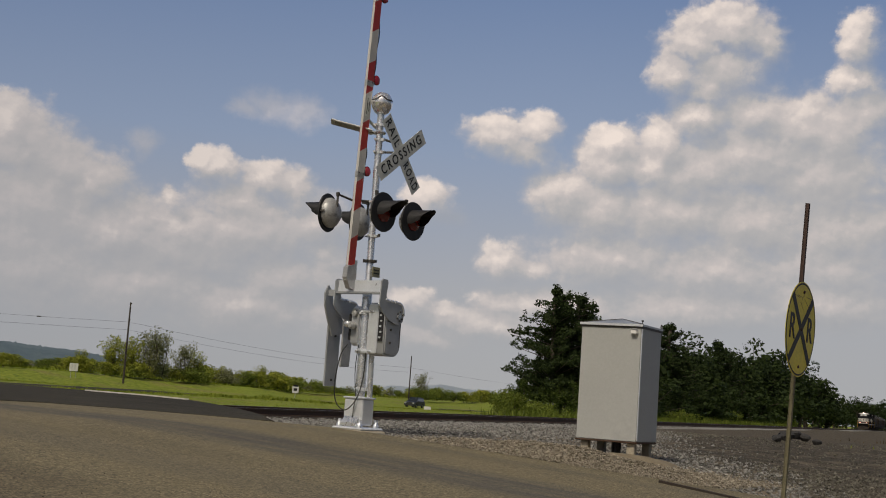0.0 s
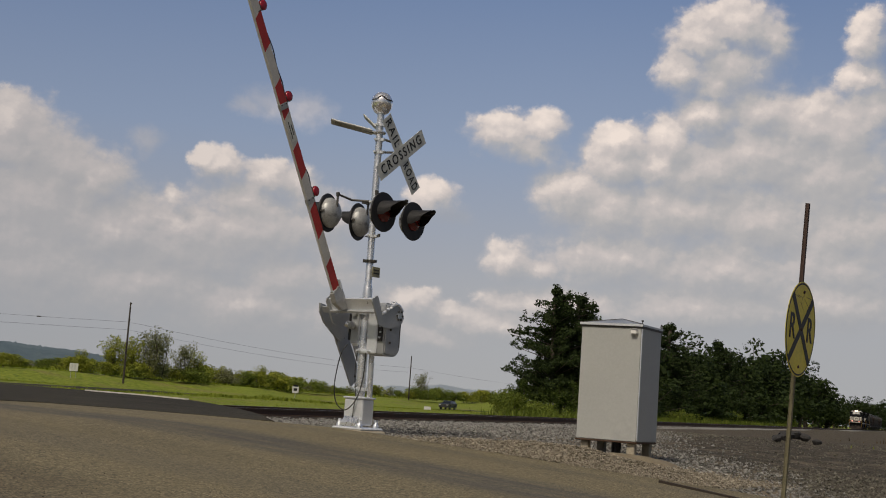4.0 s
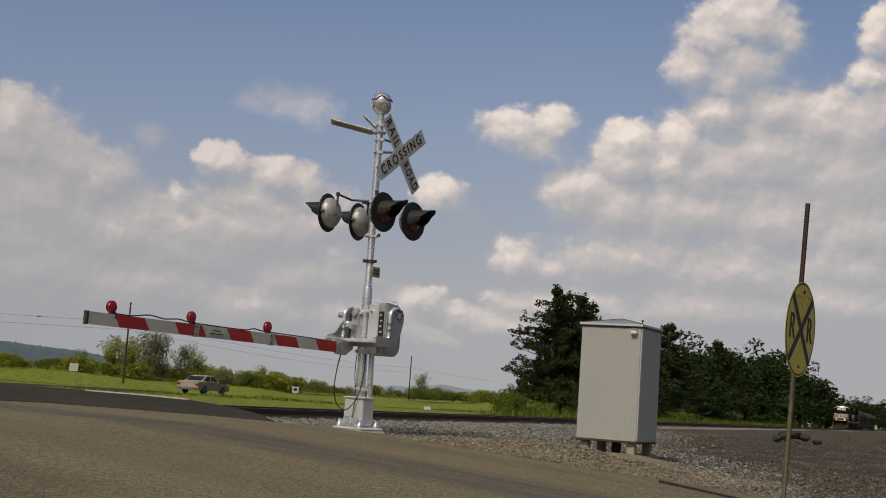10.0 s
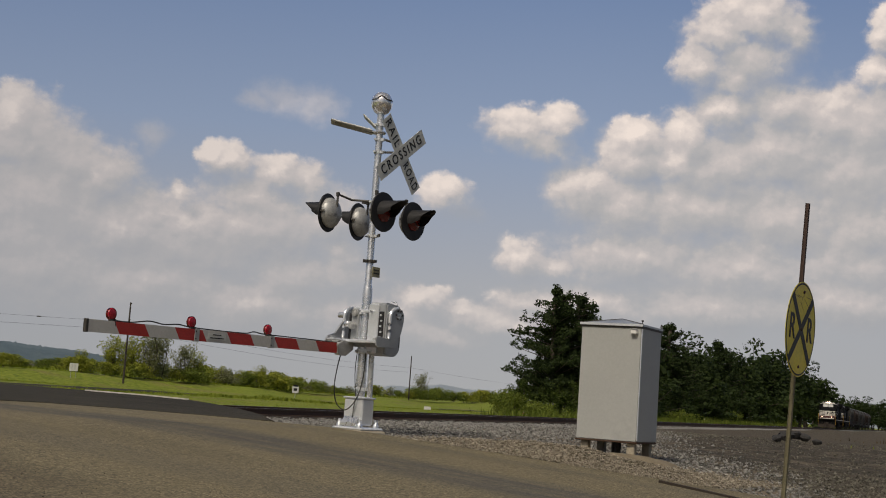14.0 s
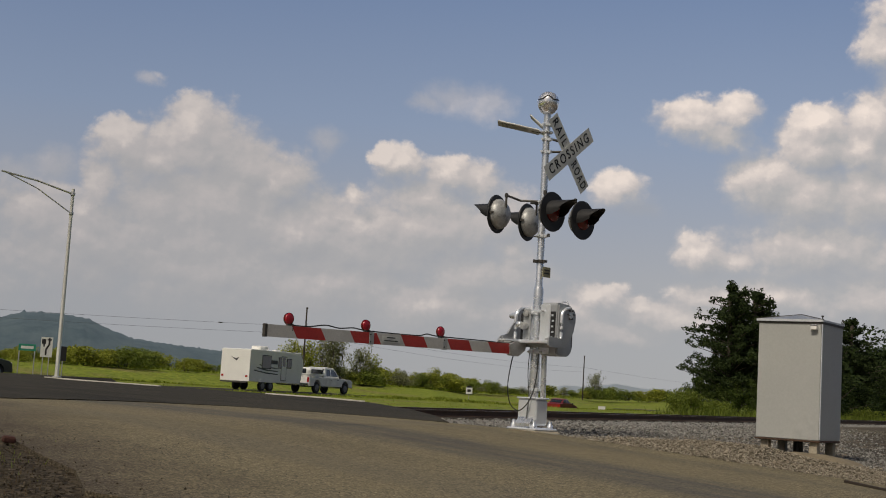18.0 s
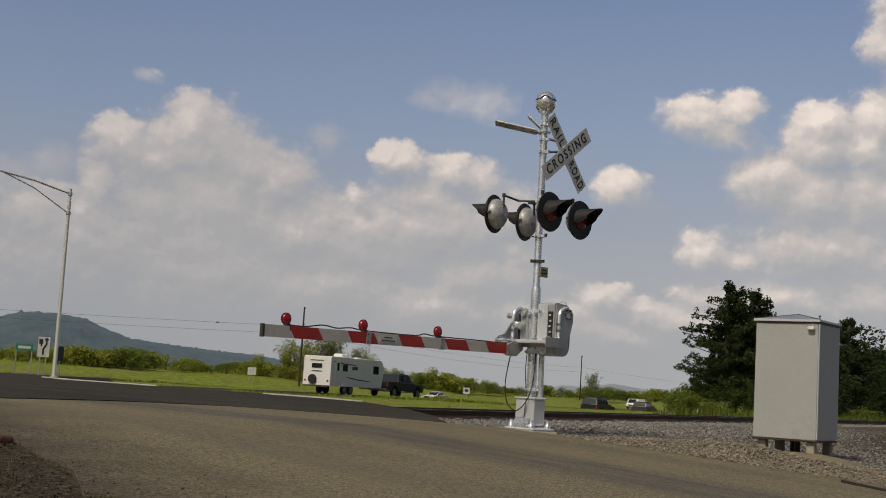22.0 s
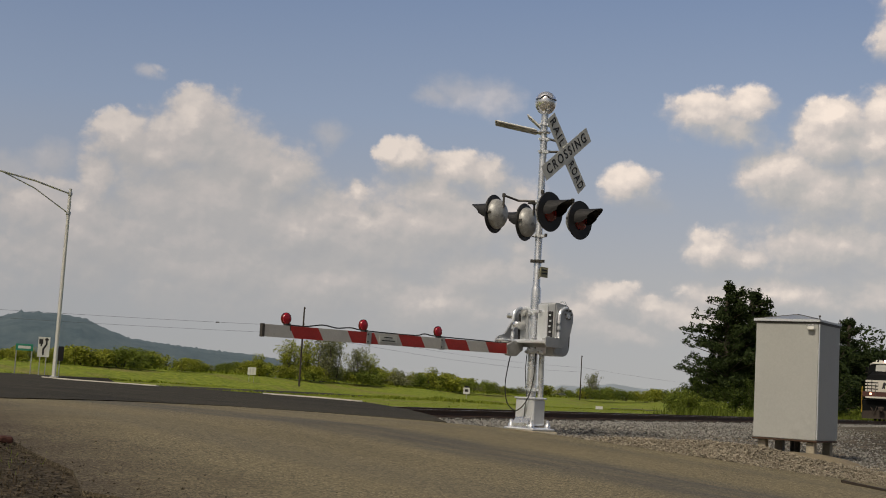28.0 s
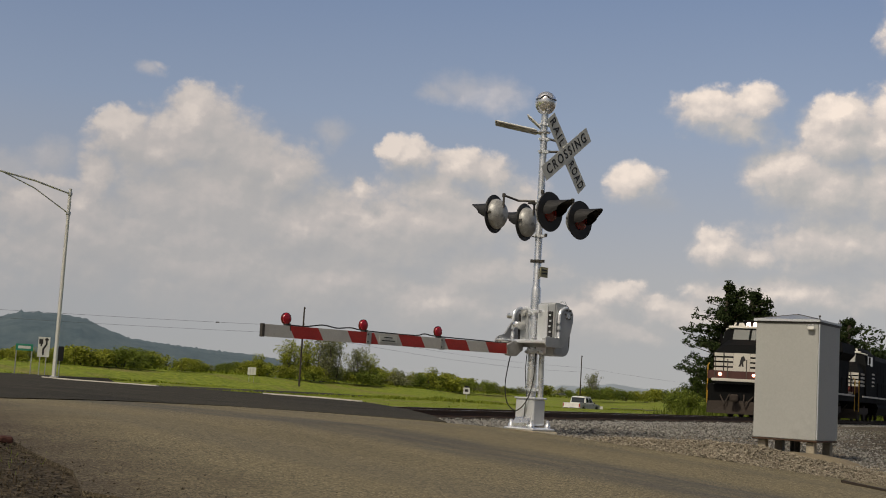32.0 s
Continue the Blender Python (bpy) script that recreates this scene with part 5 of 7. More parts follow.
def build_plants():
    pines = [make_tree("pine_tree", "tall dark green pine with ragged layered branches", 11, 12.3, 4.7, PINE, "pine", 0.115, 52, 0.2),
             make_tree("pine_tree", "tall dark green pine with ragged layered branches", 12, 11.4, 3.9, PINE, "pine", 0.115, 52, 0.18)]
    rounds = [make_tree("tree", "dense dark green broadleaf tree beside the railway", 21, 11, 4.4, DARKLEAF, "round", 0.23, 40, 0.2),
              make_tree("tree", "dense dark green broadleaf tree beside the railway", 22, 9.5, 4.0, DARKLEAF, "bush", 0.23, 36, 0.15)]
    bushes = [make_tree("bush", "leafy green roadside bush at the field edge", 31, 3.2, 2.6, BUSH, "bush", 0.11, 22, 0.05),
              make_tree("bush", "leafy green roadside bush at the field edge", 32, 2.6, 3.0, BUSH, "bush", 0.11, 22, 0.05),
              make_tree("bush", "yellow-green leafy bush at the field edge", 33, 2.2, 2.0, LIME, "bush", 0.10, 22, 0.04),
              make_tree("bush", "pale grey-green shrub at the field edge", 34, 3.0, 2.0, PALE, "bush", 0.10, 12, 0.05)]
    mids = make_tree("tree", "mid-green leafy young tree under the pines", 23, 9.5, 4.0, MIDLEAF, "bush", 0.2, 36, 0.12)
    airy = [make_tree("tree", "airy young tree with pale green leaves", 41, 7.0, 3.3, PALE, "bush", 0.12, 13, 0.07),
            make_tree("tree", "yellow-green young tree in the hedgerow", 42, 6.4, 3.1, LIME, "bush", 0.13, 22, 0.08)]
    protos = pines + rounds + bushes + airy + [mids]
    R = random.Random(5)
    # the pine pair beyond the track, then the wood along it
    plant(pines[0], 5.15, 125, 1.0, 20, 1.0)
    plant(pines[1], 6.2, 128, 1.04, 130, 1.0)
    plant(pines[0], 5.6, 130, 0.9, 200, 1.05)
    for az, d, s in ((3.85, 124, 0.36), (4.5, 123, 0.3), (5.3, 122, 0.34), (6.2, 122, 0.36), (3.35, 128, 0.26)):
        plant(mids, az, d, s, R.uniform(0, 360), 1.15)
    plant(bushes[0], 3.0, 118, 0.55, 40, 1.1)
    plant(bushes[1], 4.6, 118, 0.5, 15, 1.3)
    plant(bushes[0], 3.5, 122, 0.7, 140, 1.1)
    for az, d, s in ((7.3, 139, 0.9), (8.1, 142, 0.95), (8.9, 148, 0.92), (9.7, 158, 0.98)):
        plant(rounds[1], az, d, s, R.uniform(0, 360), 1.3)
    for az, h, kind in ((9.3, 10.4, 2), (10.1, 11.4, 1), (10.8, 11.2, 2), (11.5, 11.0, 3), (12.2, 11.8, 1), (13.0, 13.4, 3), (13.7, 15.2, 2), (14.5, 17.0, 3), (15.2, 17.2, 2), (15.9, 16.5, 2), (16.5, 13.5, 3), (8.6, 9.8, 1), (7.8, 9.0, 1)):
        d = min(345.0, 28.5 / math.sin(radians(20.75 - az)))
        proto = (pines + rounds)[kind]
        plant(proto, az, d + R.uniform(0, 6), h / (12.3, 11.4, 11, 9.5)[kind], R.uniform(0, 360), 1.15)
        plant(rounds[1], az + 0.3, d + 12, 0.85 * h / 9.5, R.uniform(0, 360), 1.4)
        plant(rounds[0], az - 0.25, d + 16, 0.7 * h / 11, R.uniform(0, 360), 1.5)
    for k in range(26):
        az = 16.4 + 0.26 * k
        plant(rounds[k % 2], az, 600 + R.uniform(-50, 50), R.uniform(1.1, 1.4), R.uniform(0, 360), 1.5)
    for k in range(10):
        az = 8.2 + 0.75 * k
        d = 25.5 / math.sin(radians(20.75 - az))
        plant(rounds[k % 2], az, d + 3, R.uniform(0.3, 0.5), R.uniform(0, 360), 1.7)
        if k % 3 == 0:
            plant(bushes[k % 2], az + 0.3, d, R.uniform(0.4, 0.6), R.uniform(0, 360), 1.4)
    # hedgerow beyond the highway
    crest = [(-40, 0.5), (-25.4, 0.55), (-23.4, 0.85), (-21.3, 0.95), (-19.9, 0.8), (-18.2, 0.55), (-17, 0.5), (-15, 0.7), (-13.9, 0.6), (-12, 0.6), (-10.6, 0.6), (-9.6, 0.6), (-7.6, 0.6), (-6.1, 0.45), (-3.6, 0.33), (-0.5, 0.4), (2.3, 0.5), (4, 0.6)]
    az = -38.0
    while az < 3.4:
        k = max(i for i in range(len(crest)) if crest[i][0] <= az)
        (a0, e0), (a1, e1) = crest[k], crest[k + 1]
        el = e0 + (e1 - e0) * (az - a0) / (a1 - a0)
        d = 106 / math.sin(radians(20.75 - az)) + R.uniform(0, 14)
        x, y = polar(az, d)
        high = max(0.7, d * math.tan(radians(el)) + 0.57 - gz(x, y)) * R.uniform(0.6, 1.1)
        pick = R.choice((0, 0, 1, 2, 2, 2, 3))
        plant(bushes[pick], az, d, high / (3.0, 2.5, 2.1, 2.9)[pick], R.uniform(0, 360), R.uniform(1.2, 1.8))
        az += R.uniform(0.22, 0.55)
    for a2, s, k in ((-13.8, 0.98, 1), (-13.1, 1.0, 1), (-12.3, 1.16, 0), (-11.9, 1.1, 0), (-10.8, 0.95, 0), (-10.4, 0.85, 1), (-15.1, 0.62, 1), (-9.2, 0.55, 1), (-8.4, 0.5, 1), (-7.5, 0.66, 1), (-0.5, 0.9, 0), (0.2, 0.5, 1)):
        d = 109 / math.sin(radians(20.75 - a2))
        x, y = polar(a2, d)
        plant(airy[k], a2, d, 1.06 * s - (gz(x, y) + 0.3) / 6.7, 70 * k + a2 * 40)
    for p in protos:
        for o in list(p.children_recursive) + [p]:
            bpy.data.objects.remove(o)


build_plants()


def grass_field(strips, material, label, seed):
    """Blades and tufts on the verges: strips of (count, p from, p to, q from, q to, low, high, half width)."""
    rng = np.random.default_rng(seed)
    verts, faces = [], []
    for n, p0, p1, q0, q1, h0, h1, w in strips:
        pp, qq = rng.uniform(p0, p1, n), rng.uniform(q0, q1, n)
        hh, ang, bows = rng.uniform(h0, h1, n), rng.uniform(0, 6.28, n), rng.uniform(0.2, 0.9, n)
        for p, q, h, a, bow in zip(pp, qq, hh, ang, bows):
            x, y = N.x * p + Q.x * q, N.y * p + Q.y * q
            d = Vector((x, y, 0)) - MAST
            s, v = d.dot(U), d.dot(V)
            if s < -1 and -11.2 < v < 40 and p < 60:
                continue
            if h > 3:
                h = (h - 3) * (0.3 + 0.25 * smooth(82, 125, q))
            h *= 0.55 + 0.9 * abs(noise.noise(Vector((x * 0.35, y * 0.35, 9))))
            z, c, sn, k = gz(x, y) - 0.03, math.cos(a) * w, math.sin(a) * w, len(verts)
            verts += [(x - c, y - sn, z), (x + c, y + sn, z), (x + bow * h * sn / w, y - bow * h * c / w, z + h)]
            faces.append((k, k + 1, k + 2))
    tagged(new("grass", raw("grass", verts, faces, material)), label, "grass", kind="stuff")


grass_field([(16000, 20.3, 47.5, -15, 130, 0.03, 0.10, 0.025), (5000, 58.5, 79, 10, 210, 0.05, 0.14, 0.04), (5000, 90, 106, 10, 260, 0.05, 0.14, 0.05), (6000, 105, 112, 10, 260, 0.2, 0.6, 0.14), (15000, 46.4, 48.6, 80, 300, 3.55, 4.1, 0.07), (8000, 46.6, 48.6, 20, 190, 0.10, 0.26, 0.05), (4000, 78.5, 80.3, 40, 230, 0.16, 0.32, 0.12)], GRASS, "uneven green and yellow grass on the verges", 3)
grass_field([(4000, 19.8, 22.5, 20, 200, 0.08, 0.4, 0.03), (9000, 21.0, 26.0, 75, 230, 0.35, 1.1, 0.04)], TALLGRASS, "taller dull green grass beside the track", 4)


def weeds():
    rng = np.random.default_rng(8)
    for (cx, cy), r, n, h0, h1, material, label in (((21.5, 53.0), 2.4, 900, 0.05, 0.28, DRYGRASS, "dry tan weeds beside the gravel"), ((14.5, 36.0), 1.4, 250, 0.06, 0.2, GRASS, "low green weeds in the gravel"), ((-4.9, 8.4), 1.0, 1300, 0.02, 0.08, DRYGRASS, "low dry weeds on the road shoulder"), ((-6.0, 9.9), 1.0, 1300, 0.02, 0.08, BUSH, "low green weeds on the road shoulder")):
        verts, faces = [], []
        for i in range(n):
            x, y = cx + rng.normal() * r * 0.6, cy + rng.normal() * r * 0.6
            a, h, k = rng.uniform(0, 6.28), rng.uniform(h0, h1), len(verts)
            z = gz(x, y) - 0.03
            wd, bow = (0.02 if y > 20 else 0.005), rng.uniform(-0.9, 0.9)
            c, s = wd * math.cos(a), wd * math.sin(a)
            verts += [(x - c, y - s, z), (x + c, y + s, z), (x + s * bow * h / wd, y - c * bow * h / wd, z + h)]
            faces.append((k, k + 1, k + 2))
        tagged(new("weeds", raw("weeds", verts, faces, material)), label, "weeds", kind="stuff")


weeds()


# ================= loose stone =================
def stones(name, n, place, lo, hi, material, label, seed):
    rng = np.random.default_rng(seed)
    base = np.array([(1, 0, 0), (-1, 0, 0), (0, 1, 0), (0, -1, 0), (0, 0, 1), (0, 0, -1)], float)
    tri = [(0, 2, 4), (2, 1, 4), (1, 3, 4), (3, 0, 4), (2, 0, 5), (1, 2, 5), (3, 1, 5), (0, 3, 5)]
    verts, faces, made = [], [], 0
    while made < n:
        got = place(rng)
        if got is None:
            continue
        x, y, z = got
        r = rng.uniform(lo, hi) * (1 + 0.8 * (rng.random() < 0.08))
        a = rng.uniform(0, 6.28)
        v = base * rng.uniform(0.65, 1.25, (6, 1)) * np.array([1, rng.uniform(0.6, 1), rng.uniform(0.5, 0.8)]) * r
        v += rng.normal(size=(6, 3)) * r * 0.18
        c, s = math.cos(a), math.sin(a)
        k = len(verts)
        verts += [(x + c * p[0] - s * p[1], y + s * p[0] + c * p[1], z + p[2]) for p in v.tolist()]
        faces += [(k + i, k + j, k + l) for i, j, l in tri]
        made += 1
    return tagged(new(name, raw(name, verts, faces, material)), label, "gravel", kind="stuff")


def frame_sv(x, y):
    d = Vector((x, y, 0)) - MAST
    return d.dot(U), d.dot(V)


# darker stones past the cabinet carry the same painted shade
DIMGRAVEL = stone_material("dimmed_brown_gravel", (0.035, 0.032, 0.026), (0.21, 0.195, 0.16))
DARKGRAVEL = stone_material("brown_shoulder_gravel", (0.018, 0.0145, 0.01), (0.12, 0.10, 0.072))


def dirt_shade(x, y):
    """0 on the fresh ballast, 1 on the gravel past the cabinet, darkened for shade."""
    return smooth(4.1, 6.2, x - 0.10 * (y - 18) + 0.5 * noise.noise(Vector((x * 0.8, y * 0.8, 3))))


def brown_gravel(rng):
    got = near_gravel(rng)
    return got if got and rng.random() < dirt_shade(got[0], got[1]) else None


def fresh_gravel(rng):
    got = near_gravel(rng)
    return got if got and rng.random() >= dirt_shade(got[0], got[1]) else None


def near_gravel(rng):
    x, y = rng.uniform(-4, 16), rng.uniform(13, 44)
    if rng.random() > 18.0 / y:
        return None
    s, v = frame_sv(x, y)
    p = x * N.x + y * N.y
    if v > 0.1 + (0 if s > -3 else (s + 3) * 0.8) or p > 14.2 or x > 0.44 * y:
        return None
    dx, dy = x - 10.8, y - 34.5
    wet = math.hypot((0.36 * dx + 0.93 * dy) / 15.0, (0.93 * dx - 0.36 * dy) / 4.8)
    if rng.random() < 0.85 * smooth(1.05, 0.72, wet):
        return None
    return x, y, gz(x, y) + rng.uniform(-0.02, 0.012)


def bank_gravel(rng):
    q, p = rng.uniform(10, 90) , rng.uniform(13.0, 15.3)
    if rng.random() > 25 / q:
        return None
    w = on(p, q)
    s, v = frame_sv(w.x, w.y)
    if s < -3 and v > (s + 3) * 0.8 - 0.3:
        return None
    return w.x, w.y, -0.36 + 0.14 * smooth(13.8, 15.0, p) + rng.uniform(-0.02, 0.03)


def hump(x, y):
    """Gravel heaped along the road's edge before the cabinet."""
    d = Vector((x, y, 0)) - sv(3.3, -0.95)
    a, c = d.dot(U), d.dot(V)
    return 0.17 * math.exp(-(a / 1.5) ** 2 - (c / 0.62) ** 2) * (1 + 0.25 * noise.noise(Vector((x * 1.7, y * 1.7, 6))))


def tan_gravel(rng):
    s, v = rng.uniform(0.9, 6.2), rng.uniform(-2.6, 0.2)
    if rng.random() < smooth(-1.2, -2.4, v) * 0.9 or rng.random() < smooth(2.2, 0.9, s) * 0.8:
        return None
    w = sv(s, v)
    return w.x, w.y, gz(w.x, w.y) + 0.02 + hump(w.x, w.y) + rng.uniform(-0.02, 0.015)


def shoulder_gravel(rng):
    s = rng.uniform(-1, 14)
    v = 9.1 + 0.26 * max(0.0, s - 2) + abs(rng.normal()) * 1.3 + rng.uniform(0, 0.8)
    w = sv(s, v)
    if w.y < 4.5:
        return None
    return w.x, w.y, rz_(w.x, w.y) + rng.uniform(-0.03, 0.015)


def crumbs(rng):
    s, v = rng.uniform(-2, 14), rng.uniform(7.2, 11.2)
    if rng.random() > smooth(7.2, 10.6, v) ** 1.5:
        return None
    w = sv(s, v)
    return w.x, w.y, rz_(w.x, w.y) + 0.002


stones("gravel", 24000, fresh_gravel, 0.012, 0.031, BALLAST, "loose grey crushed stone between road and track", 1)
stones("gravel", 11000, brown_gravel, 0.01, 0.028, DIMGRAVEL, "brown-grey gravel past the cabinet, colour darkened for shade", 6)
stones("gravel", 8000, bank_gravel, 0.02, 0.042, BALLAST, "grey crushed stone banked against the ties", 2)
stones("gravel", 12000, tan_gravel, 0.008, 0.022, TANSTONE, "tan gravel spread round the relay cabinet", 3)
stones("gravel", 9000, shoulder_gravel, 0.004, 0.014, DARKGRAVEL, "mixed brown-grey gravel on the road shoulder", 4)
stones("gravel", 3000, crumbs, 0.003, 0.008, DARKGRAVEL, "scattered brown stone crumbs on the asphalt edge", 5)


def rock_pile():
    root = thing("rubble_pile", pose(10.75, 38.8, gz(10.75, 38.8)), "low dark pile of broken asphalt lumps on gravel", "rubble pile")
    rng = np.random.default_rng(14)
    for i in range(26):
        r = rng.uniform(0.09, 0.2)
        x, y = rng.normal() * 0.25, rng.normal() * 0.25
        m = Mesh().lathe([(r * 0.5, -0.08), (r, 0.02), (r * 0.8, r * 0.45), (r * 0.35, r * 0.62)], 7, pose(x, y, 0.02 + 0.2 * math.exp(-x * x * 5), rng.uniform(-20, 20), rng.uniform(-20, 20), rng.uniform(0, 360)))
        part("lump", m, DARKROCK, root)


DARKROCK = mat("broken_asphalt", (0.035, 0.034, 0.034), 0.95, 0, 0.4, 4, 30, 0.6)
rock_pile()


def timber_edge():
    a, b = Vector((2.85, 16.15)), Vector((3.85, 14.37))
    d = b - a
    z = rz_(a.x, a.y) - 0.01
    root = thing("timber_edging", pose((a.x + b.x) / 2, (a.y + b.y) / 2, (z + rz_(b.x, b.y)) / 2, 0, 3.0, math.degrees(math.atan2(d.y, d.x))), "dark weathered timber strip along the asphalt edge", "edging")
    part("timber", Mesh().box((d.length, 0.05, 0.06), bevel=0.01), TIE, root)


timber_edge()


def gravel_hump():
    """The body of the heap under its stones."""
    verts, faces, n, m = [], [], 34, 18
    for i in range(n + 1):
        for j in range(m + 1):
            w = sv(0.4 + 5.8 * i / n, -2.5 + 2.6 * j / m)
            verts.append((w.x, w.y, gz(w.x, w.y) - 0.012 + hump(w.x, w.y)))
    for i in range(n):
        for j in range(m):
            k = i * (m + 1) + j
            faces.append((k, k + 1, k + m + 2, k + m + 1))
    me = raw("gravel_mound", verts, faces, TANSTONE)
    for pl in me.polygons:
        pl.use_smooth = True
    tagged(new("gravel_mound", me), "low mound of tan-grey gravel along the asphalt edge", "gravel", kind="stuff")


gravel_hump()


def sand_mound():
    """Fine sand banked round the cabinet's front piers."""
    verts, faces, rings, n = [], [], 10, 40
    cx, cy = 2.98, 19.66
    for i in range(rings + 1):
        for j in range(n):
            f, a = i / rings, 2 * math.pi * j / n
            rim = 1.0 + 0.22 * noise.noise(Vector((math.cos(a) * 1.5, math.sin(a) * 1.5, 2)))
            x, y = cx + 0.85 * f * rim * math.cos(a), cy + 0.6 * f * rim * math.sin(a)
            h = 0.11 * (1 - f * f) + 0.02 * noise.noise(Vector((x * 3, y * 3, 1))) * (1 - f)
            verts.append((x, y, gz(x, y) + 0.012 + h - 0.05 * f ** 6))
    for i in range(rings):
        for j in range(n):
            a, b = i * n + j, i * n + (j + 1) % n
            faces.append((a, b, b + n, a + n))
    me = raw("sand_mound", verts, faces, mat("tan_sand", (0.2, 0.165, 0.11), 0.95, 0, 0.22, 3, 45, 0.5, (0.15, 0.12, 0.08), 0.6))
    for pl in me.polygons:
        pl.use_smooth = True
    tagged(new("sand_mound", me), "low mound of tan sand round the cabinet piers", "sand", kind="stuff")


sand_mound()
# ================= street lamp, poles, wires and signs =================
WHITEPAINT = mat("pale_pole_paint", (0.6, 0.6, 0.57), 0.45, 0.3, 0.1, 3, 40, 0.05)


def street_lamp():
    x, y = -25.66, 58.62
    root = thing("street_lamp", pose(x, y, -0.02), "tall pale steel street lamp with a long bracket arm", "street lamp")
    part("pole", Mesh().lathe([(0.115, 0), (0.115, 0.05), (0.10, 0.1), (0.075, 8.95), (0.0, 9.0)], 14), WHITEPAINT, root, "", None, True)
    part("base_flange", Mesh().box((0.36, 0.36, 0.05), pose(0, 0, 0.03), 0.02), GALV, root)
    hx, hy = -2.4, -2.6
    part("arm", Mesh().pipe([(0, 0, 8.72), (hx * 0.5, hy * 0.5, 9.1), (hx, hy, 9.32)], 0.045), WHITEPAINT, root, "", None, True)
    part("brace", Mesh().pipe([(0, 0, 7.78), (hx * 0.5, hy * 0.5, 8.75), (hx * 0.92, hy * 0.92, 9.26)], 0.03), WHITEPAINT, root, "", None, True)
    for z in (8.72, 7.78):
        part("collar", Mesh().lathe([(0.09, z - 0.08), (0.11, z - 0.06), (0.11, z + 0.06), (0.09, z + 0.08)], 12), GALV, root)
    m = Matrix.Translation((hx * 1.14, hy * 1.14, 9.28)) @ pose(0, 0, 0, 0, 0, math.degrees(math.atan2(hy, hx)))
    part("lamp_head", Mesh().loft([[(0.36 * k * math.cos(a) * 1.1, 0.17 * k * math.sin(a), z) for a in [2 * math.pi * j / 14 for j in range(14)]] for k, z in ((0.7, -0.08), (1, 0), (0.8, 0.07), (0.3, 0.1))], m), DARKMETAL, root, "dark cobra-head lantern", None, True)


street_lamp()


def utility_pole(az, d, h, w=0.14):
    x, y = polar(az, d)
    root = thing("utility_pole", pose(x, y, -0.4), "slim dark wooden utility pole", "utility pole", "utility poles")
    part("pole", Mesh().lathe([(w, 0), (w * 0.7, h), (0.01, h + 0.05)], 10), WOOD, root)
    for z in (h - 0.2, h - 2.3):
        part("insulator", Mesh().lathe([(0.03, 0), (0.07, 0.06), (0.06, 0.14), (0.02, 0.2)], 8, pose(0.12, 0, z)), DARKMETAL, root)
    return Vector((x, y, -0.4 + h))


def wires(a, b, drops, sag):
    for k, dz in enumerate(drops):
        pts = []
        for i in range(17):
            f = i / 16
            p = a.lerp(b, f)
            pts.append((p.x, p.y, p.z - dz - sag * 4 * f * (1 - f)))
        tagged(part("overhead_wire", Mesh().pipe(pts, 0.013, 4), RUBBER), "thin overhead wire slung between poles", "wire", "overhead wires")


p1 = utility_pole(-13.32, 172, 10.4)
p2 = utility_pole(-1.05, 285, 9.6)
p0 = utility_pole(-41, 175, 10.2)
p3 = utility_pole(8.0, 480, 9.6)
wires(p0, p1, (2.5, 3.5), 0.5)
sp = p0.lerp(p1, 0.865)
splice = thing("wire_splice", pose(sp.x, sp.y, sp.z - 2.5 - 0.5 * 4 * 0.865 * 0.135, 0, 0, math.degrees(math.atan2(p1.y - p0.y, p1.x - p0.x))), "small dark splice sleeve on an overhead wire", "wire splice")
part("sleeve", Mesh().lathe([(0.02, -0.3), (0.07, -0.18), (0.07, 0.18), (0.02, 0.3)], 8, pose(0, 0, 0, 0, 90, 0)), DARKMETAL, splice)
wires(p1, p2, (2.5, 3.5), 0.9)
wires(p2, p3, (2.5,), 1.2)


def board_sign(name, at, yaw, w, h, z0, material, label, posts, back=None, bars=()):
    root = thing(name, pose(at[0], at[1], gz(at[0], at[1]), 0, 0, yaw), label, "road sign")
    f = part("panel", Mesh().box((w, 0.006, h), pose(0, -0.03, z0 + h / 2), 0.002), material, root)
    for x in posts:
        part("post", Mesh().box((0.05, 0.04, z0 + h * 0.9), pose(x, 0, (z0 + h * 0.9) / 2), 0.008), GALV, root)
    for bx, bz, bw, bh, m in bars:
        part("bar", Mesh().box((bw, 0.004, bh), pose(bx, -0.036, z0 + h / 2 + bz)), m, f)
    return root, f


GREENSIGN = mat("green_sign_sheet", (0.02, 0.22, 0.14), 0.5, 0, 0.1)
face = 23.0
board_sign("guide_sign", (-29.5, 63.5), face, 0.85, 0.34, 1.62, GREENSIGN, "small green guide sign with white lettering on two posts", (-0.38, 0.38), None, ((0, 0, 0.62, 0.14, SIGNWHITE),))
ks, kf = board_sign("keep_right_sign", (-28.6, 63.8), face, 0.58, 1.02, 1.35, SIGNWHITE, "white road sign with two black bent arrows", (-0.15, 0.15))
for bx, bz, bw, bh, ry in ((-0.15, 0.28, 0.2, 0.26, 0), (-0.13, 0.12, 0.08, 0.2, 0), (0.12, 0.3, 0.09, 0.34, 0), (0.06, 0.02, 0.09, 0.34, 30), (-0.02, -0.25, 0.09, 0.34, 0), (0.12, 0.38, 0.2, 0.09, 0)):
    part("arrow", Mesh().box((bw, 0.004, bh), pose(bx, -0.037, 1.86 + bz, 0, ry, 0)), BLACK, kf)
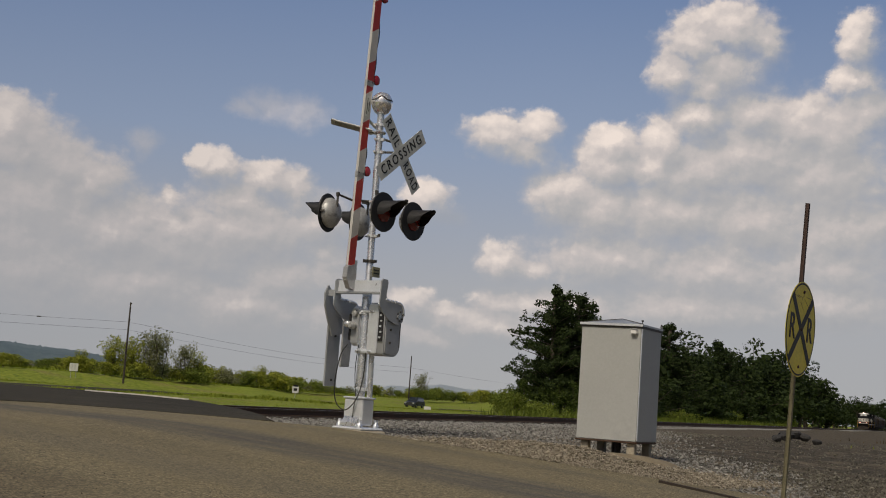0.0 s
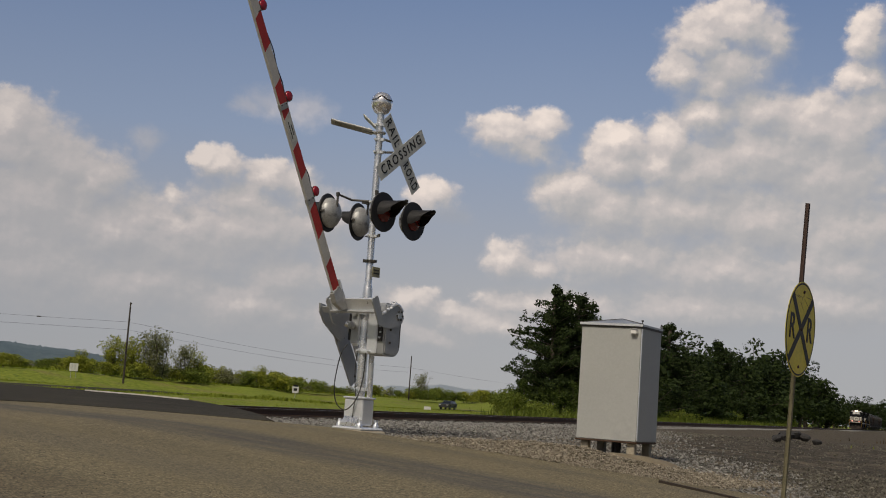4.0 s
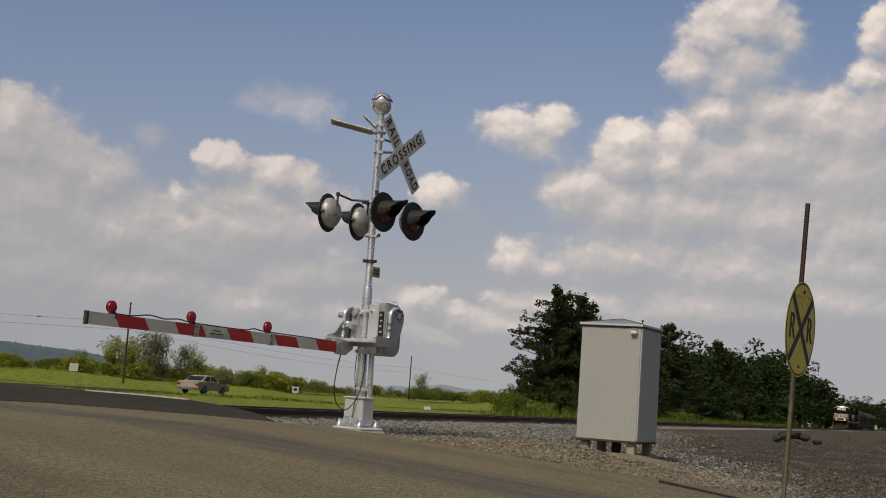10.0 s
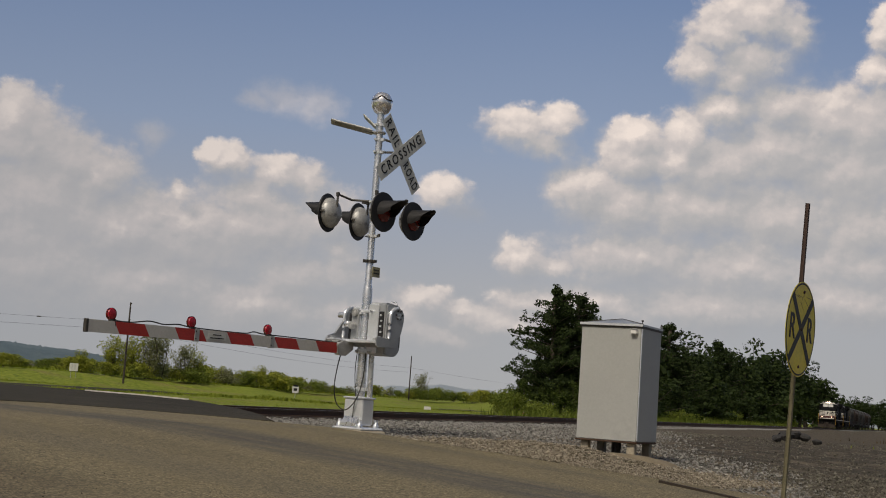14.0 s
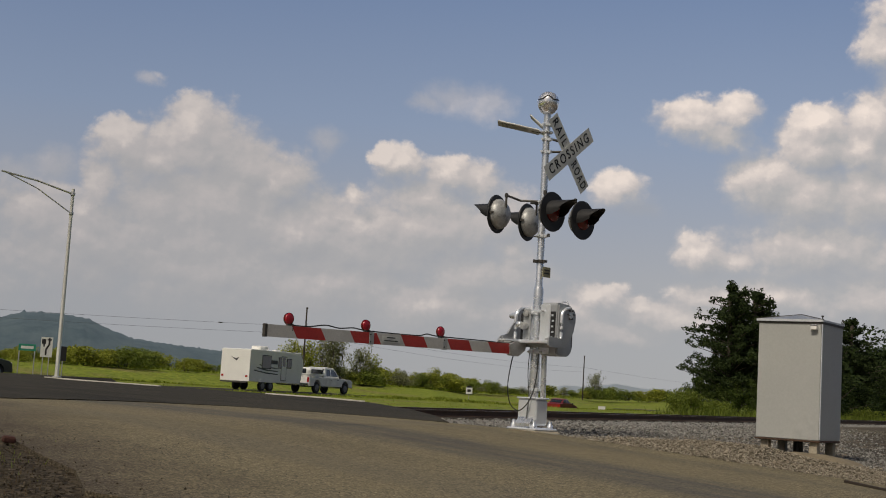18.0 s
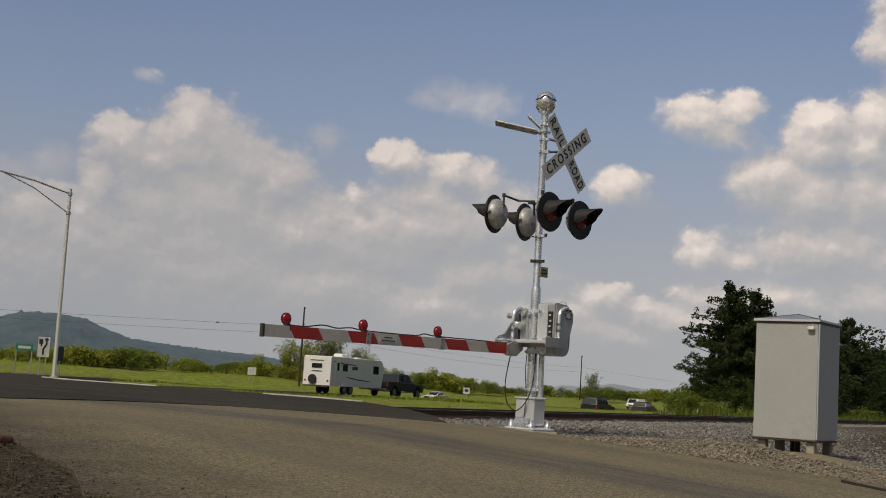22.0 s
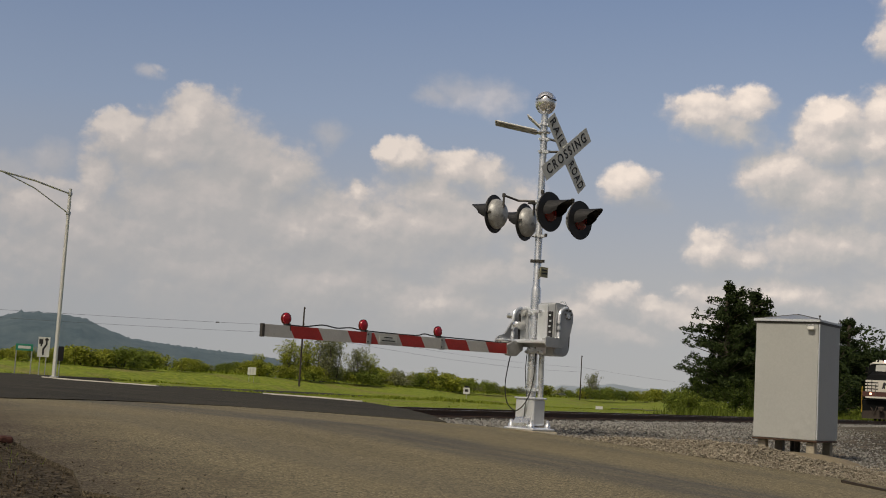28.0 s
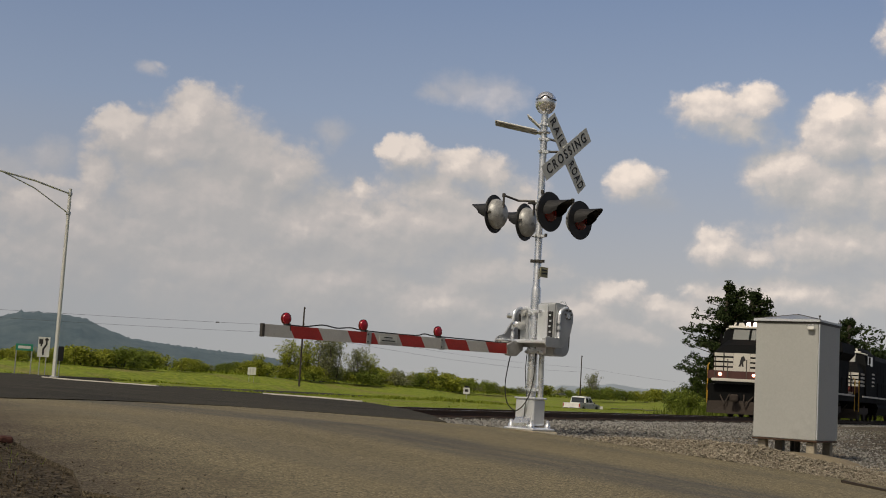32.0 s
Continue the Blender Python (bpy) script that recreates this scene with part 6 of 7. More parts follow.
board_sign("road_sign", (-27.95, 64.4), face + 62, 0.6, 0.75, 1.2, mat("brown_sign_back", (0.06, 0.04, 0.035), 0.7), "narrow brown sign turned edge-on beside the street lamp", (0,))
board_sign("notice_sign", polar(-15.4, 168), 15, 1.05, 0.95, 0.9, SIGNWHITE, "small white roadside notice board with grey bars", (-0.3, 0.3), None, ((-0.2, 0, 0.1, 0.6, GALV), (0.15, 0, 0.1, 0.6, GALV)))
board_sign("route_sign", polar(-6.0, 112), 6, 0.55, 0.55, 0.75, SIGNWHITE, "white highway route shield under a small panel", (0,), None, ((0, 0.02, 0.3, 0.22, BLACK), (0, 0.34, 0.4, 0.14, BLACK)))
board_sign("notice_sign", polar(-0.2, 150), 0, 0.8, 0.42, 0.6, SIGNWHITE, "small plain white roadside board", (-0.2, 0.2))


def kerbs():
    for pts in ((sv(-16.0, -9.75), sv(-19, -10.6), sv(-22, -10.5)), (sv(-28, -10.0), sv(-33, -9.5), sv(-38, -10.4))):
        b = Mesh()
        rings = []
        for i, p in enumerate(pts):
            dirn = (pts[min(i + 1, len(pts) - 1)] - pts[max(0, i - 1)]).normalized()
            s = Vector((-dirn.y, dirn.x, 0))
            rings.append([tuple(p + s * a + Vector((0, 0, z))) for a, z in ((-0.07, -0.2), (0.07, -0.2), (0.05, 0.05), (-0.05, 0.05))])
        b.loft(rings)
        tagged(part("kerb", b, CONC2), "pale concrete kerb along the far road edge", "kerb", kind="structure")


CONC2 = mat("white_concrete", (0.55, 0.53, 0.47), 0.85, 0, 0.12, 2, 30, 0.2)
kerbs()


def stray_brick():
    x, y = -5.25, 11.1
    root = thing("broken_brick", pose(x, y, rz_(x, y) + 0.02, 8, 5, 35), "broken reddish-brown brick lying in shoulder gravel", "brick")
    part("chunk", Mesh().box((0.12, 0.08, 0.06), None, 0.015), mat("red_brown_brick", (0.06, 0.022, 0.016), 0.9, 0, 0.3, 8, 60, 0.5), root)


stray_brick()


# ================= road vehicles =================
def paint(name, col, metal=0.1, rough=0.4):
    m, t, b = nodes_of(name)
    n = add(t, "TexNoise", Scale=2.5, Detail=5.0)
    link(t, t.nodes.new("ShaderNodeTexCoord").outputs["Object"], n.inputs["Vector"])
    link(t, ramp(t, n.outputs[0], [(0.3, shade(col, 0.85)), (0.7, shade(col, 1.1))]), b.inputs["Base Color"])
    b.inputs["Metallic"].default_value, b.inputs["Roughness"].default_value = metal, rough
    b.inputs["Coat Weight"].default_value = 0.12
    return m


CARGLASS = glassy("tinted_car_glass", (0.02, 0.024, 0.028), 0.06)
TAIL = glassy("red_tail_lamp", (0.35, 0.015, 0.012), 0.25)
HEADL = glassy("clear_headlamp", (0.6, 0.6, 0.58), 0.15)
CHROME = mat("bright_metal", (0.6, 0.6, 0.6), 0.25, 0.9, 0.1, 4, 60, 0.02)
ALLOY = mat("dull_wheel_alloy", (0.2, 0.2, 0.2), 0.5, 0.5, 0.15)
TRIM = mat("black_plastic_trim", (0.025, 0.025, 0.026), 0.6, 0, 0.2)


def arch(cx, r, zb, n=6):
    """Wheel-arch points from front to back along the sill."""
    return [(cx + r * math.cos(math.pi * k / n), zb + r * math.sin(math.pi * k / n)) for k in range(n + 1)]


def shell(mesh, outline, w, tuck=0.05, crown=0.05, m=None):
    """A body side outline carried across the width, with rounded shoulders."""
    zs = [z for _, z in outline]
    xs = [x for x, _ in outline]
    zc, xc = (min(zs) + max(zs)) / 2, (min(xs) + max(xs)) / 2
    rings = []
    for y, k in ((-w / 2, 1 - crown), (-w / 2 + tuck, 1.0), (w / 2 - tuck, 1.0), (w / 2, 1 - crown)):
        rings.append([(xc + (x - xc) * (1 - (1 - k) * 0.4), y, zc + (z - zc) * k) for x, z in outline])
    return mesh.loft(rings, m)


def wheel(parent, x, y, r, w=0.22):
    side = 1 if y > 0 else -1
    t = part("wheel", Mesh().lathe([(r * 0.62, -w / 2), (r * 0.95, -w / 2), (r, -w / 4), (r, w / 4), (r * 0.95, w / 2), (r * 0.62, w / 2)], 20, pose(x, y, r, 90, 0, 0)), RUBBER, parent, "black tyre on a dull alloy rim", None, True)
    part("rim", Mesh().lathe([(r * 0.63, 0), (r * 0.6, 0.03), (r * 0.2, 0.05), (0.03, 0.07)], 14, pose(x, y + side * (w / 2 - 0.03), r, -90 * side, 0, 0)), ALLOY, t, "", None, True)


def vehicle(name, label, category, col, L, W, top, sill, axles, r, glass, roof=None, boxes=(), arch_r=None):
    """A motor vehicle, nose to +x, standing on z = 0. top: body profile from tail to nose; glass: list of (side outline, kind)."""
    root = thing(name, pose(0, 0, 0), label, category)
    ar = arch_r or r * 1.18
    low = [(top[-1][0], sill)]
    for cx in sorted(axles, reverse=True):
        low += arch(cx, ar, sill)
    low += [(top[0][0], sill)]
    part("body", shell(Mesh(), list(top) + low, W), col, root, "", None, True)
    if roof:
        rf, rw = roof
        zlo, zhi = min(z for _, z in rf), max(z for _, z in rf)

        def half(z):
            return rw / 2 * (1 - 0.15 * (z - zlo) / (zhi - zlo))
        xm = sum(x for x, _ in rf) / len(rf)
        rings = [[(xm + (x - xm) * kx, side * half(z) * ky, zlo + (z - zlo) * kz) for x, z in rf] for side, kx, ky, kz in ((-1, 0.985, 1.0, 0.96), (-1, 1.0, 0.9, 1.0), (1, 1.0, 0.9, 1.0), (1, 0.985, 1.0, 0.96))]
        part("cabin", Mesh().loft(rings), col, root, "", None, True)
        for o in glass:
            for s in (1, -1):
                rings = [[(x, s * (half(zlo + (z - zlo) / 0.96) + dy), z) for x, z in o] for dy in (-0.02, 0.008)]
                part("side_window", Mesh().loft(rings), CARGLASS, root)
        (x0, z0), (x1, z1) = rf[0], rf[1]
        (x2, z2), (x3, z3) = rf[-1], rf[-2]
        for nm, a, b in (("rear_window", Vector((x0, 0, z0)), Vector((x1, 0, z1))), ("windscreen", Vector((x2, 0, z2)), Vector((x3, 0, z3)))):
            c, d = (a + b) / 2, (b - a)
            out = Vector((-d.z, 0, d.x)).normalized() * (1 if nm == "rear_window" else -1)
            m = Matrix.Translation(c + out * 0.006) @ Matrix(((d.normalized().x, 0, out.x, 0), (0, 1, 0, 0), (d.normalized().z, 0, out.z, 0), (0, 0, 0, 1)))
            part(nm, Mesh().box((d.length * 0.78, rw * 0.82, 0.012), m), CARGLASS, root)
    for x in axles:
        for s in (1, -1):
            wheel(root, x, s * (W / 2 - 0.12), r)
    for nm, size, at, material in boxes:
        part(nm, Mesh().box(size, pose(*at), min(size) * 0.25), material, root)
    return root


def common(L, W, zl, zb, tail_w=0.16, tail_h=0.34, head_w=0.36):
    """Bumpers, lamps and mirrors."""
    h = L / 2
    out = [("rear_bumper", (0.16, W * 0.94, 0.2), (-h - 0.02, 0, zb), CHROME), ("front_bumper", (0.18, W * 0.94, 0.24), (h + 0.01, 0, zb), TRIM), ("grille", (0.04, W * 0.5, 0.26), (h - 0.01, 0, zl), TRIM)]
    for s in (1, -1):
        out += [("tail_lamp", (0.06, tail_w, tail_h), (-h + 0.01, s * (W / 2 - 0.12), zl + 0.05), TAIL), ("headlamp", (0.10, head_w, 0.18), (h - 0.04, s * (W / 2 - 0.24), zl), HEADL), ("mirror", (0.10, 0.16, 0.18), (h * 0.34, s * (W / 2 + 0.07), zl + 0.32), TRIM), ("door_handle", (0.14, 0.03, 0.03), (-0.1, s * (W / 2 + 0.005), zl + 0.1), TRIM), ("door_handle", (0.14, 0.03, 0.03), (0.85, s * (W / 2 + 0.005), zl + 0.1), TRIM)]
    return out


WHITECAR, BLACKCAR, GREYCAR = paint("white_car_paint", (0.82, 0.82, 0.8), 0), paint("black_green_car_paint", (0.014, 0.022, 0.022)), paint("grey_green_car_paint", (0.07, 0.075, 0.06), 0.4)
BEIGECAR, REDCAR, TEALCAR, DARKCAR = paint("beige_car_paint", (0.72, 0.69, 0.6), 0.05), paint("red_car_paint", (0.2, 0.016, 0.012), 0.1), paint("dark_navy_car_paint", (0.014, 0.019, 0.032), 0.2), paint("charcoal_car_paint", (0.025, 0.025, 0.028), 0.2)


def pickup(label, col, topper=False, bed_len=1.7):
    L, W = 5.9, 2.02
    h = L / 2
    top = [(-h, 0.62), (-h, 1.18), (-h + bed_len, 1.18), (0.95, 1.20), (1.25, 1.17), (h - 0.25, 1.08), (h, 0.95), (h, 0.62)]
    x0 = -h + bed_len
    roof = [(x0, 1.16), (x0 + 0.14, 1.86), (x0 + 0.5, 1.93), (0.55, 1.90), (1.28, 1.16)]
    mid = (x0 + 0.55) / 2 + 0.2
    glass = [[(x0 + 0.3, 1.28), (mid - 0.06, 1.28), (mid - 0.06, 1.76), (x0 + 0.36, 1.76)], [(mid + 0.06, 1.28), (1.0, 1.28), (0.55, 1.76), (mid + 0.06, 1.76)]]
    extra = [("step_bar", (2.2, 0.12, 0.06), (0.0, s * (W / 2 - 0.02), 0.45), TRIM) for s in (1, -1)]
    if topper:
        extra += [("bed_cap", (bed_len - 0.06, W * 0.92, 0.66), (-h + bed_len / 2, 0, 1.52), col)]
        extra += [("cap_window", (bed_len * 0.72, 0.02, 0.3), (-h + bed_len / 2, s * (W * 0.46 + 0.005), 1.58), CARGLASS) for s in (1, -1)]
        extra += [("cap_rear_window", (0.02, W * 0.66, 0.34), (-h + 0.025, 0, 1.58), CARGLASS)]
    else:
        extra += [("tailgate", (0.05, W * 0.86, 0.5), (-h - 0.005, 0, 0.95), col), ("bed_rail", (bed_len, 0.1, 0.05), (-h + bed_len / 2, W / 2 - 0.06, 1.2), TRIM), ("bed_rail", (bed_len, 0.1, 0.05), (-h + bed_len / 2, -W / 2 + 0.06, 1.2), TRIM)]
    return vehicle("pickup_truck", label, "pickup truck", col, L, W, top, 0.52, (-1.9, 1.95), 0.41, glass, (roof, W * 0.9), common(L, W, 0.92, 0.6) + extra)


def suv(label, col, L=5.3, H=1.88, rack=False):
    W, h = 1.98, L / 2
    top = [(-h, 0.6), (-h - 0.02, 1.12), (-h + 0.1, 1.16), (0.9, 1.16), (1.2, 1.12), (h - 0.2, 1.0), (h, 0.85), (h, 0.55)]
    roof = [(-h + 0.06, 1.13), (-h + 0.32, H - 0.08), (-h + 0.7, H), (0.35, H - 0.03), (1.15, 1.12)]
    glass = [[(-h + 0.35, 1.22), (-0.95, 1.22), (-0.95, H - 0.16), (-h + 0.5, H - 0.16)], [(-0.85, 1.22), (0.0, 1.22), (0.0, H - 0.15), (-0.85, H - 0.15)], [(0.1, 1.22), (0.92, 1.22), (0.42, H - 0.17), (0.1, H - 0.16)]]
    extra = [("roof_rail", (2.4, 0.04, 0.05), (-0.6, s * 0.72, H + 0.02), TRIM) for s in (1, -1)]
    if rack:
        extra += [("roof_load", (1.1, 1.1, 0.16), (-1.1, 0, H + 0.1), SIGNWHITE)]
    return vehicle("sport_utility_car", label, "car", col, L, W, top, 0.42, (-h + 1.05, h - 0.98), 0.38, glass, (roof, W * 0.9), common(L, W, 0.86, 0.52) + extra)


def sedan(label, col):
    L, W, h = 4.75, 1.8, 2.375
    top = [(-h, 0.5), (-h, 0.92), (-h + 0.9, 1.0), (0.7, 0.98), (1.0, 0.94), (h - 0.15, 0.76), (h, 0.6), (h, 0.38)]
    roof = [(-h + 0.72, 0.98), (-h + 1.4, 1.40), (-0.5, 1.46), (0.05, 1.42), (1.0, 0.95)]
    glass = [[(-h + 1.2, 1.04), (-0.35, 1.04), (-0.35, 1.36), (-h + 1.5, 1.34)], [(-0.27, 1.04), (0.75, 1.02), (0.1, 1.35), (-0.27, 1.36)]]
    return vehicle("sedan_car", label, "car", col, L, W, top, 0.3, (-1.38, 1.42), 0.32, glass, (roof, W * 0.86), common(L, W, 0.66, 0.42, 0.3, 0.16))


def van(label, col):
    L, W, h = 5.4, 2.0, 2.7
    top = [(-h, 0.5), (-h + 0.03, 1.85), (-h + 0.2, 2.05), (1.05, 2.05), (1.3, 1.98), (2.0, 1.22), (h - 0.1, 1.02), (h, 0.85), (h, 0.45)]
    r = vehicle("cargo_van", label, "van", col, L, W, top, 0.42, (-1.7, 1.75), 0.36, (), None, common(L, W, 0.82, 0.5))
    for s in (1, -1):
        part("side_window", Mesh().prism([(0.75, 1.25), (1.75, 1.25), (1.32, 1.75), (0.75, 1.78)], 0.014, pose(0, s * (W / 2 + 0.003), 0)), CARGLASS, r)
        part("side_moulding", Mesh().box((3.6, 0.02, 0.07), pose(-0.6, s * (W / 2 + 0.005), 0.85)), TRIM, r)
    part("windscreen", Mesh().box((0.95, W * 0.8, 0.012), pose(1.66, 0, 1.615, 0, 47.4, 0)), CARGLASS, r)
    return r


DECAL, TRGREY, TRWHITE = mat("dark_swoosh_decal", (0.05, 0.05, 0.06), 0.5), mat("grey_trailer_panel", (0.13, 0.13, 0.135), 0.5), mat("white_trailer_panel", (0.8, 0.8, 0.78), 0.45, 0, 0.06, 1.2, 30, 0.04, (0.55, 0.54, 0.5), 0.66)


def camper(label, L, swoosh):
    """Travel trailer, hitch to +x; its tail end is x = 0."""
    root = thing("camper_trailer", pose(0, 0, 0), label, "trailer")
    W, H = 2.4, 2.78
    o = [(0.0, 0.62), (0.02, H - 0.05), (0.15, H), (L - 0.45, H - 0.02), (L - 0.1, H - 0.45), (L, 1.9), (L - 0.25, 0.85), (L - 0.35, 0.62)]
    part("shell", shell(Mesh(), o, W, 0.06, 0.015), TRWHITE, root, "white sheet-sided shell", None, True)
    part("roof_unit", Mesh().box((1.0, 0.8, 0.3), pose(L * 0.42, 0, H + 0.14), 0.06), TRWHITE, root, "white roof air unit")
    part("roof_vent", Mesh().box((0.4, 0.4, 0.12), pose(L * 0.72, 0, H + 0.05), 0.03), TRWHITE, root)
    ax = L * 0.33
    for s in (1, -1):
        for dx in (-0.45, 0.45):
            wheel(root, ax + dx, s * (W / 2 - 0.13), 0.35)
        part("fender", Mesh().prism([(ax - 0.95, 0.6), (ax - 0.8, 0.82), (ax + 0.8, 0.82), (ax + 0.95, 0.6)], 0.08, pose(0, s * (W / 2 + 0.03), 0)), TRWHITE, root)
        part("lower_panel", Mesh().box((L * 0.94, 0.014, 0.32), pose(L * 0.48, s * (W / 2 - 0.018), 0.84)), TRGREY, root)
        y = s * (W / 2 + 0.004)
        wins = ((L * 0.30, 1.0, 0.85), (L * 0.72, 0.5, 0.6), (L * 0.55, 0.34, 0.7)) if swoosh else ((L * 0.26, 0.62, 0.42), (L * 0.84, 0.75, 0.55))
        for wx, ww, wh in wins:
            wnd = part("window", Mesh().box((ww, 0.03, wh), pose(wx, y, 1.98), 0.01), CARGLASS, root)
            part("window_frame", Mesh().box((ww + 0.08, 0.012, wh + 0.08), pose(wx, y - s * 0.004, 1.98)), TRIM, wnd)
        dx = L * 0.62 if swoosh else L * 0.13
        dr = part("door", Mesh().box((0.66, 0.03, 1.7), pose(dx, y, 1.6), 0.01), TRWHITE if not swoosh else TRGREY, root)
        part("door_panel", Mesh().box((0.56, 0.012, 1.58), pose(dx, y + s * 0.014, 1.6)), TRWHITE, dr)
        part("door_window", Mesh().box((0.3, 0.014, 0.6), pose(dx, y + s * 0.02, 2.05)), CARGLASS, dr)
        n = 3 if swoosh else 2
        for k in range(n):
            z = 1.35 + 0.2 * k if swoosh else 1.25 + 1.15 * k
            bow = [(L * 0.08 + 0.3 * k, z), (L * 0.3, z - 0.16), (L * 0.52, z - 0.2), (L * 0.52, z - 0.14), (L * 0.3, z - 0.07), (L * 0.08 + 0.3 * k, z + 0.07)]
            if not swoosh:
                bow = [(x + L * (0.22 if k == 0 else -0.06), zz) for x, zz in bow]
            part("stripe_decal", Mesh().prism(bow, 0.006, pose(0, y, 0)), DECAL, root)
        part("logo_bar", Mesh().box((0.8, 0.006, 0.26), pose(L * 0.44, y, 2.0)), DECAL, root)
    if swoosh:
        part("rear_logo", Mesh().prism([(-0.3, 2.2), (-0.1, 1.95), (0.4, 2.25), (-0.05, 2.1)], 0.006, pose(-0.005, 0, 0, 0, 0, 90)), DECAL, root)
    else:
        part("rear_window", Mesh().box((0.02, 0.9, 0.34), pose(-0.005, 0, 2.05)), CARGLASS, root)
        part("spare_wheel", Mesh().lathe([(0.2, 0), (0.34, 0.01), (0.34, 0.16), (0.2, 0.17)], 18, pose(-0.17, 0.3, 1.05, 0, 90, 0)), RUBBER, root)
        part("rear_bars", Mesh().box((0.008, 1.2, 0.06), pose(-0.004, 0, 2.45)).box((0.008, 0.9, 0.06), pose(-0.004, 0, 1.65)), DECAL, root)
    for s in (1, -1):
        part("tail_lamp", Mesh().box((0.03, 0.16, 0.14), pose(-0.01, s * 1.0, 0.95)), TAIL, root)
    part("rear_bumper", Mesh().box((0.1, W * 0.9, 0.1), pose(-0.05, 0, 0.55)), DARKMETAL, root)
    part("drawbar", Mesh().tube((L - 0.5, 0.7, 0.55), (L + 1.0, 0, 0.5), 0.05).tube((L - 0.5, -0.7, 0.55), (L + 1.0, 0, 0.5), 0.05), DARKMETAL, root)
    part("gas_bottle", Mesh().lathe([(0.14, 0.6), (0.15, 0.65), (0.15, 1.0), (0.06, 1.1)], 12, pose(L + 0.2, 0, 0)), TRWHITE, root, "", None, True)
    return root


TRAFFIC = []


def drive(ob, p, q0, v, z=0.0):
    """Note a vehicle's lane, its place along it at the start, its speed, and its height over the lane."""
    TRAFFIC.append((ob, p, q0, v, z))


drive(suv("dark navy utility car with a roof rack, on the far carriageway", TEALCAR, 5.0, 1.85), 84, 213.0, -33.7)
drive(suv("charcoal car passing on the far carriageway", DARKCAR, 4.7, 1.65), 84, 359.6, -32.4)
drive(sedan("tan-silver sedan on the near carriageway", paint("tan_silver_car_paint", (0.46, 0.41, 0.31), 0.25)), 52.5, -138.5, 22.7)
drive(sedan("red sedan on the near carriageway", REDCAR), 53.5, -361.8, 27.2)
drive(camper("white camper trailer with dark swooping stripes", 6.4, True), 53.5, -412.3, 26.85)
drive(pickup("white pickup truck with a bed cap, towing a camper", WHITECAR, True, 2.1), 53.5, -412.3 + 6.4 + 1.0 + 3.1, 26.85)
drive(suv("grey-green car with a loaded roof rack", GREYCAR, 4.1, 1.70, True), 53.5, -432.6, 26.72)
drive(suv("large black-green utility car", BLACKCAR, 5.5, 1.92), 52.0, -432.1, 25.8)
drive(camper("white camper trailer with a grey lower panel", 7.8, False), 53.5, -500.6, 26.45)
drive(pickup("black-green pickup truck towing a camper", BLACKCAR, False, 1.8), 53.5, -500.6 + 7.8 + 1.0 + 3.1, 26.45)
drive(pickup("white crew-cab pickup truck", WHITECAR, False, 1.75), 53.0, -790.7, 28.87)
drive(sedan("beige sedan on the far carriageway", BEIGECAR), 84, 916.2, -34.5)
drive(van("white cargo van on the far carriageway", WHITECAR), 84, 1063.6, -37.5)


# ================= the freight train =================
LOCO = mat("black_locomotive_paint", (0.007, 0.0075, 0.008), 0.8, 0.0, 0.35, 1.2, 30, 0.05, (0.018, 0.016, 0.014), 0.66, 0.08)
LOCOWHITE = mat("white_locomotive_paint", (0.55, 0.53, 0.49), 0.5, 0, 0.1, 2, 40, 0.03, (0.45, 0.4, 0.33), 0.66)
GRIME = mat("brake_dust_grime", (0.035, 0.026, 0.021), 0.9, 0.0, 0.35, 2, 30, 0.2)
YELLOWP = mat("yellow_handrail_paint", (0.5, 0.3, 0.03), 0.5, 0, 0.2)
BEAM = glow("lit_headlight", (1.0, 0.55, 0.45), 14.0)
DITCH = glow("lit_ditch_light", (1.0, 0.42, 0.28), 6.0)
# the windscreen's teal reflection is put into the glass colour
CABGLASS = glassy("teal_sheen_cab_glass", (0.02, 0.034, 0.038), 0.35)
NOSERED = mat("dark_red_brown_panel", (0.06, 0.02, 0.018), 0.6)


def bogie(root, x, n):
    fr = part("bogie", Mesh().prism([(-1.9 * n / 3, 0.55), (-1.7 * n / 3, 0.85), (1.7 * n / 3, 0.85), (1.9 * n / 3, 0.55), (1.2, 0.42), (-1.2, 0.42)], 0.12, pose(x, 1.05, 0)).prism([(-1.9 * n / 3, 0.55), (-1.7 * n / 3, 0.85), (1.7 * n / 3, 0.85), (1.9 * n / 3, 0.55), (1.2, 0.42), (-1.2, 0.42)], 0.12, pose(x, -1.05, 0)).box((0.5, 2.1, 0.2), pose(x, 0, 0.7)), GRIME, root, "grimy cast bogie frame")
    for k in range(n):
        wx = x + (k - (n - 1) / 2) * (1.95 if n == 3 else 1.8)
        w = Mesh()
        for s in (1, -1):
            w.lathe([(0.52, -0.07), (0.54, -0.05), (0.5, 0.07), (0.1, 0.06)], 20, pose(wx, s * 0.755, 0.5, 90 * s, 0, 0))
        w.tube((wx, -0.75, 0.5), (wx, 0.75, 0.5), 0.09)
        part("wheelset", w, GRIME, fr, "", None, True)


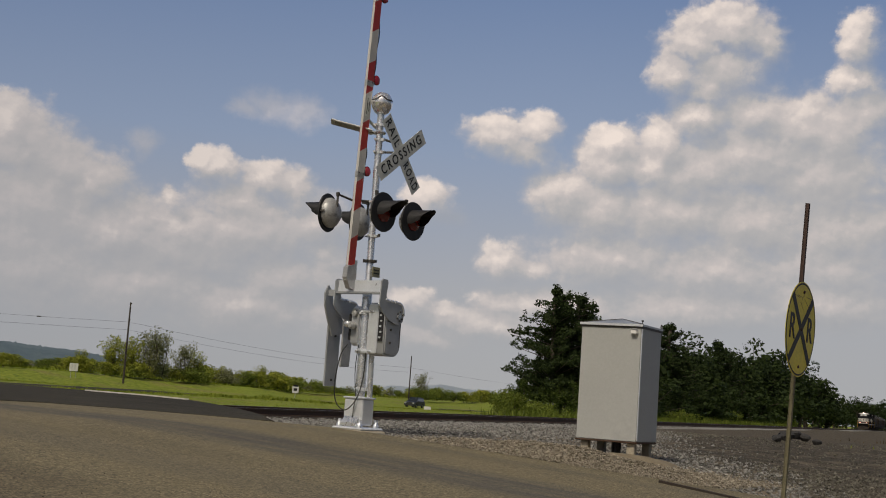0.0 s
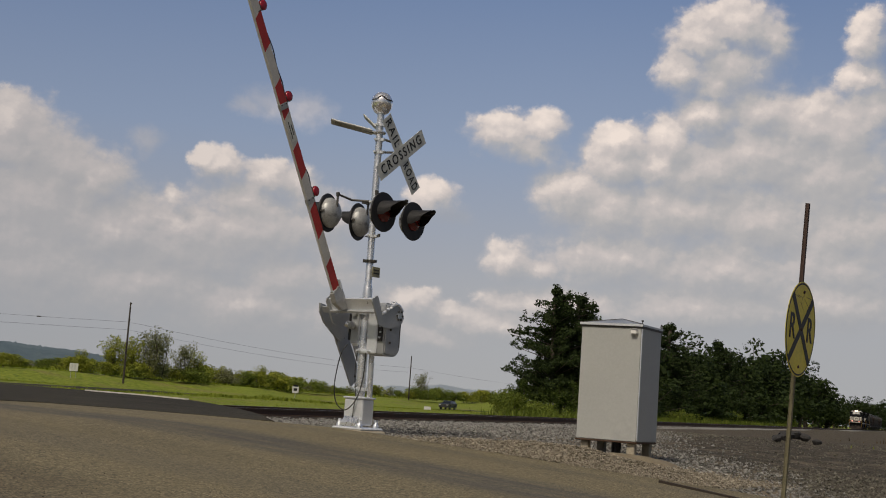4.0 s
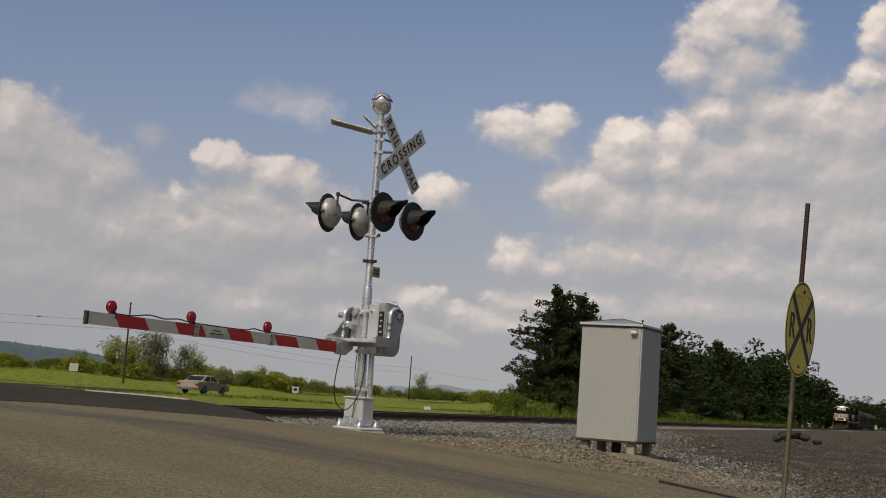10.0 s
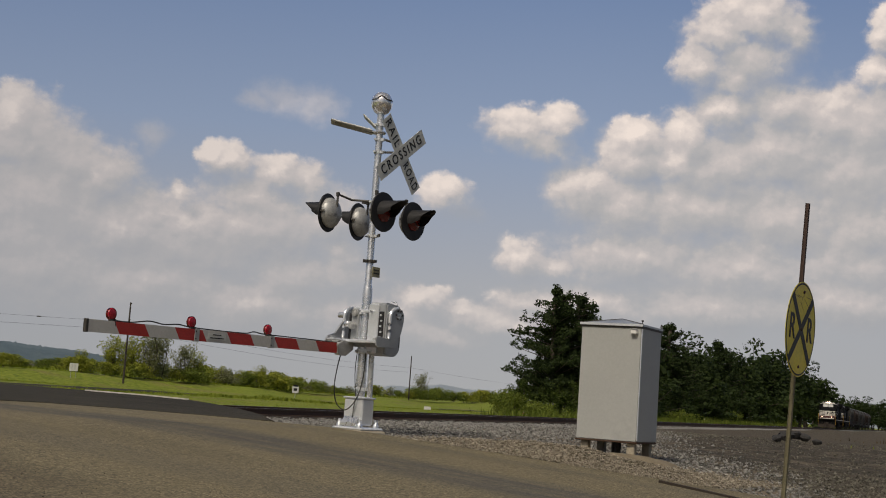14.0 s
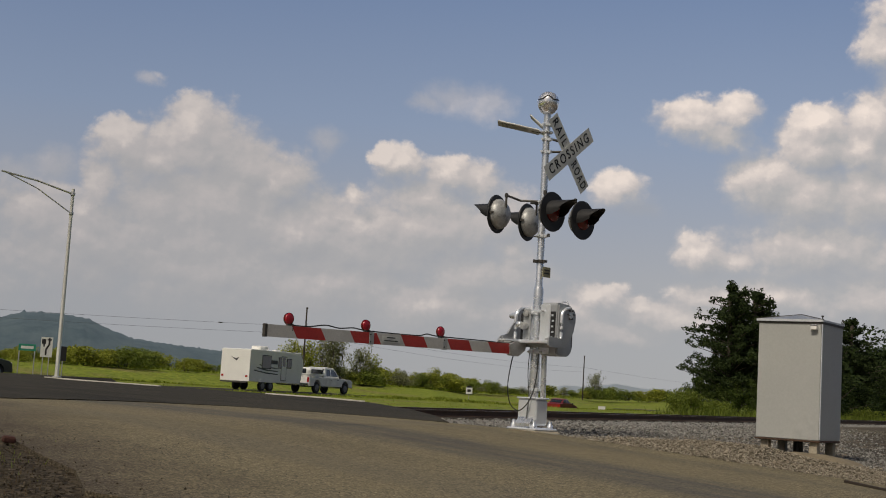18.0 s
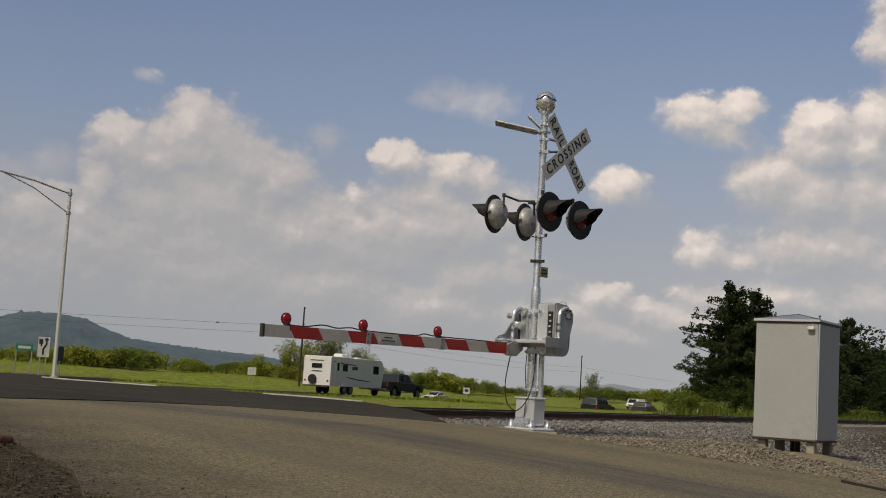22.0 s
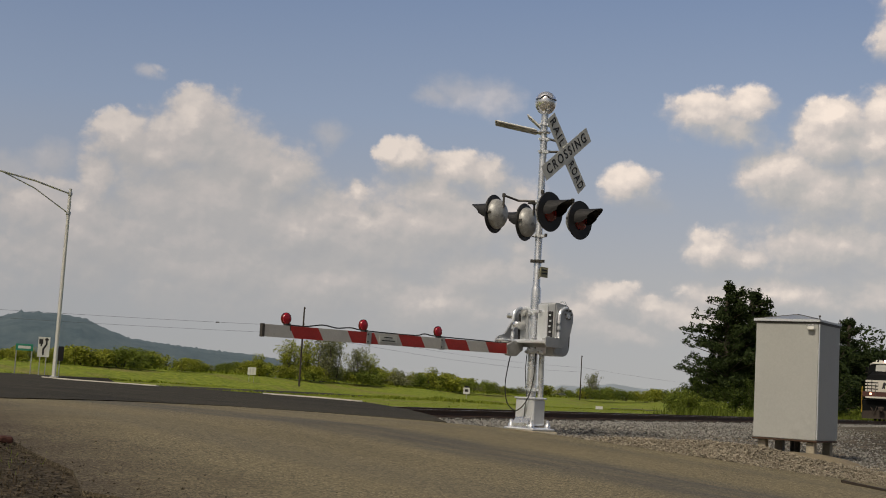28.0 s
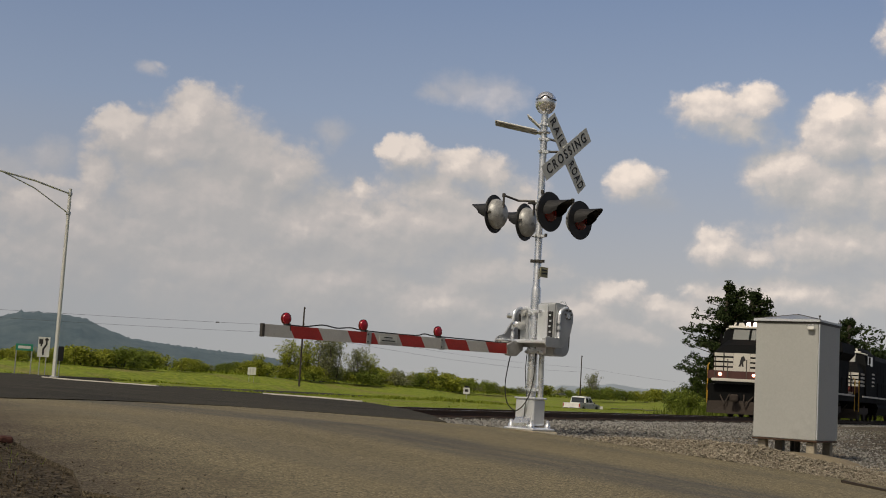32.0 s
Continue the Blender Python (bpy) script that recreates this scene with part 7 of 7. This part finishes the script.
def build_loco():
    """Cab end to +x; the pilot's face is x = 0."""
    r = thing("locomotive", pose(0, 0, 0), "black diesel locomotive with white nose stripes and lit headlights", "locomotive", "locomotives")
    L, W = 22.0, 3.0
    part("frame", Mesh().box((L - 0.5, 2.9, 0.34), pose(-L / 2, 0, 1.36), 0.03), LOCO, r, "long black underframe")
    part("walkway_edge", Mesh().box((L - 2.0, 0.05, 0.1), pose(-L / 2 - 0.5, 1.49, 1.55)).box((L - 2.0, 0.05, 0.1), pose(-L / 2 - 0.5, -1.49, 1.55)), LOCOWHITE, r, "white walkway edge stripe")
    # pilot, plough, coupler
    part("plough", Mesh().loft([[(-0.15, -1.42, 0.14), (0.12, 0, 0.14), (-0.15, 1.42, 0.14), (-0.3, 1.42, 0.14), (-0.3, -1.42, 0.14)], [(-0.2, -1.42, 0.7), (-0.05, 0, 0.78), (-0.2, 1.42, 0.7), (-0.3, 1.42, 0.7), (-0.3, -1.42, 0.7)]]), GRIME, r, "dusty steel snow plough")
    part("pilot", Mesh().box((0.14, 2.8, 0.7), pose(-0.3, 0, 1.05), 0.02), LOCO, r)
    part("coupler", Mesh().box((0.6, 0.26, 0.28), pose(0.1, 0, 0.88), 0.05).box((0.2, 0.4, 0.34), pose(0.38, 0.03, 0.88), 0.06), GRIME, r, "rusty knuckle coupler")
    for s in (1, -1):
        part("air_hose", Mesh().pipe([(-0.2, s * 0.35, 1.05), (0.1, s * 0.42, 0.75), (0.12, s * 0.5, 0.5), (-0.05, s * 0.62, 0.75), (-0.2, s * 0.8, 1.0)], 0.035, 6), GRIME, r, "", None, True)
        part("step", Mesh().box((0.5, 0.3, 0.04), pose(-0.6, s * 1.3, 0.45)).box((0.5, 0.3, 0.04), pose(-0.6, s * 1.3, 0.8)).box((0.04, 0.3, 0.9), pose(-0.85, s * 1.3, 0.85)), GRIME, r)
        part("corner_rail", Mesh().pipe([(-0.35, s * 1.47, 0.6), (-0.35, s * 1.47, 2.4), (-0.6, s * 1.47, 2.5)], 0.03, 6), YELLOWP, r, "yellow corner handrail")
    part("anticlimber", Mesh().box((0.34, 2.3, 0.13), pose(0.0, 0, 1.72), 0.03), LOCOWHITE, r, "white end step edge")
    part("end_beam", Mesh().box((0.12, 2.86, 0.4), pose(-0.2, 0, 1.95), 0.02), NOSERED, r, "dark red-brown end beam")
    # nose, cab
    hw = 1.40
    nose = [[(-2.6, -hw, 1.55), (-0.22, -hw, 1.55), (-0.14, -0.9, 1.55), (-0.14, 0.9, 1.55), (-0.22, hw, 1.55), (-2.6, hw, 1.55)], [(-2.6, -hw, 3.05), (-0.32, -hw, 3.05), (-0.25, -0.9, 3.05), (-0.25, 0.9, 3.05), (-0.32, hw, 3.05), (-2.6, hw, 3.05)], [(-2.6, -1.25, 3.45), (-0.75, -1.15, 3.42), (-0.68, -0.8, 3.45), (-0.68, 0.8, 3.45), (-0.75, 1.15, 3.42), (-2.6, 1.25, 3.45)], [(-2.6, -1.1, 3.72), (-1.45, -1.0, 3.7), (-1.4, -0.8, 3.72), (-1.4, 0.8, 3.72), (-1.45, 1.0, 3.7), (-2.6, 1.1, 3.72)]]
    ns = part("nose", Mesh().loft(nose), LOCO, r, "black wide-cab nose", pose(-0.7, 0, 0))
    # white bands on the nose and the plain emblem panel
    for k in range(4):
        z = 2.24 + 0.235 * k
        sx = -0.145 - 0.07 * (z - 1.55) / 1.5
        for s in (1, -1):
            part("nose_band", Mesh().box((0.012, 0.92, 0.155), pose(sx, s * 0.87, z, 0, -3.5, 0)), LOCOWHITE, ns)
            part("side_band", Mesh().box((1.7, 0.012, 0.13), pose(-1.35, s * (hw + 0.005), z)), LOCOWHITE, ns)
    part("emblem_panel", Mesh().box((0.012, 0.8, 0.88), pose(-0.19, 0, 2.59, 0, -3.5, 0)), LOCOWHITE, ns, "white emblem panel")
    part("emblem", Mesh().prism([(-0.22, 2.28), (-0.1, 2.5), (-0.02, 2.85), (0.1, 2.9), (0.2, 2.7), (0.08, 2.62), (0.12, 2.26), (0.04, 2.26), (0.0, 2.5), (-0.1, 2.26)], 0.012, pose(-0.178, 0, 0, 0, 0, 90)), BLACK, ns, "plain black emblem shape")
    for s in (1, -1):
        part("nose_post", Mesh().box((0.03, 0.05, 0.95), pose(-0.17, s * 0.86, 2.6)), BLACK, ns)
    cab = [[(-5.0, -1.5, 1.55), (-2.0, -1.5, 1.55), (-1.95, -1.3, 1.55), (-1.95, 1.3, 1.55), (-2.0, 1.5, 1.55), (-5.0, 1.5, 1.55)], [(-5.0, -1.5, 3.75), (-1.75, -1.5, 3.5), (-1.5, -0.95, 3.68), (-1.5, 0.95, 3.68), (-1.75, 1.5, 3.5), (-5.0, 1.5, 3.75)], [(-5.0, -1.45, 4.25), (-2.05, -1.3, 4.25), (-1.85, -0.85, 4.3), (-1.85, 0.85, 4.3), (-2.05, 1.3, 4.25), (-5.0, 1.45, 4.25)], [(-5.0, -1.0, 4.66), (-2.15, -0.85, 4.64), (-2.05, -0.7, 4.66), (-2.05, 0.7, 4.66), (-2.15, 0.85, 4.64), (-5.0, 1.0, 4.66)]]
    cb = part("cab", Mesh().loft(cab), LOCO, r, "angular black cab", pose(-0.7, 0, 0))
    for s in (1, -1):
        part("windscreen", Mesh().box((0.03, 0.80, 0.58), pose(-1.665, s * 0.45, 3.99, 0, -29, 0), 0.01), CABGLASS, cb)
        part("side_window", Mesh().box((0.9, 0.04, 0.6), pose(-3.6, s * 1.485, 3.85), 0.01), CARGLASS, cb)
        part("side_window", Mesh().box((0.55, 0.04, 0.6), pose(-2.6, s * 1.475, 3.85), 0.01), CARGLASS, cb)
        part("number_board", Mesh().box((0.05, 0.6, 0.22), pose(-1.98, s * 0.62, 4.5, 0, -30, s * 12)), LOCOWHITE, cb, "pale number board with plain bars")
        part("ditch_light", Mesh().lathe([(0.075, -0.08), (0.075, 0.0), (0.02, 0.03)], 14, pose(-0.06, s * 0.80, 1.98, 0, 90, 0)), DITCH, r, "lit round ditch light")
        part("grab_iron", Mesh().pipe([(-0.1, s * 1.05, 1.8), (-0.1, s * 1.05, 2.75), (-0.35, s * 1.05, 2.85)], 0.025, 6).tube((-0.1, s * 0.45, 1.8), (-0.1, s * 0.45, 2.7), 0.025, 6), DARKMETAL, r, "dark platform handrail")
        part("brow_corner", Mesh().tube((-1.93, s * 0.86, 4.36), (-2.12, s * 1.32, 4.26), 0.06, 8).tube((-2.12, s * 1.32, 4.26), (-2.6, s * 1.40, 4.24), 0.05, 8), LOCOWHITE, cb)
        part("mirror", Mesh().box((0.1, 0.12, 0.4), pose(-2.3, s * 1.62, 3.85)), LOCO, cb)
        part("cab_bands", Mesh().box((0.12, 0.014, 0.1), pose(-5.2, s * 1.05, 2.9)).box((0.9, 0.014, 0.1), pose(-4.4, s * 1.507, 2.55)).box((0.9, 0.014, 0.1), pose(-4.4, s * 1.507, 2.8)).box((0.9, 0.014, 0.1), pose(-4.4, s * 1.507, 3.05)).box((0.9, 0.014, 0.1), pose(-4.4, s * 1.507, 2.3)), LOCOWHITE, cb)
    part("cab_brow", Mesh().box((0.16, 2.3, 0.12), pose(-1.88, 0, 4.36, 0, -20, 0), 0.03), LOCOWHITE, cb, "dull white roof brow")
    part("headlight", Mesh().lathe([(0.11, -0.1), (0.11, 0.0), (0.03, 0.03)], 14, pose(-1.86, 0.16, 4.52, 0, 90, 0)).lathe([(0.11, -0.1), (0.11, 0.0), (0.03, 0.03)], 14, pose(-1.86, -0.16, 4.52, 0, 90, 0)), BEAM, cb, "lit twin headlight")
    part("headlight_case", Mesh().box((0.25, 0.8, 0.4), pose(-2.02, 0, 4.52), 0.04), LOCO, cb)
    part("horn", Mesh().tube((-3.2, 0.2, 4.75), (-2.8, 0.2, 4.8), 0.05, 8, 0.11).tube((-3.2, 0.2, 4.75), (-3.2, 0.2, 4.62), 0.03), CHROME, cb)
    # long hood and machinery
    hood = [[(-18.0, -1.0, 1.55), (-5.0, -1.0, 1.55), (-5.0, 1.0, 1.55), (-18.0, 1.0, 1.55)], [(-18.0, -1.0, 4.1), (-5.0, -1.0, 4.1), (-5.0, 1.0, 4.1), (-18.0, 1.0, 4.1)], [(-18.0, -0.7, 4.45), (-5.0, -0.7, 4.45), (-5.0, 0.7, 4.45), (-18.0, 0.7, 4.45)]]
    hd = part("long_hood", Mesh().loft(hood), LOCO, r, "long black engine hood")
    for k in range(9):
        for s in (1, -1):
            part("hood_door", Mesh().box((1.25, 0.03, 2.1), pose(-6.0 - 1.35 * k, s * 1.01, 2.8), 0.008), LOCO, hd)
    rad = part("radiator", Mesh().loft([[(-21.6, -1.1, 1.55), (-18.0, -1.1, 1.55), (-18.0, 1.1, 1.55), (-21.6, 1.1, 1.55)], [(-21.6, -1.1, 3.6), (-18.0, -1.1, 3.6), (-18.0, 1.1, 3.6), (-21.6, 1.1, 3.6)], [(-21.4, -1.5, 4.0), (-17.6, -1.5, 4.0), (-17.6, 1.5, 4.0), (-21.4, 1.5, 4.0)], [(-21.4, -1.4, 4.6), (-17.6, -1.4, 4.6), (-17.6, 1.4, 4.6), (-21.4, 1.4, 4.6)]]), LOCO, r, "flared black radiator section")
    part("exhaust", Mesh().box((1.2, 0.6, 0.25), pose(-11, 0, 4.55), 0.05), GRIME, hd)
    part("dynamic_brake", Mesh().box((2.6, 2.3, 0.9), pose(-6.4, 0, 3.95), 0.05), LOCO, hd)
    part("fuel_tank", Mesh().prism([(-1.3, 0.4), (-1.45, 0.9), (-1.3, 1.2), (1.3, 1.2), (1.45, 0.9), (1.3, 0.4)], 6.5, pose(-10.8, 0, 0, 0, 0, 90)), LOCO, r, "black fuel tank")
    for s in (1, -1):
        for k in range(11):
            part("stanchion", Mesh().tube((-5.6 - 1.5 * k, s * 1.46, 1.55), (-5.6 - 1.5 * k, s * 1.46, 2.55), 0.022, 6), LOCO, r)
        part("handrail", Mesh().pipe([(-5.3, s * 1.46, 2.3), (-5.6, s * 1.46, 2.55), (-20.6, s * 1.46, 2.55), (-21.6, s * 1.46, 2.2)], 0.022, 6), LOCO, r)
        part("rear_corner_rail", Mesh().pipe([(-21.7, s * 1.47, 0.6), (-21.7, s * 1.47, 2.5), (-21.2, s * 1.47, 2.6)], 0.035, 6), YELLOWP, r, "yellow corner handrail")
    bogie(r, -4.0, 3)
    bogie(r, -17.6, 3)
    return r


HOPGREY, HOPBROWN = mat("grey_hopper_paint", (0.045, 0.045, 0.044), 0.9, 0.0, 0.25, 1, 20, 0.1, (0.05, 0.035, 0.026), 0.6), mat("brown_hopper_paint", (0.035, 0.024, 0.02), 0.9, 0.0, 0.3, 1, 20, 0.1)


def build_hopper(col, label):
    """Covered hopper wagon; its leading coupler face is x = 0."""
    r = thing("hopper_wagon", pose(0, 0, 0), label, "freight wagon", "freight wagons")
    L = 17.5
    sec = [(-0.8, 1.0), (-1.5, 1.9), (-1.55, 3.6), (-1.2, 4.3), (-0.5, 4.55), (0.5, 4.55), (1.2, 4.3), (1.55, 3.6), (1.5, 1.9), (0.8, 1.0)]
    part("body", Mesh().loft([[(x, y, z) for y, z in sec] for x in (-L + 2.4, -2.4)]), col, r, "", None, False)
    part("sill", Mesh().box((L - 0.6, 2.6, 0.26), pose(-L / 2, 0, 1.15), 0.03), GRIME, r)
    for k in range(9):
        for s in (1, -1):
            part("rib", Mesh().box((0.09, 0.07, 1.75), pose(-3.1 - 1.4 * k, s * 1.56, 2.75, 0, 0, 0)), col, r)
    for s in (-1.3, -L + 1.3):
        part("end_ladder", Mesh().tube((s, 1.3, 1.2), (s, 1.3, 4.3), 0.03).tube((s, -1.3, 1.2), (s, -1.3, 4.3), 0.03), col, r)
        part("end_slope", Mesh().box((0.08, 2.7, 2.6), pose(s, 0, 2.6, 0, 20 if s > -5 else -20, 0)), col, r)
    part("roof_walk", Mesh().box((L - 3.5, 0.6, 0.06), pose(-L / 2, 0, 4.62)), GALV, r)
    bogie(r, -2.6, 2)
    bogie(r, -L + 2.6, 2)
    return r


loco_lead = build_loco()
loco_second = copy_thing(loco_lead, pose(0, 0, 0))
tagged(loco_second, "black trailing diesel locomotive coupled behind the first")
hopper = build_hopper(HOPGREY, "dark grey covered hopper wagon streaked with rust")
hopper_b = build_hopper(HOPBROWN, "brown covered hopper wagon dulled by dust")
TRAIN = [(loco_lead, 0.0), (loco_second, 22.7), (hopper, 45.2), (hopper_b, 63.2), (copy_thing(hopper, pose(0, 0, 0)), 81.2), (copy_thing(hopper, pose(0, 0, 0)), 99.2), (copy_thing(hopper_b, pose(0, 0, 0)), 117.2), (copy_thing(hopper, pose(0, 0, 0)), 135.2)]


def drift(t):
    """The cloud sheet comes nearer on the wind, out of the far left."""
    k = 0.0023 * t * 4300
    return pose(k * math.sin(radians(23.7)), -k * math.cos(radians(23.7)), 0)


def gate_at(a):
    return pose(*PIVOT, 0, -a, 0)


def along(p, q, z, forward):
    """On the lane or track p, at q along it, facing away (forward) or towards the eye."""
    w = on(p, q, z)
    return pose(w.x, w.y, w.z, 0, 0, 90 - math.degrees(TH) + (0 if forward else 180))


def lane_z(p, q):
    w = on(p, q)
    return gz(w.x, w.y) + 0.03


def motions():
    walk(backdrop, [(0.0, drift(0)), (8.0, drift(8)), (16.0, drift(16)), (24.0, drift(24)), (32.0, drift(32))])
    walk(gate_arm, [(t, gate_at(a)) for t, a in ((0, 92.3), (0.5, 91.2), (1, 88.1), (1.5, 82.7), (2, 76.8), (2.5, 72.4), (3, 67.9), (3.5, 63.7), (4.5, 55.4), (5.5, 46.9), (6, 42.1), (6.5, 34), (7, 25.4), (7.5, 17), (8, 9.5), (8.5, 7.8), (9, 5.2), (9.5, 2.7), (10, 0.3), (10.4, -0.7), (32, -0.7))])
    for ob, back in TRAIN:
        walk(ob, [(t, along(TRACK, q + back, 0.0, False)) for t, q in ((0, 378), (6, 317), (14, 238.9), (21, 171.0), (28.5, 96.2), (30, 81.2), (31, 71.0), (32, 60.8))])
    for ob, p, q0, v, z in TRAFFIC:
        walk(ob, [(t, along(p, q0 + v * t, lane_z(p, q0 + v * t) + z, v > 0)) for t in range(0, 33)])


motions()
